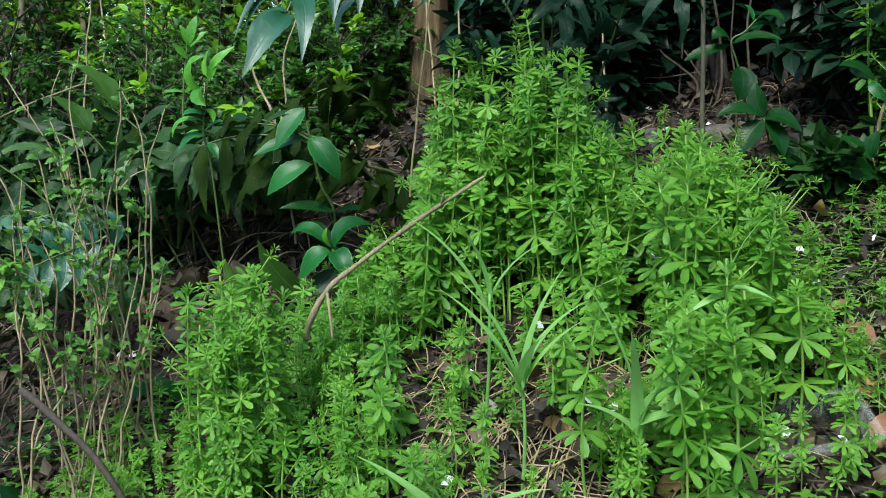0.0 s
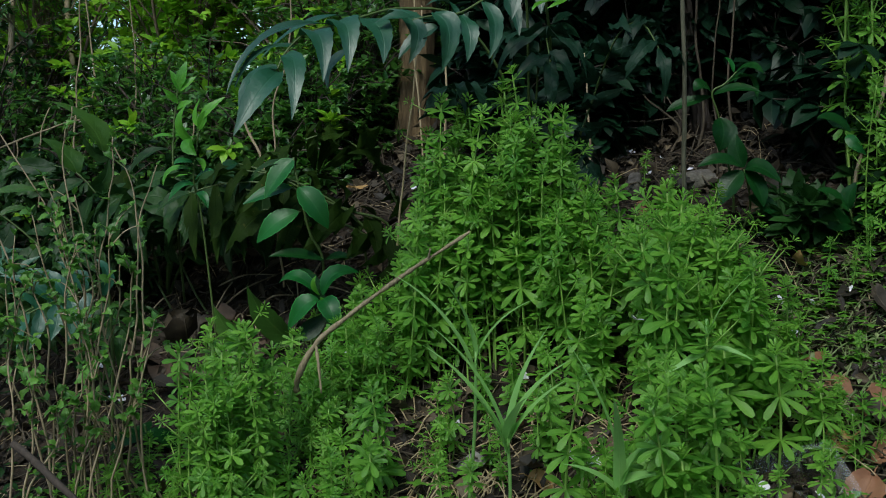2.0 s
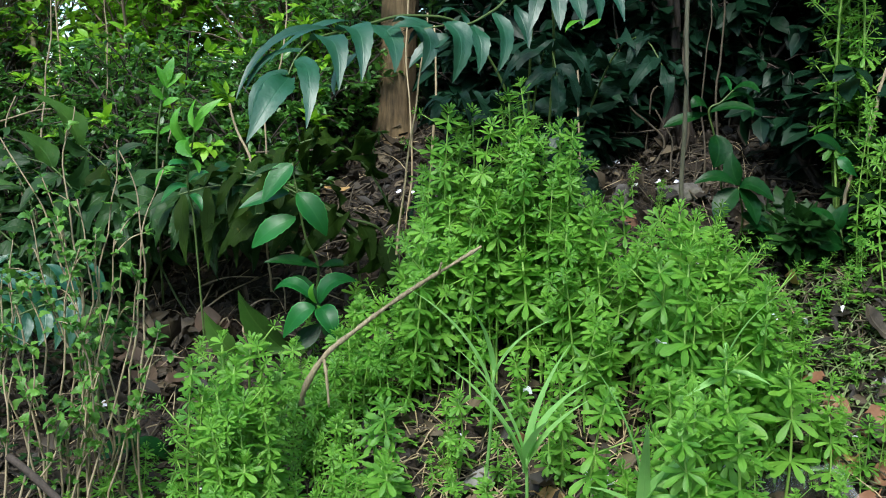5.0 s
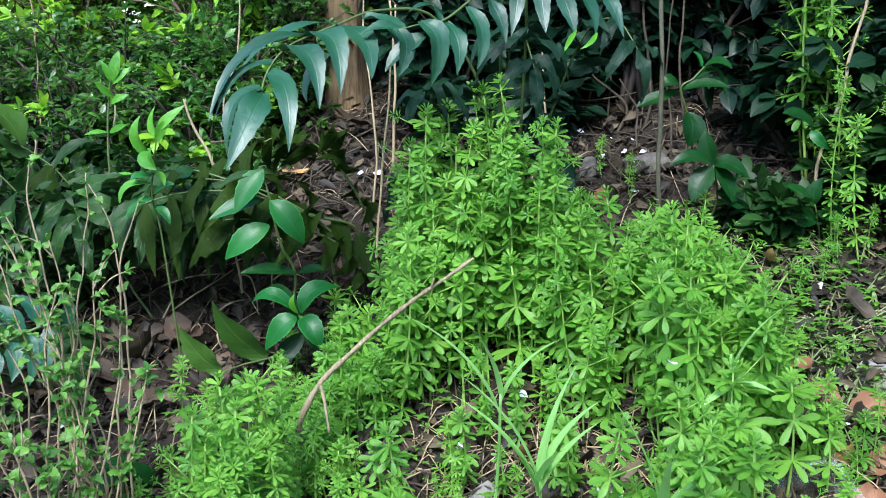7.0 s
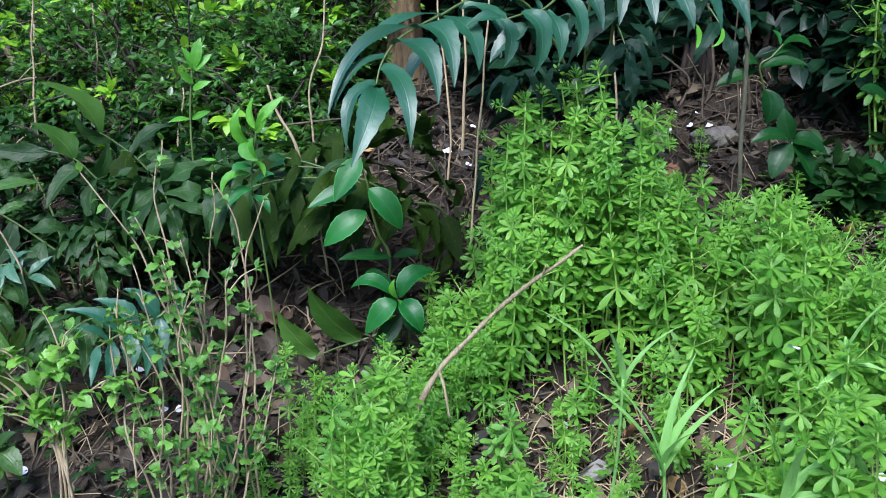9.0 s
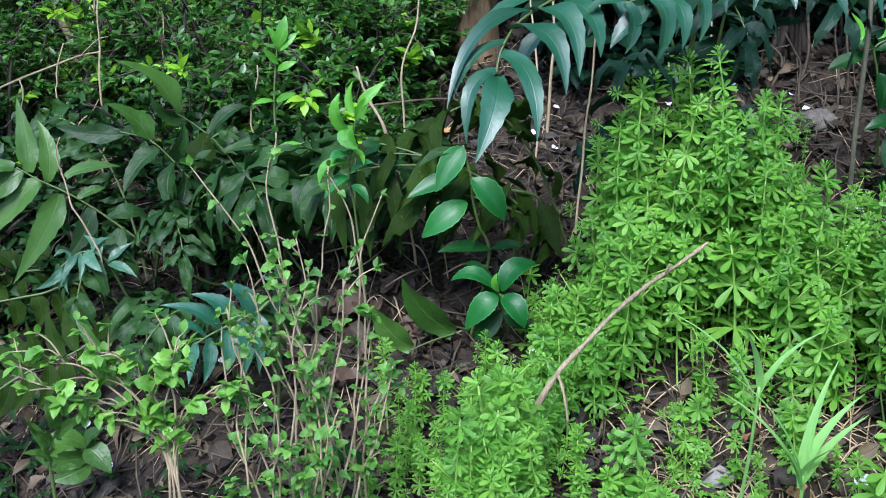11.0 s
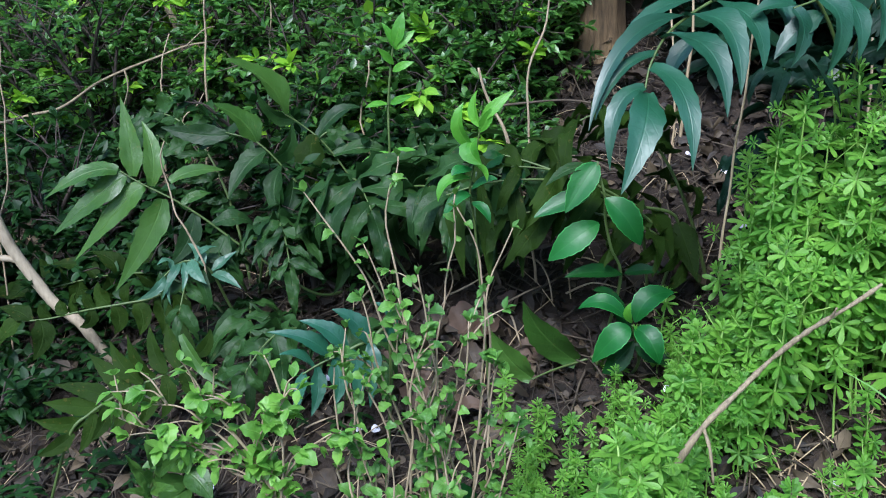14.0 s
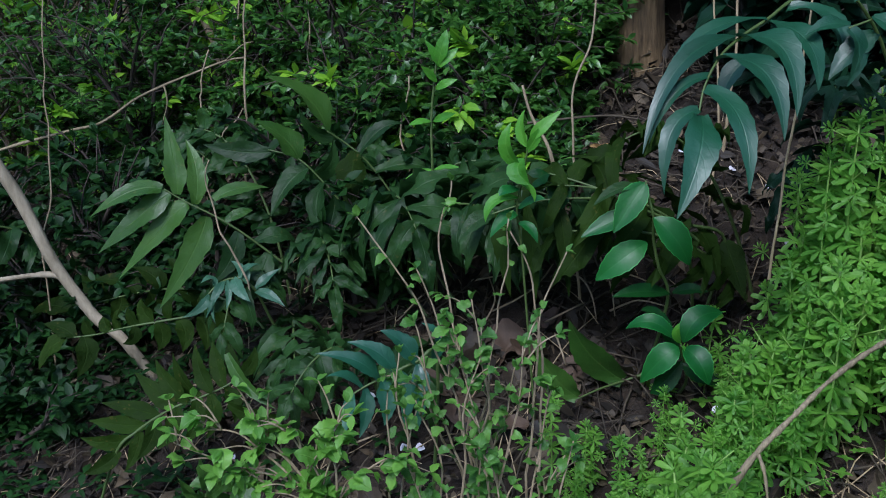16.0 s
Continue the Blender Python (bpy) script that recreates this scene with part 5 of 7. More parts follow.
spread_fern("low_fern", "pale green fern frond at the edge of the litter", on_ground(-0.621, 1.13),
            [([on_ground(-0.621, 1.13), (-0.621, 1.120, 0.262), (-0.617, 1.120, 0.297), (-0.600, 1.120, 0.334)],
              [((-0.617, 1.120, 0.297), (-0.627, 1.100, 0.339), TO_EYE), ((-0.618, 1.120, 0.289), (-0.586, 1.100, 0.308), RISING), ((-0.611, 1.120, 0.307), (-0.578, 1.100, 0.335), TO_EYE), ((-0.618, 1.120, 0.282), (-0.636, 1.100, 0.307), RISING), ((-0.600, 1.120, 0.331), (-0.582, 1.100, 0.366), TO_EYE), ((-0.619, 1.120, 0.273), (-0.586, 1.100, 0.286), TO_EYE), ((-0.607, 1.120, 0.317), (-0.613, 1.100, 0.357), TO_EYE)])], FERN_PALE, 36, 1.1)



# ---- broad-leaved evergreen seedlings ----
OVALS = {}


def oval_meshes(material):
    if material.name not in OVALS:
        made = []
        for k in range(4):
            s = Shape()
            s.blade(Matrix.Identity(4), 1.0, (0.50, 0.56, 0.46, 0.52)[k] * (0.68 if material is YOUNG else 1.0), "oval", 16, (0.35, 0.6, 0.15, 0.8)[k], (0.28, 0.15, 0.34, 0.22)[k], (0.04, -0.05, 0.02, 0.06)[k], 0.02, 0.035, 4, k)
            made.append(s.mesh("leaf", material))
        OVALS[material.name] = made
    return OVALS[material.name]


def seedling(name, label, stems, leaves, material, seed, category="seedling", stem_mat=None, r=0.0022):
    """Stems through given points; leaves as (base, tip, lift of the face towards the eye)."""
    rng = random.Random(seed)
    base = Vector(stems[0][0])
    ob = thing(name, base, label, category)
    for pts in stems:
        s = Shape()
        s.tube([p - base for p in smooth(pts, 5)], r, r * 0.6, 6, 0.05, rng)
        part("stem", s, stem_mat or RACHIS, ob)
    meshes = oval_meshes(material)
    for a, b, normal in leaves:
        a, b = Vector(a) - base, Vector(b) - base
        m = basis(a, b - a, normal)
        k = (b - a).length
        part("leaf", meshes[rng.randrange(4)], material, ob, "", m @ Matrix.Diagonal((k, k, k, 1)))
    return ob


FACE, SKYWARD = (0.0, -0.85, 0.5), (0.0, -0.45, 0.9)
evergreen = thing("evergreen_seedling", on_ground(-0.14, 1.38), "evergreen seedling with glossy toothed oval leaves", "seedling")
stem = stalk_line(evergreen, [on_ground(-0.14, 1.38), (-0.115, 1.36, 0.406), (-0.129, 1.345, 0.453), (-0.137, 1.34, 0.489), (-0.14, 1.328, 0.519), (-0.146, 1.33, 0.544), (-0.148, 1.335, 0.559)], 0.0022, 0.0013)
leaflet(stem, (-0.144, 1.341, 0.485), (-0.174, 1.33, 0.47), (-0.202, 1.338, 0.443), 0.0323, GLOSSY, 0.9, 'oval')
leaflet(stem, (-0.14, 1.326, 0.519), (-0.118, 1.315, 0.497), (-0.1, 1.321, 0.464), 0.0332, GLOSSY, 0.9, 'oval')
leaflet(stem, (-0.148, 1.335, 0.557), (-0.165, 1.325, 0.537), (-0.185, 1.32, 0.505), 0.0304, GLOSSY, 0.9, 'oval')
leaflet(stem, (-0.154, 1.345, 0.518), (-0.183, 1.34, 0.512), (-0.219, 1.335, 0.496), 0.0245, GLOSSY, 0.9, 'oval')
# lower leaves take SHADE_LEAF, their shade painted by the darker green
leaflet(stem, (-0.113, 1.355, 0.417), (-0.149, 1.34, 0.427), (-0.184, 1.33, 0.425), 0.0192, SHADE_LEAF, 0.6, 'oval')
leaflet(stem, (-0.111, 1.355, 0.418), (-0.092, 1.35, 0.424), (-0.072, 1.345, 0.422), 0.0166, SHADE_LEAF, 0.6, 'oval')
leaflet(stem, (-0.152, 1.34, 0.549), (-0.178, 1.335, 0.551), (-0.206, 1.33, 0.534), 0.0171, FERN_DULL, 0.6, 'oval')
rosette = thing("evergreen_seedling", on_ground(-0.10, 1.36), "evergreen seedling with four bright spreading leaves", "seedling")
stem = stalk_line(rosette, [on_ground(-0.10, 1.36), (-0.094, 1.34, 0.312), (-0.103, 1.32, 0.35), (-0.109, 1.307, 0.373)], 0.0022, 0.0015)
leaflet(stem, (-0.113, 1.31, 0.378), (-0.142, 1.31, 0.401), (-0.169, 1.322, 0.389), 0.0215, GLOSSY, 0.8, 'oval')
leaflet(stem, (-0.106, 1.308, 0.376), (-0.09, 1.31, 0.404), (-0.059, 1.325, 0.404), 0.0301, GLOSSY, 0.8, 'oval')
leaflet(stem, (-0.112, 1.305, 0.371), (-0.132, 1.298, 0.361), (-0.154, 1.307, 0.328), 0.0300, GLOSSY, 0.9, 'oval')
leaflet(stem, (-0.106, 1.305, 0.371), (-0.093, 1.285, 0.362), (-0.082, 1.282, 0.335), 0.0287, GLOSSY, 0.9, 'oval')
leaflet(stem, (-0.11, 1.306, 0.376), (-0.116, 1.3, 0.39), (-0.113, 1.3, 0.403), 0.0102, YOUNG, 0.8, 'oval')
leaflet(stem, (-0.109, 1.306, 0.373), (-0.104, 1.298, 0.368), (-0.108, 1.295, 0.362), 0.0088, YOUNG, 0.8, 'oval')
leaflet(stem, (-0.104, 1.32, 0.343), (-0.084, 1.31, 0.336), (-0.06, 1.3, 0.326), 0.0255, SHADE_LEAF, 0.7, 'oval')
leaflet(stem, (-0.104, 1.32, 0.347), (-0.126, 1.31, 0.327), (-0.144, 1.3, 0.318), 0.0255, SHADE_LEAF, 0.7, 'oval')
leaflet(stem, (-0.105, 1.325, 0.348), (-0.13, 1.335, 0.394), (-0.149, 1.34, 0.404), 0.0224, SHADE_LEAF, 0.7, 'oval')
pale = thing("evergreen_seedling", on_ground(-0.66, 1.34), "low seedling with broad pale grey-green leaves", "seedling")
stem = stalk_line(pale, [on_ground(-0.66, 1.34), (-0.641, 1.33, 0.135), (-0.641, 1.32, 0.173), (-0.64, 1.31, 0.198)], 0.002, 0.0013)
leaflet(stem, (-0.638, 1.31, 0.198), (-0.658, 1.3, 0.218), (-0.685, 1.29, 0.217), 0.0287, FERN_PALE, 0.8, 'oval')
leaflet(stem, (-0.639, 1.315, 0.184), (-0.665, 1.3, 0.188), (-0.695, 1.29, 0.201), 0.0306, FERN_PALE, 0.8, 'oval')
leaflet(stem, (-0.64, 1.31, 0.198), (-0.624, 1.3, 0.192), (-0.607, 1.29, 0.171), 0.0319, FERN_PALE, 0.8, 'oval')
leaflet(stem, (-0.639, 1.32, 0.173), (-0.654, 1.3, 0.17), (-0.679, 1.29, 0.166), 0.0292, FERN_PALE, 0.8, 'oval')
leaflet(stem, (-0.64, 1.31, 0.198), (-0.631, 1.31, 0.214), (-0.613, 1.31, 0.224), 0.0207, FERN_DULL, 0.8, 'oval')
shoot = thing("young_shoot", on_ground(-0.27, 1.38), "yellow-green young shoot with folded upright leaves", "seedling")
stem = stalk_line(shoot, [on_ground(-0.27, 1.38), (-0.284, 1.36, 0.467), (-0.29, 1.345, 0.526), (-0.285, 1.34, 0.559), (-0.28, 1.336, 0.586), (-0.276, 1.335, 0.608)], 0.0016, 0.001)
leaflet(stem, (-0.285, 1.337, 0.578), (-0.301, 1.33, 0.603), (-0.295, 1.335, 0.629), 0.0181, YOUNG, 0.9, 'oval')
leaflet(stem, (-0.277, 1.336, 0.601), (-0.284, 1.345, 0.619), (-0.279, 1.35, 0.64), 0.0141, YOUNG, 0.9, 'oval')
leaflet(stem, (-0.275, 1.335, 0.61), (-0.262, 1.33, 0.624), (-0.24, 1.335, 0.641), 0.0139, YOUNG, 0.9, 'oval')
leaflet(stem, (-0.282, 1.336, 0.589), (-0.289, 1.325, 0.578), (-0.277, 1.32, 0.563), 0.0251, YOUNG, 0.9, 'oval')
leaflet(stem, (-0.279, 1.336, 0.595), (-0.27, 1.33, 0.611), (-0.266, 1.33, 0.623), 0.0125, YOUNG, 0.9, 'oval')
leaflet(stem, (-0.287, 1.34, 0.553), (-0.302, 1.33, 0.555), (-0.31, 1.325, 0.55), 0.0143, GLOSSY, 0.8, 'oval')
leaflet(stem, (-0.288, 1.34, 0.543), (-0.315, 1.33, 0.542), (-0.326, 1.325, 0.521), 0.0163, YOUNG, 0.8, 'oval')
leaflet(stem, (-0.288, 1.345, 0.529), (-0.273, 1.34, 0.54), (-0.259, 1.335, 0.542), 0.0126, GLOSSY, 0.8, 'oval')
leaflet(stem, (-0.289, 1.345, 0.522), (-0.305, 1.335, 0.521), (-0.321, 1.33, 0.501), 0.0165, GLOSSY, 0.8, 'oval')
leaflet(stem, (-0.289, 1.35, 0.511), (-0.276, 1.34, 0.507), (-0.268, 1.335, 0.491), 0.0126, GLOSSY, 0.8, 'oval')
leaflet(stem, (-0.287, 1.34, 0.559), (-0.275, 1.335, 0.554), (-0.271, 1.33, 0.541), 0.0105, YOUNG, 0.8, 'oval')
for n, (x, y, turn) in enumerate(((-0.27, 0.985, 0.0), (-0.44, 0.93, 1.3), (-0.33, 1.24, 2.2), (-0.49, 1.10, 0.7))):
    b = on_ground(x, y)
    tips = [b + Vector((0.058 * math.cos(turn + k * 2.1), 0.058 * math.sin(turn + k * 2.1), 0.035 + 0.02 * (k % 2))) for k in range(4)]
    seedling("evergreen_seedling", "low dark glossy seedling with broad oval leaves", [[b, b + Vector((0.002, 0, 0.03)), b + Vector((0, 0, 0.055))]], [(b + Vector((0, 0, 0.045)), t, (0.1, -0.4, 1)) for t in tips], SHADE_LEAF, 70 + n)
seedling("young_shoot", "upright seedling with bright clasping leaves", [[on_ground(-0.395, 1.60), (-0.391, 1.555, 0.517), (-0.389, 1.555, 0.601), (-0.377, 1.555, 0.685)]],
         [((-0.376, 1.555, 0.662), (-0.356, 1.546, 0.690), FACE), ((-0.377, 1.555, 0.662), (-0.384, 1.546, 0.699), (0.6, -0.6, 0.2)), ((-0.380, 1.555, 0.643), (-0.398, 1.537, 0.666), FACE), ((-0.387, 1.555, 0.592), (-0.359, 1.537, 0.606), FACE), ((-0.382, 1.555, 0.634), (-0.361, 1.537, 0.652), FACE),
          ((-0.389, 1.555, 0.592), (-0.417, 1.537, 0.601), SKYWARD), ((-0.389, 1.555, 0.527), (-0.356, 1.537, 0.536), SKYWARD), ((-0.389, 1.555, 0.527), (-0.426, 1.537, 0.522), SKYWARD), ((-0.378, 1.555, 0.666), (-0.366, 1.542, 0.708), FACE)], YOUNG, 10)
# seedlings under the shrubs: shade comes from SHADE_LEAF's colour
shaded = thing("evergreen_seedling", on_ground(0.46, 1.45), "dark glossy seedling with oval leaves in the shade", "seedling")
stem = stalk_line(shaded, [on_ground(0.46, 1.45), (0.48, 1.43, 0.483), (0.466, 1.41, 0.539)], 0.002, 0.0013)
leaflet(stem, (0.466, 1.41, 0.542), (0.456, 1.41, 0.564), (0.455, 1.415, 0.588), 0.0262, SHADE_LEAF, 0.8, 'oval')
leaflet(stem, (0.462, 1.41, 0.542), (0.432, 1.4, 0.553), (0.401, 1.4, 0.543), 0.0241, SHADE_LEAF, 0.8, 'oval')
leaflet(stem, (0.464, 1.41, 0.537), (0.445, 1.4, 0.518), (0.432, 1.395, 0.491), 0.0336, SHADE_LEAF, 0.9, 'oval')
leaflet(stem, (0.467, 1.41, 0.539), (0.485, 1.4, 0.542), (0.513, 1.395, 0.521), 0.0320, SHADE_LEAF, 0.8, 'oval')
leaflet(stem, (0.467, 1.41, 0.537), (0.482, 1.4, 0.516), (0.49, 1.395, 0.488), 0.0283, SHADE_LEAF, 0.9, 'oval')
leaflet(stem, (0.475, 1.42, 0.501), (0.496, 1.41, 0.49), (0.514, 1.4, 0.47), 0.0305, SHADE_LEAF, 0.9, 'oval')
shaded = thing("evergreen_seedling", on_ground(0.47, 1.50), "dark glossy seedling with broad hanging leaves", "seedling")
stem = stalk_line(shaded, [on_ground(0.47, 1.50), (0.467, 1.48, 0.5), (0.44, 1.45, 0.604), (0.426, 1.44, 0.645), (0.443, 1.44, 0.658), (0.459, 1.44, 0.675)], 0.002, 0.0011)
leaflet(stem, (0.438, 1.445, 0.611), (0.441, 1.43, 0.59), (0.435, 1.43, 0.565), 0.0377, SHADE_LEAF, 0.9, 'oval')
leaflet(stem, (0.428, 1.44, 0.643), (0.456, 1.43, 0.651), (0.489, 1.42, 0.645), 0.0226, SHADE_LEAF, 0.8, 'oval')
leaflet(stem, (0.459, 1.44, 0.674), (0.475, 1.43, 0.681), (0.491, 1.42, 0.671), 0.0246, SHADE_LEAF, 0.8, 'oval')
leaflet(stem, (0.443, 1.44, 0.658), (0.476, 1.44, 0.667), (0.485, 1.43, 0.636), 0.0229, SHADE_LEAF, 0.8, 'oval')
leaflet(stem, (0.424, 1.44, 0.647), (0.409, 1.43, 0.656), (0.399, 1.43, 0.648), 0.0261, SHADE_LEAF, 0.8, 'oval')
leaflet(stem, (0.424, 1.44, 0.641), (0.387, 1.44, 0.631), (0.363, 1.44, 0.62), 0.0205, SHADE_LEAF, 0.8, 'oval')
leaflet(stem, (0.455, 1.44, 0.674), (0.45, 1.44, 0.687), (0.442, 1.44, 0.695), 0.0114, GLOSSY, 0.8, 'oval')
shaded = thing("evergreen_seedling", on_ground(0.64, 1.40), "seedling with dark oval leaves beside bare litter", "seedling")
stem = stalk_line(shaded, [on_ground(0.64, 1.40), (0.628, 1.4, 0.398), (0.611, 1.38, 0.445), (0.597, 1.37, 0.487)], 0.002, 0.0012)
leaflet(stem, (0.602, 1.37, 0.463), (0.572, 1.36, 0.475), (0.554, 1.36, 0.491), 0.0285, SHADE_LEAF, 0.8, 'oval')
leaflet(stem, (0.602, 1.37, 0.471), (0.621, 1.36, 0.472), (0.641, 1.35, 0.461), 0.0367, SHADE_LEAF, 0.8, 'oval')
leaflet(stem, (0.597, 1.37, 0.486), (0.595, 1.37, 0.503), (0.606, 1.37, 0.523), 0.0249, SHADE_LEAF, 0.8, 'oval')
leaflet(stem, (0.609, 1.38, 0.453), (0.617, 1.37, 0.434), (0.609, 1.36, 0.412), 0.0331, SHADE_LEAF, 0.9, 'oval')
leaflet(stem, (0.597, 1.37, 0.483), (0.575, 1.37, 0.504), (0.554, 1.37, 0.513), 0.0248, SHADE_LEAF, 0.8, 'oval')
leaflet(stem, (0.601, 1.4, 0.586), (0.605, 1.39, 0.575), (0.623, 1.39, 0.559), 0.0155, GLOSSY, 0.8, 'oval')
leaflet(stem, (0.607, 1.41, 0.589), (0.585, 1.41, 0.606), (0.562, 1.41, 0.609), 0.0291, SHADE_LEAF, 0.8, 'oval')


# ---- thin-stemmed shrub with small toothed leaves ----
def twiggy_shrub(name, label, base, shoots, seed, leafing, leaf=0.0125, mat=None):
    """Wiry stems from one root; side twigs carry small alternate leaves. A shoot: points from root to tip, and how leafy it is."""
    rng = random.Random(seed)
    base = Vector(base)
    ob = thing(name, base, label, "shrub")
    blades = Shape()
    for pts, leafy in shoots:
        s = Shape()
        root = Vector((rng.uniform(-0.04, 0.04), rng.uniform(-0.03, 0.03), 0))
        root.z = bank(base.x + root.x, base.y + root.y) - bank(base.x, base.y)
        pts = [Vector(pts[0]) + root] + list(pts[1:])
        line = [p - base + 0.009 * Vector((noise.noise(p * 19), noise.noise(p * 19 + Vector((5, 0, 0))), 0)) for p in smooth(pts, 7)]
        s.tube(line, 0.0017, 0.0007, 5, 0.08, rng)
        n = len(line)
        runs = [(line[int(n * 0.3):], leafy)]
        for k in range(int(0.8 * leafing * leafy)):
            i = rng.randrange(int(n * 0.25), n - 1)
            way = (line[i + 1] - line[i]).normalized()
            out = (way + 0.9 * Vector((rng.uniform(-1, 1), rng.uniform(-0.8, 0.6), rng.uniform(-0.2, 0.7)))).normalized()
            length = rng.uniform(0.015, 0.05)
            end = line[i] + length * out + Vector((0, 0, rng.uniform(-0.015, 0.01)))
            side = smooth([line[i], line[i].lerp(end, 0.5) + Vector((0, 0, 0.006)), end], 4)
            s.tube(side, 0.0011, 0.0005, 4)
            runs.append((side, 1.6))
        for run, density in runs:
            total = sum((b - a).length for a, b in zip(run, run[1:]))
            for k in range(max(1, int(density * total / (0.031 if leafing > 8 else 0.015)))):
                if rng.random() > (0.85 if leafing < 9 else 0.6):
                    continue
                i = rng.randrange(len(run) - 1)
                p, way = run[i].lerp(run[i + 1], rng.random()), (run[i + 1] - run[i]).normalized()
                out = way * rng.uniform(0.1, 0.8) + Vector((rng.uniform(-1, 1), rng.uniform(-1, 0.6), rng.uniform(-0.5, 0.5)))
                size = leaf * rng.uniform(0.55, 1.25)
                blades.blade(basis(p, out, UP + 0.7 * Vector((rng.uniform(-1, 1), rng.uniform(-1.4, 0.2), 0))), size, size * rng.uniform(0.68, 0.9), "round", 10, rng.uniform(-0.1, 1.1), rng.uniform(0.1, 0.6), rng.uniform(-0.1, 0.1), 0.08, 0.09, 2)
            p, way = run[-1], run[-1] - run[-2]
            for k in range(3):
                size = leaf * rng.uniform(0.6, 1.0)
                blades.blade(basis(p, way + 0.006 * Vector((rng.uniform(-1, 1), rng.uniform(-1, 1), rng.uniform(-1, 1))), UP), size, size * 0.6, "oval", 8, rng.uniform(0, 0.6), 0.35, 0, 0.03, 0.06, 2)
        part("stem", s, TWIG, ob)
    part("foliage", blades, mat or SMALL_LEAF, ob)
    return ob


ROOT = on_ground(-0.352, 1.12)
twiggy_shrub("twiggy_shrub", "wiry shrub with thin red-brown stems and small green leaves", ROOT,
             [([ROOT, (-0.345, 1.12, 0.33), (-0.325, 1.12, 0.46), (-0.305, 1.12, 0.585)], 0.25), ([ROOT, (-0.358, 1.11, 0.30), (-0.375, 1.10, 0.40), (-0.398, 1.09, 0.50)], 0.4),
              ([ROOT, (-0.345, 1.11, 0.30), (-0.335, 1.10, 0.42), (-0.345, 1.09, 0.52)], 0.8), ([ROOT, (-0.34, 1.13, 0.28), (-0.318, 1.13, 0.37), (-0.30, 1.12, 0.44)], 0.8),
              ([ROOT, (-0.36, 1.10, 0.22), (-0.385, 1.07, 0.30), (-0.40, 1.05, 0.37)], 1.2), ([ROOT, (-0.35, 1.12, 0.4), (-0.37, 1.12, 0.54), (-0.36, 1.13, 0.62)], 0.2)], 41, 7)
ROOT2 = on_ground(-0.47, 1.08)
twiggy_shrub("twiggy_shrub", "low spreading twigs with bright yellow-green toothed leaves", ROOT2,
             [([ROOT2, (-0.486, 1.05, 0.295), (-0.523, 1.05, 0.353), (-0.57, 1.05, 0.386), (-0.612, 1.05, 0.409)], 1.3), ([ROOT2, (-0.486, 1.05, 0.30), (-0.511, 1.05, 0.37), (-0.547, 1.05, 0.411), (-0.582, 1.05, 0.42)], 1.3),
              ([ROOT2, (-0.483, 1.05, 0.30), (-0.501, 1.05, 0.37), (-0.525, 1.05, 0.41), (-0.541, 1.05, 0.428)], 1.2), ([ROOT2, (-0.481, 1.05, 0.30), (-0.486, 1.05, 0.369), (-0.503, 1.05, 0.404), (-0.514, 1.05, 0.418)], 1.3),
              ([ROOT2, (-0.478, 1.05, 0.30), (-0.471, 1.05, 0.369), (-0.473, 1.05, 0.403), (-0.46, 1.05, 0.425)], 1.2), ([ROOT2, (-0.483, 1.05, 0.30), (-0.499, 1.05, 0.341), (-0.521, 1.05, 0.37), (-0.556, 1.05, 0.377)], 1.4),
              ([ROOT2, (-0.476, 1.05, 0.30), (-0.461, 1.05, 0.357), (-0.439, 1.05, 0.379), (-0.419, 1.05, 0.373)], 1.2), ([ROOT2, (-0.481, 1.05, 0.30), (-0.493, 1.05, 0.346), (-0.495, 1.05, 0.375), (-0.484, 1.05, 0.392)], 1.3)], 43, 9, 0.0175, SPRIG)
ROOT3 = on_ground(-0.40, 1.04)
twiggy_shrub("twiggy_shrub", "wiry shrub of bare thin stems with scattered leaves", ROOT3,
             [([ROOT3, (-0.41, 1.05, 0.28), (-0.41, 1.06, 0.36), (-0.405, 1.06, 0.43)], 0.7), ([ROOT3, (-0.39, 1.04, 0.22), (-0.375, 1.04, 0.30), (-0.37, 1.03, 0.36)], 1.0), ([ROOT3, (-0.385, 1.04, 0.2), (-0.345, 1.05, 0.27), (-0.31, 1.05, 0.34)], 1.0)], 47, 6)
ROOT4 = on_ground(-0.31, 1.12)
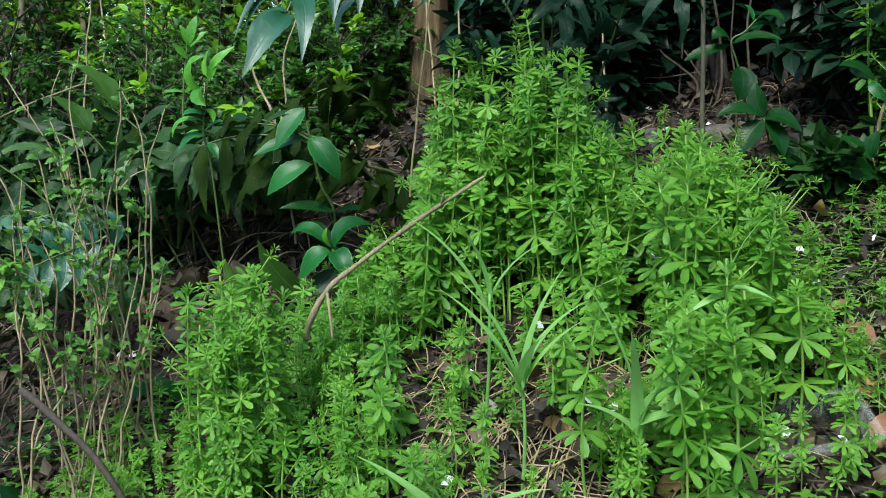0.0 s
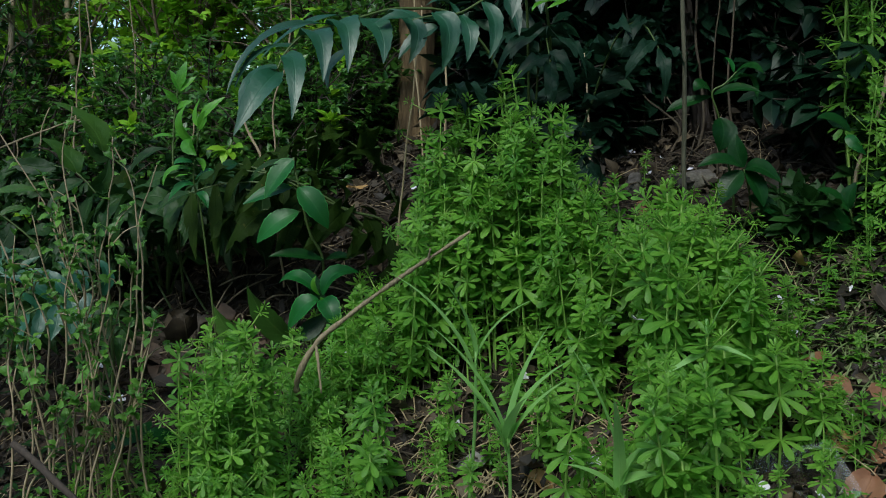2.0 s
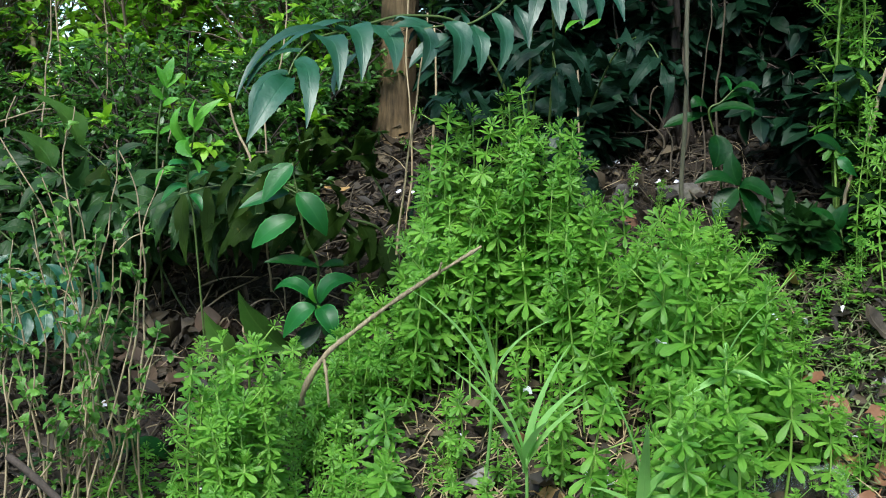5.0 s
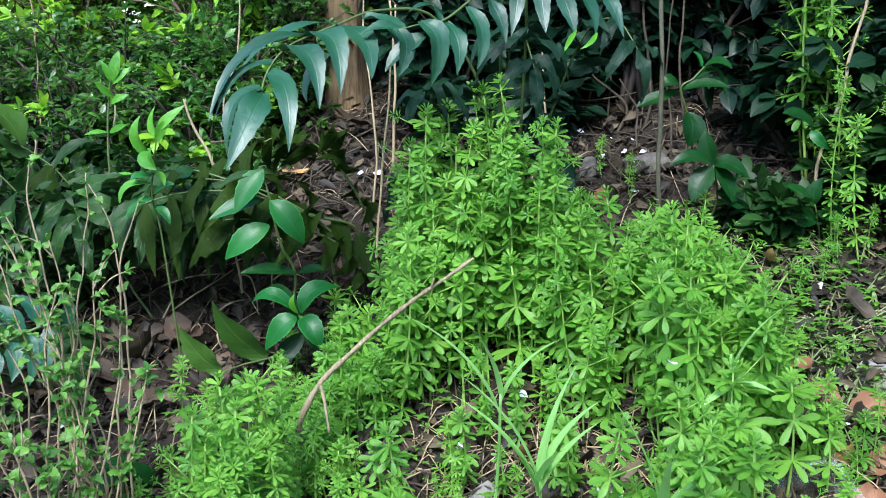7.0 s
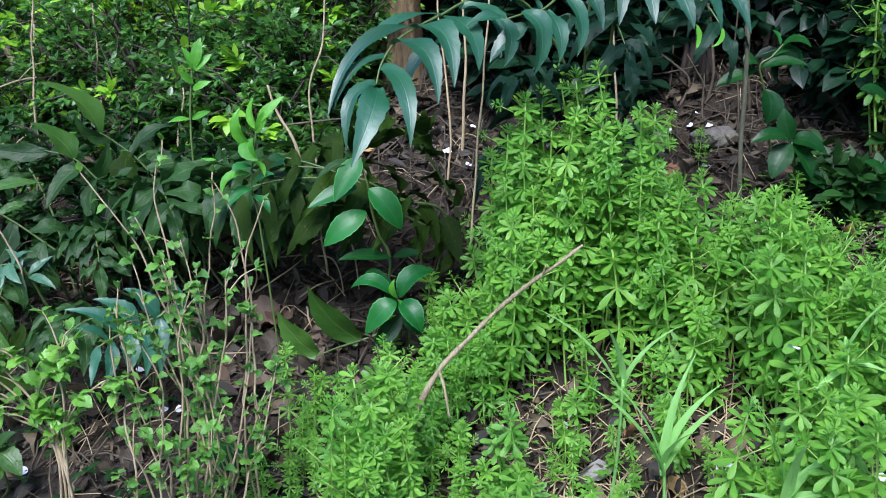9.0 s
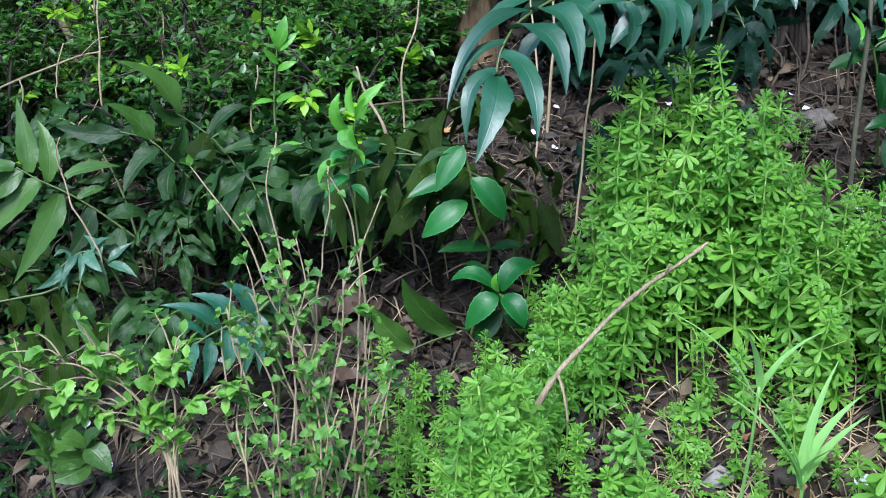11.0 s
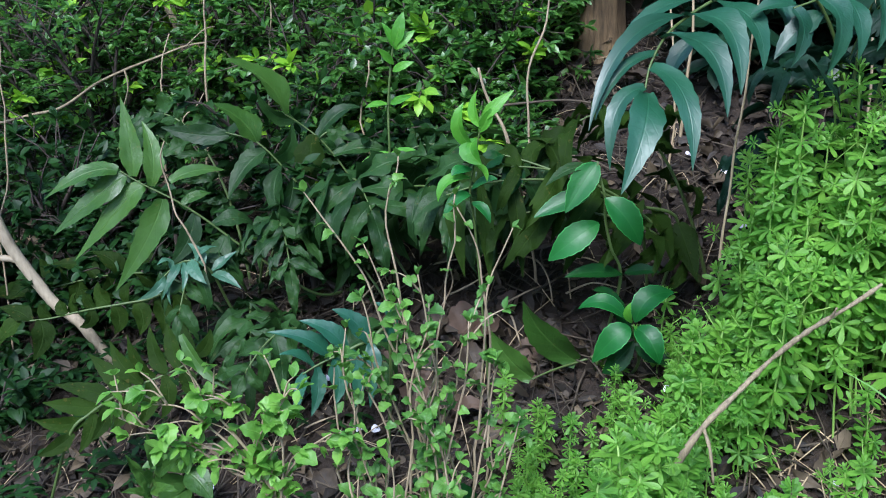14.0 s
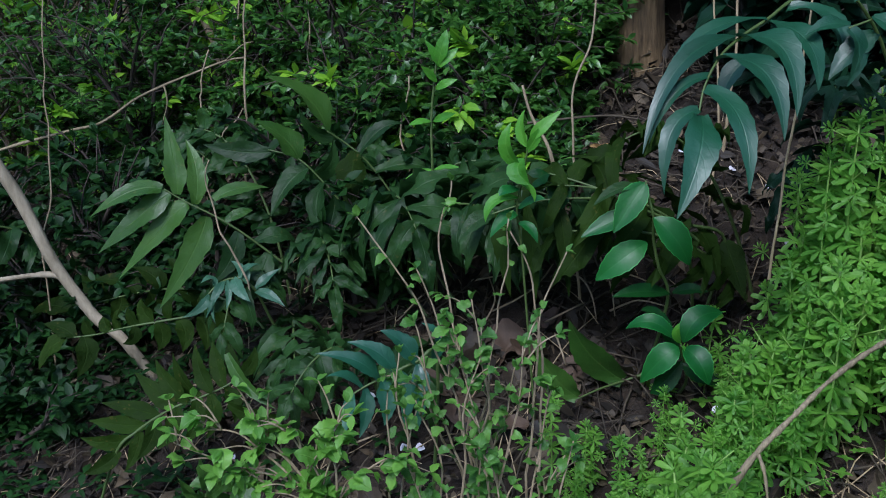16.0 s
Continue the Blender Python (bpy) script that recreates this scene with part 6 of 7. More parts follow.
twiggy_shrub("twiggy_shrub", "tall wiry shrub of pinkish-brown stems with few leaves", ROOT4,
             [([ROOT4, (-0.326, 1.12, 0.257), (-0.36, 1.12, 0.398), (-0.392, 1.12, 0.492), (-0.415, 1.12, 0.542), (-0.443, 1.12, 0.591)], 0.3), ([ROOT4, (-0.32, 1.12, 0.257), (-0.349, 1.12, 0.392), (-0.372, 1.12, 0.469), (-0.395, 1.12, 0.541)], 0.6),
              ([ROOT4, (-0.312, 1.12, 0.256), (-0.33, 1.12, 0.385), (-0.336, 1.12, 0.479)], 0.8), ([ROOT4, (-0.298, 1.12, 0.256), (-0.285, 1.12, 0.419), (-0.276, 1.12, 0.499), (-0.257, 1.12, 0.553)], 0.1),
              ([ROOT4, (-0.287, 1.12, 0.256), (-0.279, 1.12, 0.431), (-0.284, 1.12, 0.511), (-0.304, 1.12, 0.573)], 0.15), ([ROOT4, (-0.337, 1.12, 0.257), (-0.377, 1.12, 0.375), (-0.396, 1.12, 0.423), (-0.423, 1.12, 0.424)], 0.9),
              ([ROOT4, (-0.30, 1.11, 0.24), (-0.285, 1.10, 0.31), (-0.262, 1.09, 0.36)], 1.0), ([ROOT4, (-0.33, 1.11, 0.24), (-0.345, 1.09, 0.32), (-0.34, 1.08, 0.38)], 1.1)], 53, 6, 0.0135)
ROOT5 = on_ground(-0.35, 1.075)
twiggy_shrub("twiggy_shrub", "upright wiry shrub thick with small fresh green leaves", ROOT5,
             [([ROOT5, (-0.36, 1.08, 0.364), (-0.34, 1.08, 0.471)], 1.0), ([ROOT5, (-0.406, 1.08, 0.362), (-0.41, 1.08, 0.475)], 0.3), ([ROOT5, (-0.316, 1.08, 0.366), (-0.296, 1.08, 0.479)], 0.7),
              ([ROOT5, (-0.38, 1.08, 0.331), (-0.392, 1.08, 0.426)], 0.5), ([ROOT5, (-0.297, 1.08, 0.316), (-0.271, 1.08, 0.44)], 0.7), ([ROOT5, (-0.335, 1.08, 0.34), (-0.365, 1.08, 0.502)], 0.8),
              ([ROOT5, (-0.281, 1.08, 0.278), (-0.255, 1.08, 0.38)], 0.8), ([ROOT5, (-0.426, 1.08, 0.329), (-0.42, 1.08, 0.437)], 0.3), ([ROOT5, (-0.323, 1.07, 0.289), (-0.341, 1.06, 0.39)], 1.2)], 59, 7, 0.0135)


# ---- cleavers: whorled weeds ----
def cleavers_variant(seed, height, leaf=0.0238):
    rng = random.Random(seed)
    ob = thing("cleavers_plant", (0, 0, 0), "bright green cleavers with whorled narrow leaves", "weed", "stand of cleavers")
    lean = Vector((rng.uniform(-0.08, 0.08), rng.uniform(-0.10, 0.04), 1))
    bow = Vector((rng.uniform(-0.05, 0.05), rng.uniform(-0.05, 0.03), 0))
    pts = [height * (i / 10) * lean + height * bow * math.sin(math.pi * i / 10) for i in range(11)]
    stem = Shape()
    stem.tube(pts, 0.0015, 0.0010, 5)
    leaves = Shape()

    def whorl(p, way, size, count, rise):
        way = (way + Vector((rng.uniform(-0.4, 0.4), rng.uniform(-0.85, 0.1), 0))).normalized()
        x = way.orthogonal().normalized()
        y = way.cross(x)
        turn = rng.uniform(0, 6.28)
        for k in range(count):
            a = turn + 2 * math.pi * k / count + rng.uniform(-0.15, 0.15)
            out = math.cos(a) * x + math.sin(a) * y
            ln = size * rng.uniform(0.8, 1.12)
            leaves.blade(basis(p + 0.001 * out, out + (rise + rng.uniform(-0.2, 0.2)) * way, way), ln, ln * rng.uniform(0.27, 0.36), "cleaver", 5, rng.uniform(0.0, 0.6), 0.22)

    h = rng.uniform(0.03, 0.05)
    while h < height * 0.97:
        q = h / height
        i = min(9, int(q * 10))
        p, way = pts[i].lerp(pts[i + 1], q * 10 - i), (pts[i + 1] - pts[i]).normalized()
        size = leaf * (0.55 + 0.65 * math.sin(math.pi * min(1, 0.15 + 0.75 * q)))
        if q > 0.28 or rng.random() < 0.3:
            whorl(p, way, size, rng.choice((7, 7, 8, 8)), -0.04 + 0.9 * max(0, q - 0.65))
        if q > 0.22 and rng.random() < 0.5:
            a = rng.uniform(0, 6.28)
            side = Vector((math.cos(a), math.sin(a), rng.uniform(0.5, 1.2))).normalized()
            end = p + side * rng.uniform(0.018, 0.045)
            stem.tube([p, p.lerp(end, 0.5), end], 0.0009, 0.0006, 4)
            whorl(end, side, size * 0.6, 6, 0.45)
            whorl(end + 0.008 * side, side, size * 0.34, 6, 0.9)
        h += leaf * rng.uniform(1.15, 1.85) * (1.15 - 0.45 * q)
    p, way = pts[-1], (pts[-1] - pts[-2]).normalized()
    for k, (up, size, rise) in enumerate(((-0.008, 0.019, 0.35), (0.002, 0.013, 0.8), (0.008, 0.008, 1.4))):
        whorl(p + up * way, way, size, 7, rise)
    part("stem", stem, CLEAVERS_STEM, ob)
    part("foliage", leaves, CLEAVERS, ob)["kind"] = "stuff"
    return ob


CLEAVER_HEIGHTS = (0.12, 0.14, 0.17, 0.20, 0.22, 0.25, 0.28, 0.31, 0.34, 0.37, 0.40)
cleaver_kinds = []
fine_kinds = [(tall, cleavers_variant(300 + n, tall, 0.0148)) for n, tall in enumerate((0.12, 0.15, 0.18, 0.21, 0.24, 0.27, 0.30, 0.42, 0.46))]
for n, tall in enumerate(CLEAVER_HEIGHTS):
    for rep in range(2):
        cleaver_kinds.append((tall, cleavers_variant(100 + 7 * n + rep, tall, 0.0185)))
broad_kinds = [(tall, cleavers_variant(400 + n, tall, 0.0218)) for n, tall in enumerate((0.12, 0.15, 0.18, 0.20, 0.22, 0.24, 0.27, 0.30))]


def plant_cleaver(x, y, height, rng, kinds):
    near = sorted(kinds, key=lambda k: abs(k[0] - height))[:4]
    tall, ob = rng.choice(near)
    k = height / tall
    m = Matrix.Translation(on_ground(x, y, -0.004)) @ Matrix.Rotation(rng.uniform(-0.8, 0.8), 4, "Z") @ Matrix.Rotation(rng.uniform(-0.09, 0.09), 4, "X") @ Matrix.Diagonal((k, k, k, 1))
    c = copy_thing(ob, m)
    c.matrix_basis = m
    return c


def stand_height(x, y):
    """How tall the cleavers grow across the main stand."""
    if x > 0.28:
        return float(np.interp(x, (0.28, 0.36, 0.42, 0.48), (0.275, 0.24, 0.18, 0.11))) * (1 - 1.6 * max(0.0, y - 1.12))
    top = np.interp(x, (-0.10, -0.02, 0.04, 0.107, 0.177, 0.21, 0.25, 0.28), (0.125, 0.24, 0.295, 0.322, 0.315, 0.285, 0.25, 0.235))
    return float(top) * float(np.interp(y, (0.88, 1.02, 1.12, 1.22, 1.32, 1.45), (0.5, 0.55, 0.64, 0.84, 1.0, 0.9)))


rng_stand = random.Random(77)
STANDS = (  # x range, y range, how many, tallest, least share of that height
    ((0.005, 0.42), (1.12, 1.38), 185, None, 0.62),
    ((0.0, 0.24), (0.91, 1.06), 20, 0.10, 0.5),
    ((0.30, 0.47), (1.02, 1.24), 44, None, 0.7),
    ((0.20, 0.36), (0.88, 1.00), 17, 0.20, 0.6),
    ((0.02, 0.20), (1.05, 1.18), 18, 0.11, 0.4),
    ((-0.20, -0.115), (0.97, 1.06), 26, 0.27, 0.55),
    ((-0.11, 0.02), (0.98, 1.16), 24, 0.135, 0.6),
    ((-0.26, -0.03), (1.12, 1.28), 46, 0.125, 0.45),
    ((-0.08, 0.03), (1.18, 1.36), 26, 0.13, 0.5),
    ((-0.06, 0.10), (0.84, 0.92), 5, 0.13, 0.6),
    ((0.46, 0.60), (1.02, 1.12), 8, 0.075, 0.5),
    ((0.50, 0.62), (1.30, 1.45), 7, 0.09, 0.5),
    ((0.625, 0.665), (1.47, 1.52), 7, 0.46, 0.6),
    ((0.62, 0.80), (1.25, 1.42), 9, 0.24, 0.6),
    ((0.36, 0.44), (1.50, 1.66), 4, 0.07, 0.6),
    ((-0.42, -0.28), (1.02, 1.10), 7, 0.11, 0.5),
)
for (x0, x1), (y0, y1), count, tallest, least in STANDS:
    for k in range(count):
        x, y = rng_stand.uniform(x0, x1), rng_stand.uniform(y0, y1)
        if y > 1.22 and 0.24 + 0.9 * (1.38 - y) < x < 0.48 and tallest is None or y < 1.0 and abs(x - 0.43) < 0.05 or y < 1.04 and (abs(x - 0.143) < 0.04 or abs(x - 0.249) < 0.03):
            continue
        if tallest is None and x < 0.21 and y < 1.205:
            continue
        if -0.145 < x < -0.055 and 1.0 < y < 1.125 and rng_stand.random() < 0.4:
            continue
        plant_cleaver(x, y, (tallest or stand_height(x, y)) * rng_stand.uniform(least, 1.05), rng_stand, fine_kinds if (x < rng_stand.uniform(-0.08, 0.05) or x > 0.58 or y > 1.45) else broad_kinds if x > rng_stand.uniform(0.22, 0.36) or (y > 1.22 and x > 0.08 and rng_stand.random() < 0.75) else cleaver_kinds)
for (x0, x1), (y0, y1), count, tallest in (((-0.10, 0.20), (0.88, 1.10), 20, 0.09), ((0.20, 0.48), (0.88, 1.06), 22, 0.12), ((-0.20, 0.0), (1.16, 1.34), 14, 0.08), ((0.46, 0.75), (0.98, 1.4), 16, 0.07), ((-0.36, -0.12), (0.97, 1.16), 34, 0.10)):
    for k in range(count):
        x, y = rng_stand.uniform(x0, x1), rng_stand.uniform(y0, y1)
        if y < 1.03 and abs(x - 0.447) < 0.05:
            continue
        c = plant_cleaver(x, y, tallest * rng_stand.uniform(0.5, 1.05), rng_stand, rng_stand.choice((fine_kinds, cleaver_kinds)))
        c.name = "cleavers_seedling"
        tagged(c, "small bright green cleavers seedling in the litter", "weed", "cleavers seedlings")
for x, y, height in ((0.452, 0.955, 0.10), (0.405, 0.95, 0.09), (0.43, 0.935, 0.11), (0.526, 1.05, 0.09), (0.545, 1.04, 0.07), (0.505, 1.04, 0.08), (0.172, 1.27, 0.36), (0.10, 1.28, 0.325), (0.232, 1.27, 0.305), (-0.062, 1.30, 0.085), (-0.045, 1.27, 0.075), (-0.13, 1.25, 0.07), (-0.165, 1.23, 0.085), (-0.075, 1.24, 0.07)):
    plant_cleaver(x, y, height, rng_stand, broad_kinds if height < 0.3 else cleaver_kinds)
for tall, ob in cleaver_kinds + fine_kinds + broad_kinds:
    for o in (*ob.children_recursive, ob):
        bpy.data.objects.remove(o)


# ---- grass tufts ----
def grass_tuft(base, node, blades, seed, label="pale green broad-bladed grass tuft"):
    """A culm from the ground to a node, and blades from there to their tips: (tip, width)."""
    rng = random.Random(seed)
    base, node = Vector(base), Vector(node)
    ob = thing("grass_tuft", base, label, "grass")
    culm = Shape()
    culm.tube(smooth([Vector((0, 0, -0.003)), 0.5 * (node - base) + Vector((0.003, 0, 0)), node - base], 4), 0.0022, 0.0016, 5)
    part("culm", culm, GRASS, ob)
    for tip, width in blades:
        start = (node - base) * rng.uniform(0.75, 1.0)
        way = Vector(tip) - base - start
        bend = rng.uniform(0.5, 1.1)
        s = Shape()
        flat = Vector((way.x, way.y, 0)).normalized() if Vector((way.x, way.y, 0)).length > 0.01 else Vector((1, 0, 0))
        s.blade(basis(start, way + 0.5 * bend * way.length * UP, Vector((-0.8 * flat.x, -0.8 * flat.y - 0.5, 0.5))), way.length * (1 + 0.12 * bend), 1.3 * width, "blade", 10, bend, 0.3, rng.uniform(-0.08, 0.08), 0.0, 0.0, 2)
        part("blade", s, GRASS, ob)


grass_tuft(on_ground(0.143, 0.99), (0.143, 0.98, 0.285), [((0.115, 0.97, 0.405), 0.010), ((0.14, 0.985, 0.392), 0.011), ((0.178, 0.965, 0.35), 0.012), ((0.118, 0.965, 0.352), 0.010), ((0.172, 0.975, 0.37), 0.011), ((0.097, 0.975, 0.385), 0.010), ((0.15, 0.95, 0.34), 0.012)], 61)
grass_tuft(on_ground(0.249, 0.93), (0.249, 0.92, 0.262), [((0.236, 0.915, 0.392), 0.011), ((0.266, 0.905, 0.345), 0.012), ((0.208, 0.90, 0.286), 0.011), ((0.285, 0.905, 0.322), 0.012), ((0.247, 0.90, 0.366), 0.011), ((0.29, 0.90, 0.272), 0.012)], 62)
grass_tuft(on_ground(0.09, 0.86), (0.09, 0.855, 0.18), [((0.02, 0.83, 0.25), 0.014), ((0.06, 0.81, 0.27), 0.012), ((0.115, 0.80, 0.26), 0.013), ((0.145, 0.83, 0.235), 0.012), ((0.08, 0.79, 0.22), 0.014)], 63)
grass_tuft(on_ground(0.10, 1.04), (0.11, 1.02, 0.36), [((0.06, 1.01, 0.46), 0.008), ((0.10, 1.0, 0.44), 0.008), ((0.135, 1.01, 0.43), 0.008)], 64, "slender pale grass blades among the cleavers")
grass_tuft(on_ground(0.335, 1.0), (0.34, 0.995, 0.40), [((0.355, 0.98, 0.46), 0.007), ((0.375, 0.97, 0.36), 0.007), ((0.31, 0.97, 0.34), 0.007)], 65, "tall pale grass stalk among the cleavers")


# ---- shrubs behind ----
def shrub(name, label, place, stems, height, spread, leaf, ratio, kind, material, seed, twigs=9, per=7, rosette=5, start=0.25, new_growth=0.0, bark=None, droop=0.4, low=0.35):
    """A many-stemmed shrub: stems, twigs, and leaves along and at the ends of the twigs."""
    rng = random.Random(seed)
    ob = thing(name, place, label, "shrub")
    wood, fresh, green = Shape(), Shape(), Shape()
    for k in range(stems):
        a, out = rng.uniform(0, 6.28), rng.uniform(0.1, 1.0) * spread
        top = Vector((math.cos(a) * out, math.sin(a) * out, height * rng.uniform(0.7, 1.05)))
        mid = Vector((top.x * 0.35 + rng.uniform(-0.04, 0.04), top.y * 0.35 + rng.uniform(-0.04, 0.04), top.z * 0.55))
        line = smooth([Vector((rng.uniform(-0.03, 0.03), rng.uniform(-0.03, 0.03), 0)), mid, top], 6)
        wood.tube(line, 0.0065, 0.0018, 5, 0.1, rng)
        for j in range(twigs):
            q = start + (1 - start) * (j + rng.random()) / twigs
            i = min(len(line) - 2, int(q * (len(line) - 1)))
            p, way = line[i], (line[i + 1] - line[i]).normalized()
            side = (0.5 * way + Vector((rng.uniform(-1, 1), rng.uniform(-1, 1), rng.uniform(-low, 0.7)))).normalized()
            end = p + side * rng.uniform(0.07, 0.20) * (height / 0.7) ** 0.5
            bit = [p, p.lerp(end, 0.5) + Vector((0, 0, 0.01)), end]
            wood.tube(bit, 0.0018, 0.0008, 4)
            bright = new_growth and rng.random() < new_growth * (0.2 + q)
            for n in range(per + rosette):
                tipped = n >= per
                s = 1.0 if tipped else rng.uniform(0.25, 1.0)
                b = p.lerp(end, s)
                way2 = side * (0.9 if tipped else 0.4) + Vector((rng.uniform(-1, 1), rng.uniform(-1, 1), rng.uniform(-droop - 0.2, 0.8 - droop)))
                size = leaf * rng.uniform(0.6, 1.15) * (1.75 if bright else 1.0)
                (fresh if bright else green).blade(basis(b, way2, UP + Vector((rng.uniform(-0.7, 0.7), rng.uniform(-0.9, 0.5), 0))), size, size * ratio * rng.uniform(0.85, 1.15), kind, 3, rng.uniform(0.0, 0.8), 0.22, rng.uniform(-0.08, 0.08))
    part("wood", wood, bark or DARK_WOOD, ob)
    part("foliage", green, material, ob)["kind"] = "stuff"
    if fresh.v:
        part("new_growth", fresh, AZALEA_NEW, ob, "yellow-green young leaves")["kind"] = "stuff"
    return ob


AZALEAS = [  # x, y, height, turn, share of new growth
    (-0.30, 2.30, 0.52, 0.0, 0.4), (-0.62, 2.38, 0.62, 1.1, 1.25), (-0.95, 2.42, 0.66, 2.0, 0.6), (-1.30, 2.35, 0.66, 2.9, 0.15), (-1.62, 2.40, 0.75, 3.9, 0.1),
    (-0.45, 2.75, 0.70, 4.4, 1.25), (-0.85, 2.85, 0.70, 5.0, 1.1), (-1.25, 2.85, 0.75, 0.5, 0.15), (-0.12, 2.70, 0.66, 1.7, 0.5), (-1.75, 2.9, 0.8, 2.2, 0.05),
]
for n, (x, y, h, turn, fresh_share) in enumerate(AZALEAS):
    ob = shrub("azalea_shrub", "small-leaved azalea shrub with yellow-green new leaves" if fresh_share > 0.2 else "dense dark small-leaved azalea shrub", on_ground(x, y, -0.01), 26, h, 0.27, 0.0195, 0.44, "oval", AZALEA, 200 + n, 16, 7, 7, 0.20, fresh_share, SHRUB_WOOD, 0.3, 0.35)
for n, (x, y, h, sp) in enumerate(((-0.10, 2.12, 0.30, 0.16), (-0.52, 2.02, 0.26, 0.15), (-0.82, 2.12, 0.26, 0.15), (-1.10, 2.16, 0.34, 0.16), (-0.27, 1.98, 0.22, 0.12), (-0.68, 2.12, 0.3, 0.16), (-1.35, 2.05, 0.36, 0.2), (-0.95, 2.1, 0.34, 0.16), (-0.36, 1.93, 0.22, 0.12), (-0.50, 1.90, 0.22, 0.12), (-0.20, 2.10, 0.30, 0.12), (-0.31, 1.84, 0.20, 0.10), (-0.22, 1.88, 0.22, 0.10), (-0.15, 1.98, 0.26, 0.09), (-0.26, 1.74, 0.12, 0.07))):
    shrub("low_shrub", "low glossy small-leaved evergreen undergrowth", on_ground(x, y, -0.01), 15, h, sp, 0.021, 0.45, "oval", AZALEA, 230 + n, 14, 8, 8, 0.06, 0.06, DARK_WOOD, 0.3, 0.6)
EVERGREENS = [  # x, y, height, spread: the dark bushes
    (0.20, 1.98, 0.55, 0.22), (0.42, 1.95, 0.62, 0.24), (0.66, 1.88, 0.62, 0.26), (0.92, 1.78, 0.70, 0.26), (0.34, 2.35, 0.9, 0.35), (0.80, 2.30, 0.95, 0.35), (1.20, 2.1, 0.95, 0.35), (0.08, 2.34, 0.7, 0.22), (1.15, 1.55, 0.6, 0.25), (0.60, 2.7, 1.1, 0.4), (1.1, 2.7, 1.1, 0.4),
]
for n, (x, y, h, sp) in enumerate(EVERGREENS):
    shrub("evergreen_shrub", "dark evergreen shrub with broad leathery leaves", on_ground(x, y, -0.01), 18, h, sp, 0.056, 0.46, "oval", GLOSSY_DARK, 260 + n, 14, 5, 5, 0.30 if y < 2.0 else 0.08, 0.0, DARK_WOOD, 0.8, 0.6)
# Two shrubs added with their leaves above view, to shade the right bank.
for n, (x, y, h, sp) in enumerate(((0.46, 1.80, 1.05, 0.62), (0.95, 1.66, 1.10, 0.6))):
    shrub("evergreen_shrub", "added tall evergreen shrub whose unseen crown shades the bank", on_ground(x, y, -0.01), 20, h, sp, 0.085, 0.5, "oval", GLOSSY_DARK, 274 + n, 18, 6, 6, 0.66, 0.0, DARK_WOOD, 0.6, 0.3)
# The bushes at x 0.36, 0.48 and 0.28 are added to darken bare litter.
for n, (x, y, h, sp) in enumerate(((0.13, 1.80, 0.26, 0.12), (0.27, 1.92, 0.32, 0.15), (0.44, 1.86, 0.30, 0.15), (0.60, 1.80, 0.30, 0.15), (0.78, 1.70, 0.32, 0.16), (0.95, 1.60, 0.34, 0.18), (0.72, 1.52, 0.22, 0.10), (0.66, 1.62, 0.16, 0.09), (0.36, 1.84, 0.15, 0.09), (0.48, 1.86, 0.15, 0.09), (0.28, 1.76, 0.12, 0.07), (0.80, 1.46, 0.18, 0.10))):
    shrub("evergreen_shrub", "low dark evergreen bush over shaded litter, some added to darken it", on_ground(x, y, -0.01), 9, h, sp, 0.052, 0.52, "oval", GLOSSY_DARK, 280 + n, 8, 4, 4, 0.25, 0.0, DARK_WOOD, 0.7, 0.4)
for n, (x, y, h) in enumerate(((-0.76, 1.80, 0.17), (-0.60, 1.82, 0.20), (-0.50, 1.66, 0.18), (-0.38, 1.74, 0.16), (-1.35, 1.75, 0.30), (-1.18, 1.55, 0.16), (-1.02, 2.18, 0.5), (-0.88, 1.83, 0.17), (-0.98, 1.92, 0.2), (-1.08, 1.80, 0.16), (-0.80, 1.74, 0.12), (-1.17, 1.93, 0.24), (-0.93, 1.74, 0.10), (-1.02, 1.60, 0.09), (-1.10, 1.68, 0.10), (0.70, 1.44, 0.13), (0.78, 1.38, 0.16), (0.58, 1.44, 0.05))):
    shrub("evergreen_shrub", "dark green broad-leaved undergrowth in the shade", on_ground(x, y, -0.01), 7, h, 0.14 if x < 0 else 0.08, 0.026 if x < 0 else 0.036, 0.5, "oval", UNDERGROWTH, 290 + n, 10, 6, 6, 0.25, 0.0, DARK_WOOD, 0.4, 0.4)


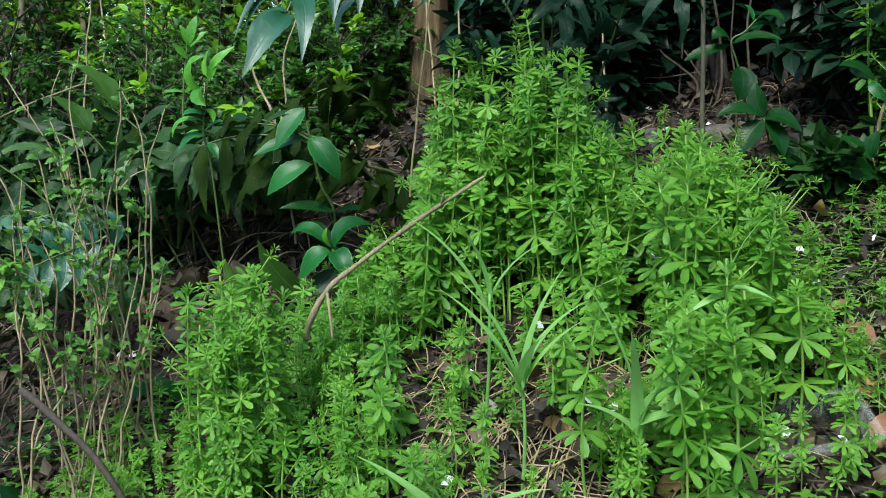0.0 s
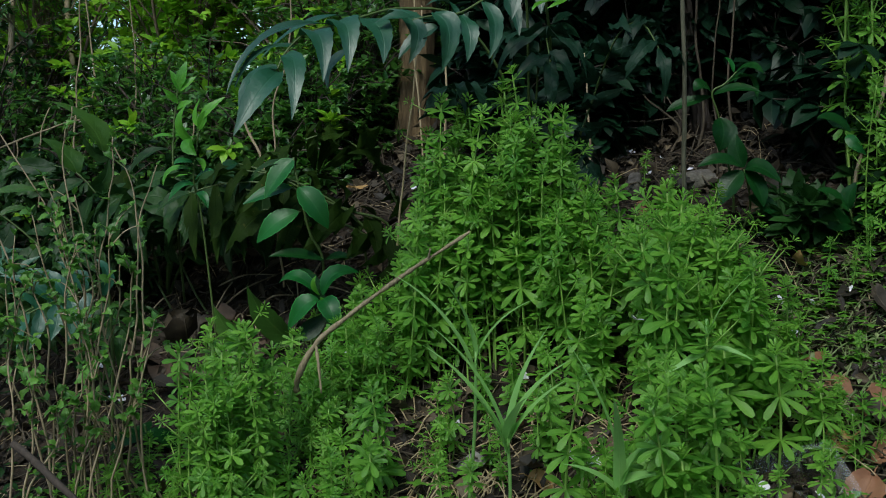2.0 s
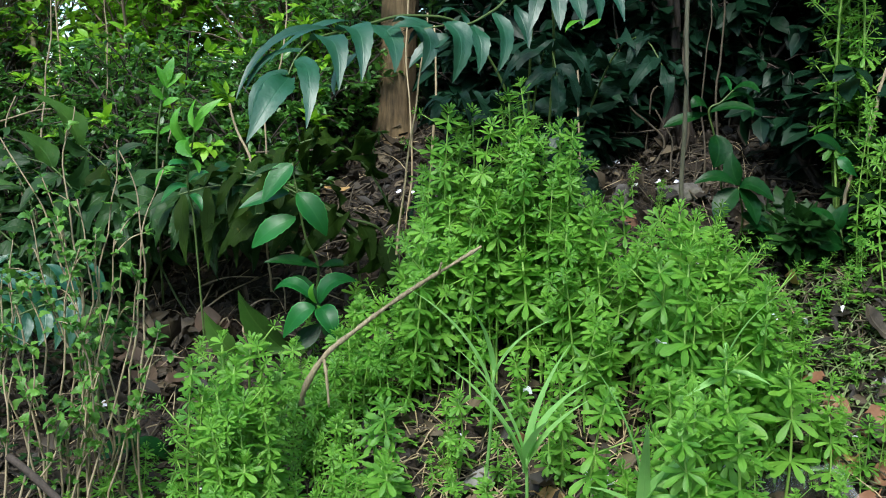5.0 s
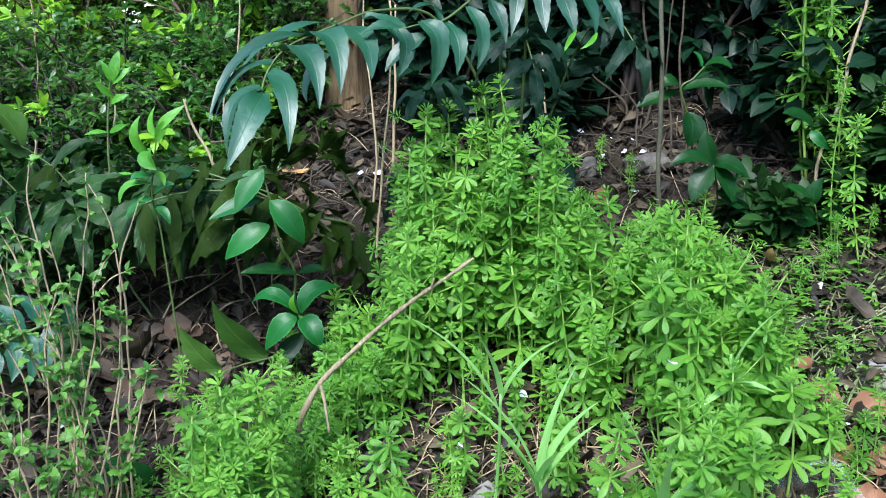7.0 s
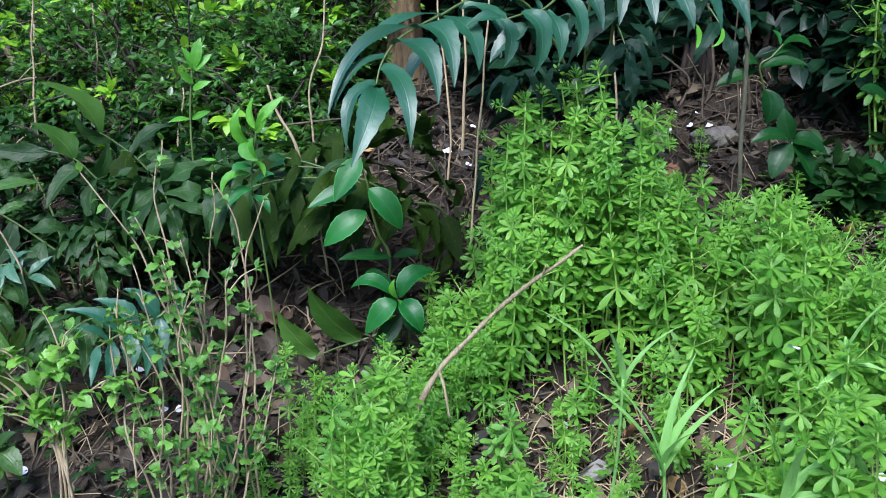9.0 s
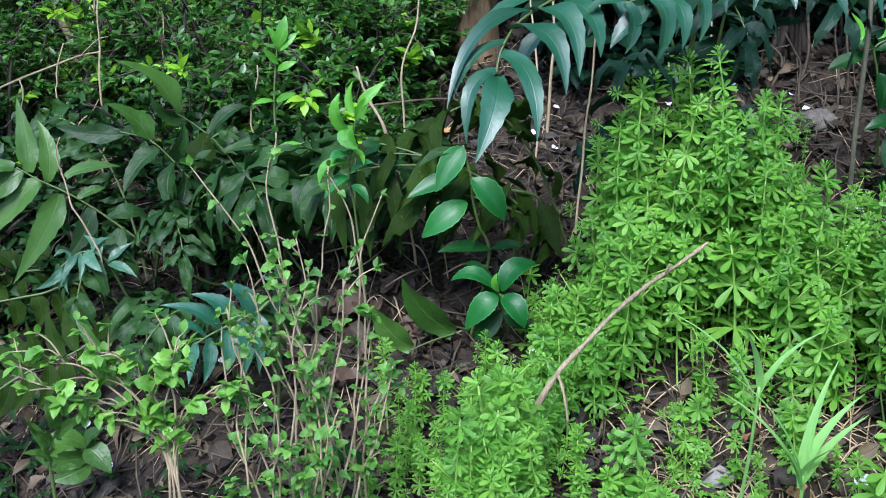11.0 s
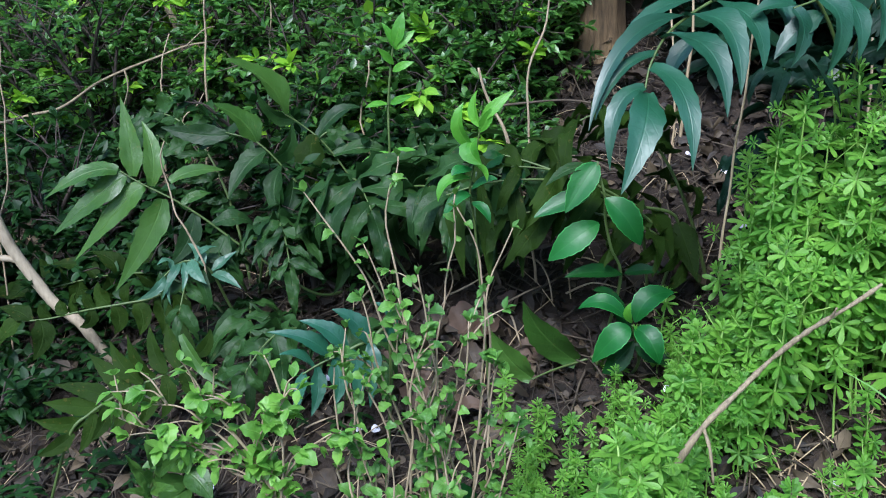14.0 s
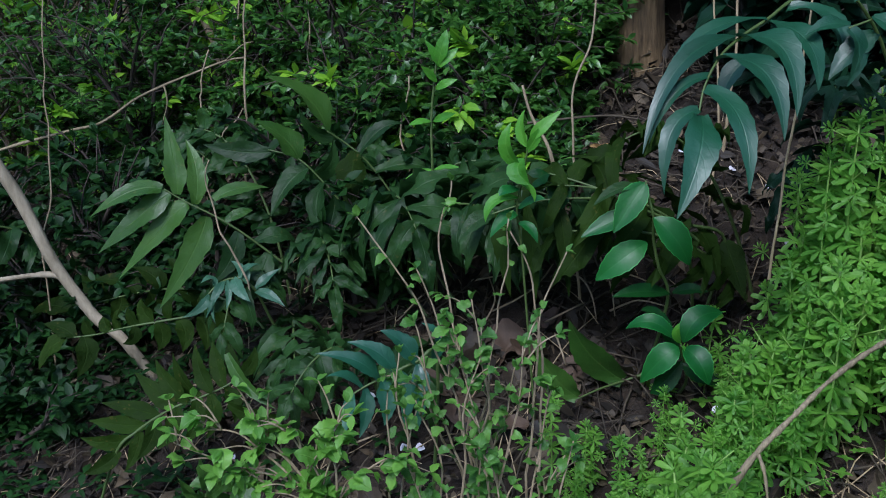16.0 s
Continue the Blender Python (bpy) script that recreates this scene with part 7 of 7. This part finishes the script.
def far_wood():
    """Trunks and loose leaves that close the distance behind the bank, and an unseen ring added behind the path to
    block low sky.
    """
    rng = random.Random(900)
    ob = tagged(new("woodland"), "distant dim wood of mixed green foliage, unseen part added to block sky", "woodland", kind="stuff")
    crowns = Shape()
    for k in range(15000):
        x, y = rng.uniform(-5.5, 4.5), rng.uniform(3.5, 6.0)
        z = ground_at(x, y) + 2.6 * rng.random() ** 0.8
        if noise.noise(Vector((x * 1.1, y, z * 1.3))) < -0.22:
            continue
        size = rng.uniform(0.06, 0.13)
        crowns.blade(basis((x, y, z), Vector((rng.uniform(-1, 1), rng.uniform(-1, 1), rng.uniform(-0.9, 0.4))), UP + Vector((rng.uniform(-0.6, 0.6), -0.6, 0))), size, size * 0.5, "oval", 3, 0.4, 0.2)
    for k in range(12000):
        x, y = rng.uniform(-3.2, 1.6), rng.uniform(3.05, 3.5)
        z = ground_at(x, y) + 1.25 * rng.random()
        size = rng.uniform(0.03, 0.06)
        crowns.blade(basis((x, y, z), Vector((rng.uniform(-1, 1), rng.uniform(-1, 1), rng.uniform(-0.9, 0.4))), UP + Vector((rng.uniform(-0.6, 0.6), -0.6, 0))), size, size * 0.5, "oval", 3, 0.4, 0.2)
    part("foliage", crowns, FAR_LEAF, ob)
    # unseen leaf wall, added to keep low sky light off the bank
    ring = Shape()
    for k in range(9000):
        a = radians(rng.uniform(-215, 35))
        r = rng.uniform(4.5, 7.0)
        x, y = r * math.cos(a), 1.0 + r * math.sin(a)
        z = bank(x, y) + 3.8 * rng.random()
        if noise.noise(Vector((x * 0.8, y * 0.8, z * 0.9))) < -0.25:
            continue
        size = rng.uniform(0.18, 0.42)
        ring.blade(basis((x, y, z), Vector((rng.uniform(-1, 1), rng.uniform(-1, 1), rng.uniform(-0.9, 0.4))), UP + Vector((rng.uniform(-0.6, 0.6), rng.uniform(-0.6, 0.6), 0))), size, size * 0.55, "oval", 3, 0.4, 0.2)
    part("foliage", ring, FAR_LEAF, ob)
    trunks = [(-3.2, 4.4, 0.06), (-2.1, 4.0, 0.05), (-1.4, 4.8, 0.07), (-0.3, 4.2, 0.06), (0.6, 4.6, 0.08), (1.6, 4.1, 0.06), (2.8, 4.7, 0.07)]
    # trunks of the added, unseen ring
    trunks += [(5.2 * math.cos(radians(a)), 1.0 + 5.2 * math.sin(radians(a)), 0.10) for a in range(-205, 30, 22)]
    for x, y, r in trunks:
        t = Shape()
        b = on_ground(x, y, -0.05)
        t.tube(smooth([b, b + Vector((0.05, 0, 1.0)), b + Vector((-0.04, 0, 2.2)), b + Vector((0.1, 0, 3.4))], 5), r, r * 0.6, 9, 0.05, rng)
        part("trunk", t, DARK_WOOD, ob)


far_wood()


# ---- leaf litter ----
def dead_leaf(seed, place, size, material, label, turn, ratio=0.45, lift=0.006, curl=0.6):
    rng = random.Random(seed)
    ob = thing("dead_leaf", place, label, "leaf", "fallen leaves")
    s = Shape()
    n = ground_normal(place[0], place[1])
    way = Matrix.Rotation(turn, 3, n) @ n.cross(Vector((0, 1, 0))).normalized()
    m = basis(-0.5 * size * way + lift * n, way + 0.12 * n, n)
    s.blade(m, size, size * ratio, "oval", 12, curl * rng.choice((-1, 1, 1)), rng.uniform(0.3, 0.9), rng.uniform(-0.2, 0.2), 0.10, 0.03, 4, rng.uniform(0, 6))
    part("blade", s, material, ob)
    t = Shape()
    e = m @ Vector((0, 0, 0))
    t.tube([e - 0.22 * size * way, e - 0.1 * size * way + 0.003 * n, e], 0.0008, 0.001, 4)
    part("leaf_stalk", t, material, ob)


rng_dead = random.Random(500)
for k, (x, y, size, mat, turn, ratio) in enumerate((
    (0.484, 1.06, 0.062, YELLOW, 0.5, 0.5), (0.525, 1.36, 0.048, YELLOW, 0.6, 0.42), (0.533, 1.10, 0.05, DEAD, -0.5, 0.6), (0.508, 1.185, 0.05, RUSSET, 2.0, 0.55), (0.575, 1.15, 0.062, GREYED, 0.3, 0.75),
    (0.428, 1.092, 0.056, RUSSET, 1.2, 0.6), (0.496, 0.994, 0.062, RUSSET, 0.9, 0.6), (0.548, 1.108, 0.062, RUSSET, 0.2, 0.55), (0.519, 1.14, 0.055, RUSSET, 1.7, 0.5), (0.63, 1.12, 0.06, GREYED, 1.1, 0.6), (0.396, 1.102, 0.048, GREYED, 0.2, 0.8), (0.565, 1.33, 0.045, DEAD, 1.5, 0.5), (0.60, 1.25, 0.055, DEAD, -0.9, 0.5), (0.53, 1.045, 0.06, RUSSET, -0.2, 0.6),
    (0.33, 1.0, 0.06, DEAD, 0.8, 0.4), (0.21, 1.02, 0.05, DEAD, 0.2, 0.6), (0.17, 1.06, 0.05, DEAD, 1.3, 0.5), (-0.30, 1.485, 0.07, BROWN, 0.4, 0.8), (-0.27, 1.47, 0.06, BROWN, 1.4, 0.7), (-0.335, 1.50, 0.06, DEAD, 0.9, 0.6), (-0.345, 1.43, 0.05, BROWN, 2.7, 0.5), (-0.285, 1.44, 0.055, DEAD, 2.0, 0.55), (-0.33, 1.45, 0.07, DEAD, 2.2, 0.8), (-0.22, 1.43, 0.06, BROWN, 0.8, 0.6), (-0.36, 1.40, 0.055, BROWN, 1.8, 0.6), (-0.30, 1.36, 0.05, BROWN, 0.3, 0.6), (-0.25, 1.30, 0.05, BROWN, 1.2, 0.6), (-0.40, 1.46, 0.06, BROWN, 2.6, 0.6), (-0.24, 1.51, 0.05, BROWN, 0.9, 0.6),
    (0.345, 1.56, 0.05, RUSSET, 1.3, 0.5), (0.46, 1.62, 0.055, DEAD, 0.4, 0.6), (0.30, 1.56, 0.04, DEAD, 2.4, 0.6), (-0.39, 1.80, 0.06, BROWN, 0.4, 0.5), (-0.50, 1.78, 0.055, BROWN, 2.2, 0.6), (0.07, 1.02, 0.05, DEAD, 2.4, 0.6), (0.12, 0.93, 0.055, DEAD, 0.6, 0.35),
    (-0.03, 1.85, 0.09, DEAD, 0.2, 0.5), (-0.13, 1.78, 0.05, YELLOW, 0.1, 0.30), (-0.15, 1.85, 0.07, DEAD, 0.5, 0.4), (-0.19, 1.45, 0.05, DEAD, 0.7, 0.6), (-0.10, 1.42, 0.05, DEAD, 1.7, 0.6), (0.02, 1.40, 0.04, DEAD, 0.2, 0.7),
    (0.60, 1.10, 0.05, DEAD, 0.9, 0.6), (0.62, 1.19, 0.05, DEAD, 1.9, 0.6), (0.47, 1.0, 0.05, DEAD, 2.5, 0.6), (-0.55, 1.42, 0.05, DEAD, 0.5, 0.6), (0.10, 1.09, 0.05, GREYED, 0.4, 0.5), (0.16, 1.12, 0.045, RUSSET, 1.9, 0.5), (0.19, 1.05, 0.05, YELLOW, 2.6, 0.45), (0.06, 1.13, 0.045, GREYED, 1.2, 0.55), (0.29, 0.97, 0.05, YELLOW, 0.3, 0.5), (0.23, 1.10, 0.045, BROWN, 0.8, 0.5), (0.11, 0.97, 0.05, GREYED, 2.2, 0.45), (0.40, 1.09, 0.05, RUSSET, 0.6, 0.5), (-0.80, 1.55, 0.05, BROWN, 0.9, 0.5), (-0.95, 1.6, 0.05, DEAD, 0.1, 0.6), (-0.47, 1.33, 0.05, DEAD, 2.1, 0.6))):
    name = {"yellowed_leaf": "yellowed", "russet_leaf": "russet", "brown_leaf": "dull brown", "grey_leaf": "pale grey", "brown_leaf_litter": "grey-brown"}[mat.name]
    dead_leaf(510 + k, on_ground(x, y, 0.004), size * 1.05, mat, f"curled {name} dead leaf lying on the litter", turn, ratio, 0.008, rng_dead.uniform(0.6, 1.8))


def litter():
    rng = random.Random(520)
    s = Shape()
    for k in range(23000):
        x, y = rng.uniform(-1.35, 0.95), rng.uniform(0.8, 2.1)
        n = ground_normal(x, y) + 1.4 * Vector((rng.uniform(-1, 1), rng.uniform(-1, 1), 0))
        size = rng.choice((0.006, 0.009, 0.013, 0.018, 0.026, 0.036)) * rng.uniform(0.7, 1.25)
        way = Vector((rng.uniform(-1, 1), rng.uniform(-1, 1), rng.uniform(-0.25, 0.35)))
        s.blade(basis(on_ground(x, y, rng.uniform(0.0, 0.016)), way, n), size, size * rng.uniform(0.25, 0.7), "oval", 3, rng.uniform(-0.8, 2.2), rng.uniform(0, 1.2), rng.uniform(-0.2, 0.2), 0.16)
    tagged(new("leaf_litter", s.mesh("leaf_litter", DEAD)), "brown dead leaves and fragments covering the soil", "leaf litter", kind="stuff")
    t = Shape()
    for k in range(2600):
        x, y = rng.uniform(-1.3, 0.9), rng.uniform(0.85, 2.1)
        a, ln = rng.uniform(0, 6.28), rng.uniform(0.03, 0.16)
        pts = []
        for q in (0, 0.35, 0.7, 1):
            xx, yy = x + math.cos(a) * ln * q + rng.uniform(-0.004, 0.004), y + math.sin(a) * ln * q + rng.uniform(-0.004, 0.004)
            pts.append(on_ground(xx, yy, rng.uniform(0.003, 0.022)))
        r = rng.uniform(0.0006, 0.0018)
        t.tube(pts, r, r * 0.7, 4)
    tagged(new("twig_litter", t.mesh("twig_litter", LITTER_TWIG)), "thin dry twigs and stalks lying on the soil", "twig litter", kind="stuff")
    w = Shape()
    for k in range(480):
        x, y = rng.uniform(-1.2, 0.85), rng.uniform(0.85, 2.0)
        a, ln = rng.uniform(0, 6.28), rng.uniform(0.04, 0.15)
        lift, bow = rng.uniform(0.006, 0.02), rng.uniform(-0.2, 0.2)
        pts = [on_ground(x + math.cos(a + bow * q) * ln * q, y + math.sin(a + bow * q) * ln * q, lift * (0.3 + math.sin(3.1 * q))) for q in (0, 0.25, 0.5, 0.75, 1)]
        w.tube(pts, 0.0008, 0.0005, 4)
    for k in range(420):
        x, y = rng.uniform(0.0, 0.36), rng.uniform(0.84, 1.20)
        a, ln = rng.uniform(0, 6.28), rng.uniform(0.03, 0.11)
        lift, bow = rng.uniform(0.006, 0.018), rng.uniform(-0.3, 0.3)
        pts = [on_ground(x + math.cos(a + bow * q) * ln * q, y + math.sin(a + bow * q) * ln * q, lift * (0.3 + math.sin(3.1 * q))) for q in (0, 0.25, 0.5, 0.75, 1)]
        w.tube(pts, 0.0010, 0.0006, 4)
    tagged(new("straw_litter", w.mesh("straw_litter", STRAW)), "fine pale dead stalks strewn over the litter", "twig litter", kind="stuff")
    c = Shape()
    for k in range(600):
        x, y = rng.gauss(0.56, 0.085), rng.gauss(1.22, 0.11)
        a, ln = rng.uniform(0, 6.28), rng.uniform(0.02, 0.07)
        p, e = on_ground(x, y, rng.uniform(0.003, 0.012)), on_ground(x + math.cos(a) * ln, y + math.sin(a) * ln, rng.uniform(0.003, 0.016))
        c.tube([p, p.lerp(e, 0.5) + Vector((0, 0, 0.004)), e], 0.0012, 0.0008, 4)
    for k in range(500):
        x, y = rng.gauss(0.53, 0.08), rng.gauss(1.24, 0.10)
        size = rng.uniform(0.008, 0.016)
        c.blade(basis(on_ground(x, y, rng.uniform(0.004, 0.016)), Vector((rng.uniform(-1, 1), rng.uniform(-1, 1), rng.uniform(0, 0.6))), UP), size, size * 0.4, "round", 3, 0.4, 0.2)
    tagged(new("cut_weeds", c.mesh("cut_weeds", WILTED)), "pale wilted weed stalks strewn on the bare ground", "weeds", kind="stuff")
    d = Shape()
    for k in range(1000):
        x, y = rng.choice(((rng.uniform(-0.3, 0.5), rng.uniform(0.85, 1.35)), (rng.uniform(-0.5, -0.1), rng.uniform(0.98, 1.25)), (rng.gauss(0.55, 0.08), rng.gauss(1.26, 0.12))))
        size = rng.uniform(0.006, 0.014)
        p = on_ground(x, y, rng.uniform(0.008, 0.03))
        for j in range(4):
            a = j * 1.571 + k
            d.blade(basis(p, Vector((math.cos(a), math.sin(a), rng.uniform(0.1, 0.5))), UP), size, size * 0.6, "round", 3, 0.4, 0.2)
    e = Shape()
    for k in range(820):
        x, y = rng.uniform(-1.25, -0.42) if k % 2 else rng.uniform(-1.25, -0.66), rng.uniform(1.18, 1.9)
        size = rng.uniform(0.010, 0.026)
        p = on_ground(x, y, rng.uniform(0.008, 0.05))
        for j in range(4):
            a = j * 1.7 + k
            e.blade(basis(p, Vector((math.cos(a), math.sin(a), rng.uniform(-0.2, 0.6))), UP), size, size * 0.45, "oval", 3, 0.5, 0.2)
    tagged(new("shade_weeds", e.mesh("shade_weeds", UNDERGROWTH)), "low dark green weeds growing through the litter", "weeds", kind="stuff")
    tagged(new("weed_seedlings", d.mesh("weed_seedlings", CLEAVERS)), "tiny green weed seedlings on the soil", "weeds", kind="stuff")


litter()


# ---- stones ----
def stone(place, size, seed, label):
    ob = thing("stone", place, label, "stone")
    bm = bmesh.new()
    bmesh.ops.create_icosphere(bm, subdivisions=4, radius=1.0)
    for v in bm.verts:
        d = 1 + 0.28 * noise.noise(v.co * 1.3 + Vector((seed, 0, 0))) + 0.10 * noise.noise(v.co * 3.5 + Vector((0, seed, 0))) + 0.04 * noise.noise(v.co * 9)
        v.co = Vector((v.co.x * d * size[0], v.co.y * d * size[1], v.co.z * d * size[2]))
    me = bpy.data.meshes.new("rock")
    bm.to_mesh(me)
    bm.free()
    me.polygons.foreach_set("use_smooth", np.ones(len(me.polygons), bool))
    me.materials.append(STONE)
    part("rock", me, STONE, ob)


stone(on_ground(0.305, 1.75, 0.004), (0.042, 0.026, 0.024), 1.0, "weathered grey stone half sunk in the soil")
stone(on_ground(0.345, 1.64, 0.008), (0.016, 0.012, 0.024), 2.0, "small pale grey upright stone")
stone(on_ground(0.443, 1.63, 0.002), (0.045, 0.026, 0.020), 3.0, "brown mossy stone in the litter")
stone(on_ground(0.25, 1.74, 0.006), (0.020, 0.018, 0.016), 4.0, "small weathered grey stone")
stone(on_ground(0.505, 1.075, 0.0), (0.012, 0.010, 0.009), 5.0, "small grey pebble on the litter")


# ---- fallen blossom petals ----
PETAL_MESHES = []
for k in range(4):
    s = Shape()
    s.blade(Matrix.Identity(4), 1.0, (0.85, 0.75, 0.9, 0.7)[k], "round", 8, (0.3, 0.9, -0.3, 0.6)[k], (0.3, 0.1, 0.4, 0.2)[k], 0.0, 0.05, 0.0, 4, k)
    PETAL_MESHES.append(s.mesh("blade", PETAL))


def petal(place, size, seed, normal=None):
    rng = random.Random(seed)
    ob = thing("petal", place, "white cherry petal fallen on the weeds and litter", "petal", "fallen petals")
    n = Vector(normal) if normal else ground_normal(place[0], place[1])
    n = (n + 0.5 * Vector((rng.uniform(-1, 1), rng.uniform(-1, 0.3), 0))).normalized()
    m = basis((0, 0, 0), Vector((rng.uniform(-1, 1), rng.uniform(-1, 1), 0)), n)
    part("blade", PETAL_MESHES[rng.randrange(4)], PETAL, ob, "", m @ Matrix.Diagonal((size, size, size, 1)))


PETALS = ((0.268, 0.953, 0.406), (0.157, 1.20, 0.296), (0.073, 1.17, 0.243), (0.177, 1.26, 0.45), (-0.075, 1.29, 0.30), (0.24, 1.02, 0.245), (0.205, 0.99, 0.26), (0.075, 0.98, 0.18), (0.33, 0.97, 0.28))
for k, p in enumerate(PETALS):
    petal(p, 0.010 if k == 4 else 0.015, 600 + k, (0, -0.6, 0.8))
rng_petal = random.Random(640)
GROUND_PETALS = [(0.518, 0.989), (0.519, 0.975), (0.539, 0.997), (0.41, 1.07), (0.526, 1.30), (0.34, 1.72), (0.355, 1.73), (0.37, 1.66), (0.41, 1.66), (0.43, 1.65), (0.40, 1.70), (0.495, 1.30), (0.50, 1.24), (0.42, 1.07), (0.40, 1.02), (0.45, 1.0), (0.53, 1.0), (0.55, 1.02), (0.58, 1.31), (0.57, 1.05), (0.01, 1.70), (0.03, 1.66), (-0.02, 1.72), (0.08, 1.62), (0.05, 1.75)]
for k in range(34):
    GROUND_PETALS.append((rng_petal.uniform(0.38, 0.72), rng_petal.uniform(0.95, 1.75)) if k < 16 else (rng_petal.uniform(-0.9, 0.3), rng_petal.uniform(0.95, 1.85)))
for k, (x, y) in enumerate(GROUND_PETALS):
    petal(on_ground(x, y, 0.014), rng_petal.uniform(0.012, 0.017), 660 + k)


# ---- clear plastic tray ----
def plastic_tray():
    place = on_ground(0.433, 1.012, 0.004)
    n = ground_normal(0.433, 1.012, 0.06)
    ob = tagged(new("plastic_tray"), "crumpled clear plastic food tray lying on the litter", "tray")
    ob.matrix_world = basis(place, Vector((-0.15, 1, 0.45)), n)

    def ring(w, d, z, r, count=7):
        out = []
        for cx, cy, a0 in ((w - r, d - r, 0), (-w + r, d - r, 90), (-w + r, -d + r, 180), (w - r, -d + r, 270)):
            for k in range(count):
                a = radians(a0 + 90 * k / (count - 1))
                out.append(Vector((cx + r * math.cos(a), cy + r * math.sin(a), z + 0.0015 * math.sin(9 * a + cx * 60))))
        return out

    def skin(rings, cap=True):
        s = Shape()
        n = len(rings[0])
        for r in rings:
            s.v += r
            s.uv += [(0.2, 0.2)] * n
        for j in range(len(rings) - 1):
            for k in range(n):
                s.f.append((j * n + k, j * n + (k + 1) % n, (j + 1) * n + (k + 1) % n, (j + 1) * n + k))
        if cap:
            s.f.append(tuple(range(n)))
        return s

    body = part("body", skin([ring(0.040, 0.026, 0.001, 0.010), ring(0.043, 0.029, 0.006, 0.011), ring(0.048, 0.034, 0.024, 0.012)]), PLASTIC, ob)
    rim = part("rim", skin([ring(0.048, 0.034, 0.024, 0.012), ring(0.050, 0.036, 0.027, 0.012), ring(0.055, 0.041, 0.026, 0.013), ring(0.056, 0.042, 0.023, 0.013)], False), PLASTIC, ob)
    for o in (body, rim):
        o.visible_shadow = False


plastic_tray()


# ---- one open flower on the azalea ----
def azalea_flower(place):
    ob = thing("azalea_flower", place, "single small magenta flower on the azalea", "flower")
    for k in range(5):
        a = 2 * math.pi * k / 5
        s = Shape()
        s.blade(basis((0, 0, 0), Vector((math.cos(a), -0.5, math.sin(a))), Vector((0, -1, 0.2))), 0.014, 0.010, "round", 5, 0.5, 0.2)
        part("petal", s, MAGENTA, ob)
    t = Shape()
    t.tube([Vector((0, 0, 0)), Vector((0.002, 0.02, -0.015)), Vector((0.004, 0.05, -0.05))], 0.0012, 0.0016, 4)
    part("flower_stalk", t, RACHIS, ob)


azalea_flower((-0.612, 2.33, 0.945))
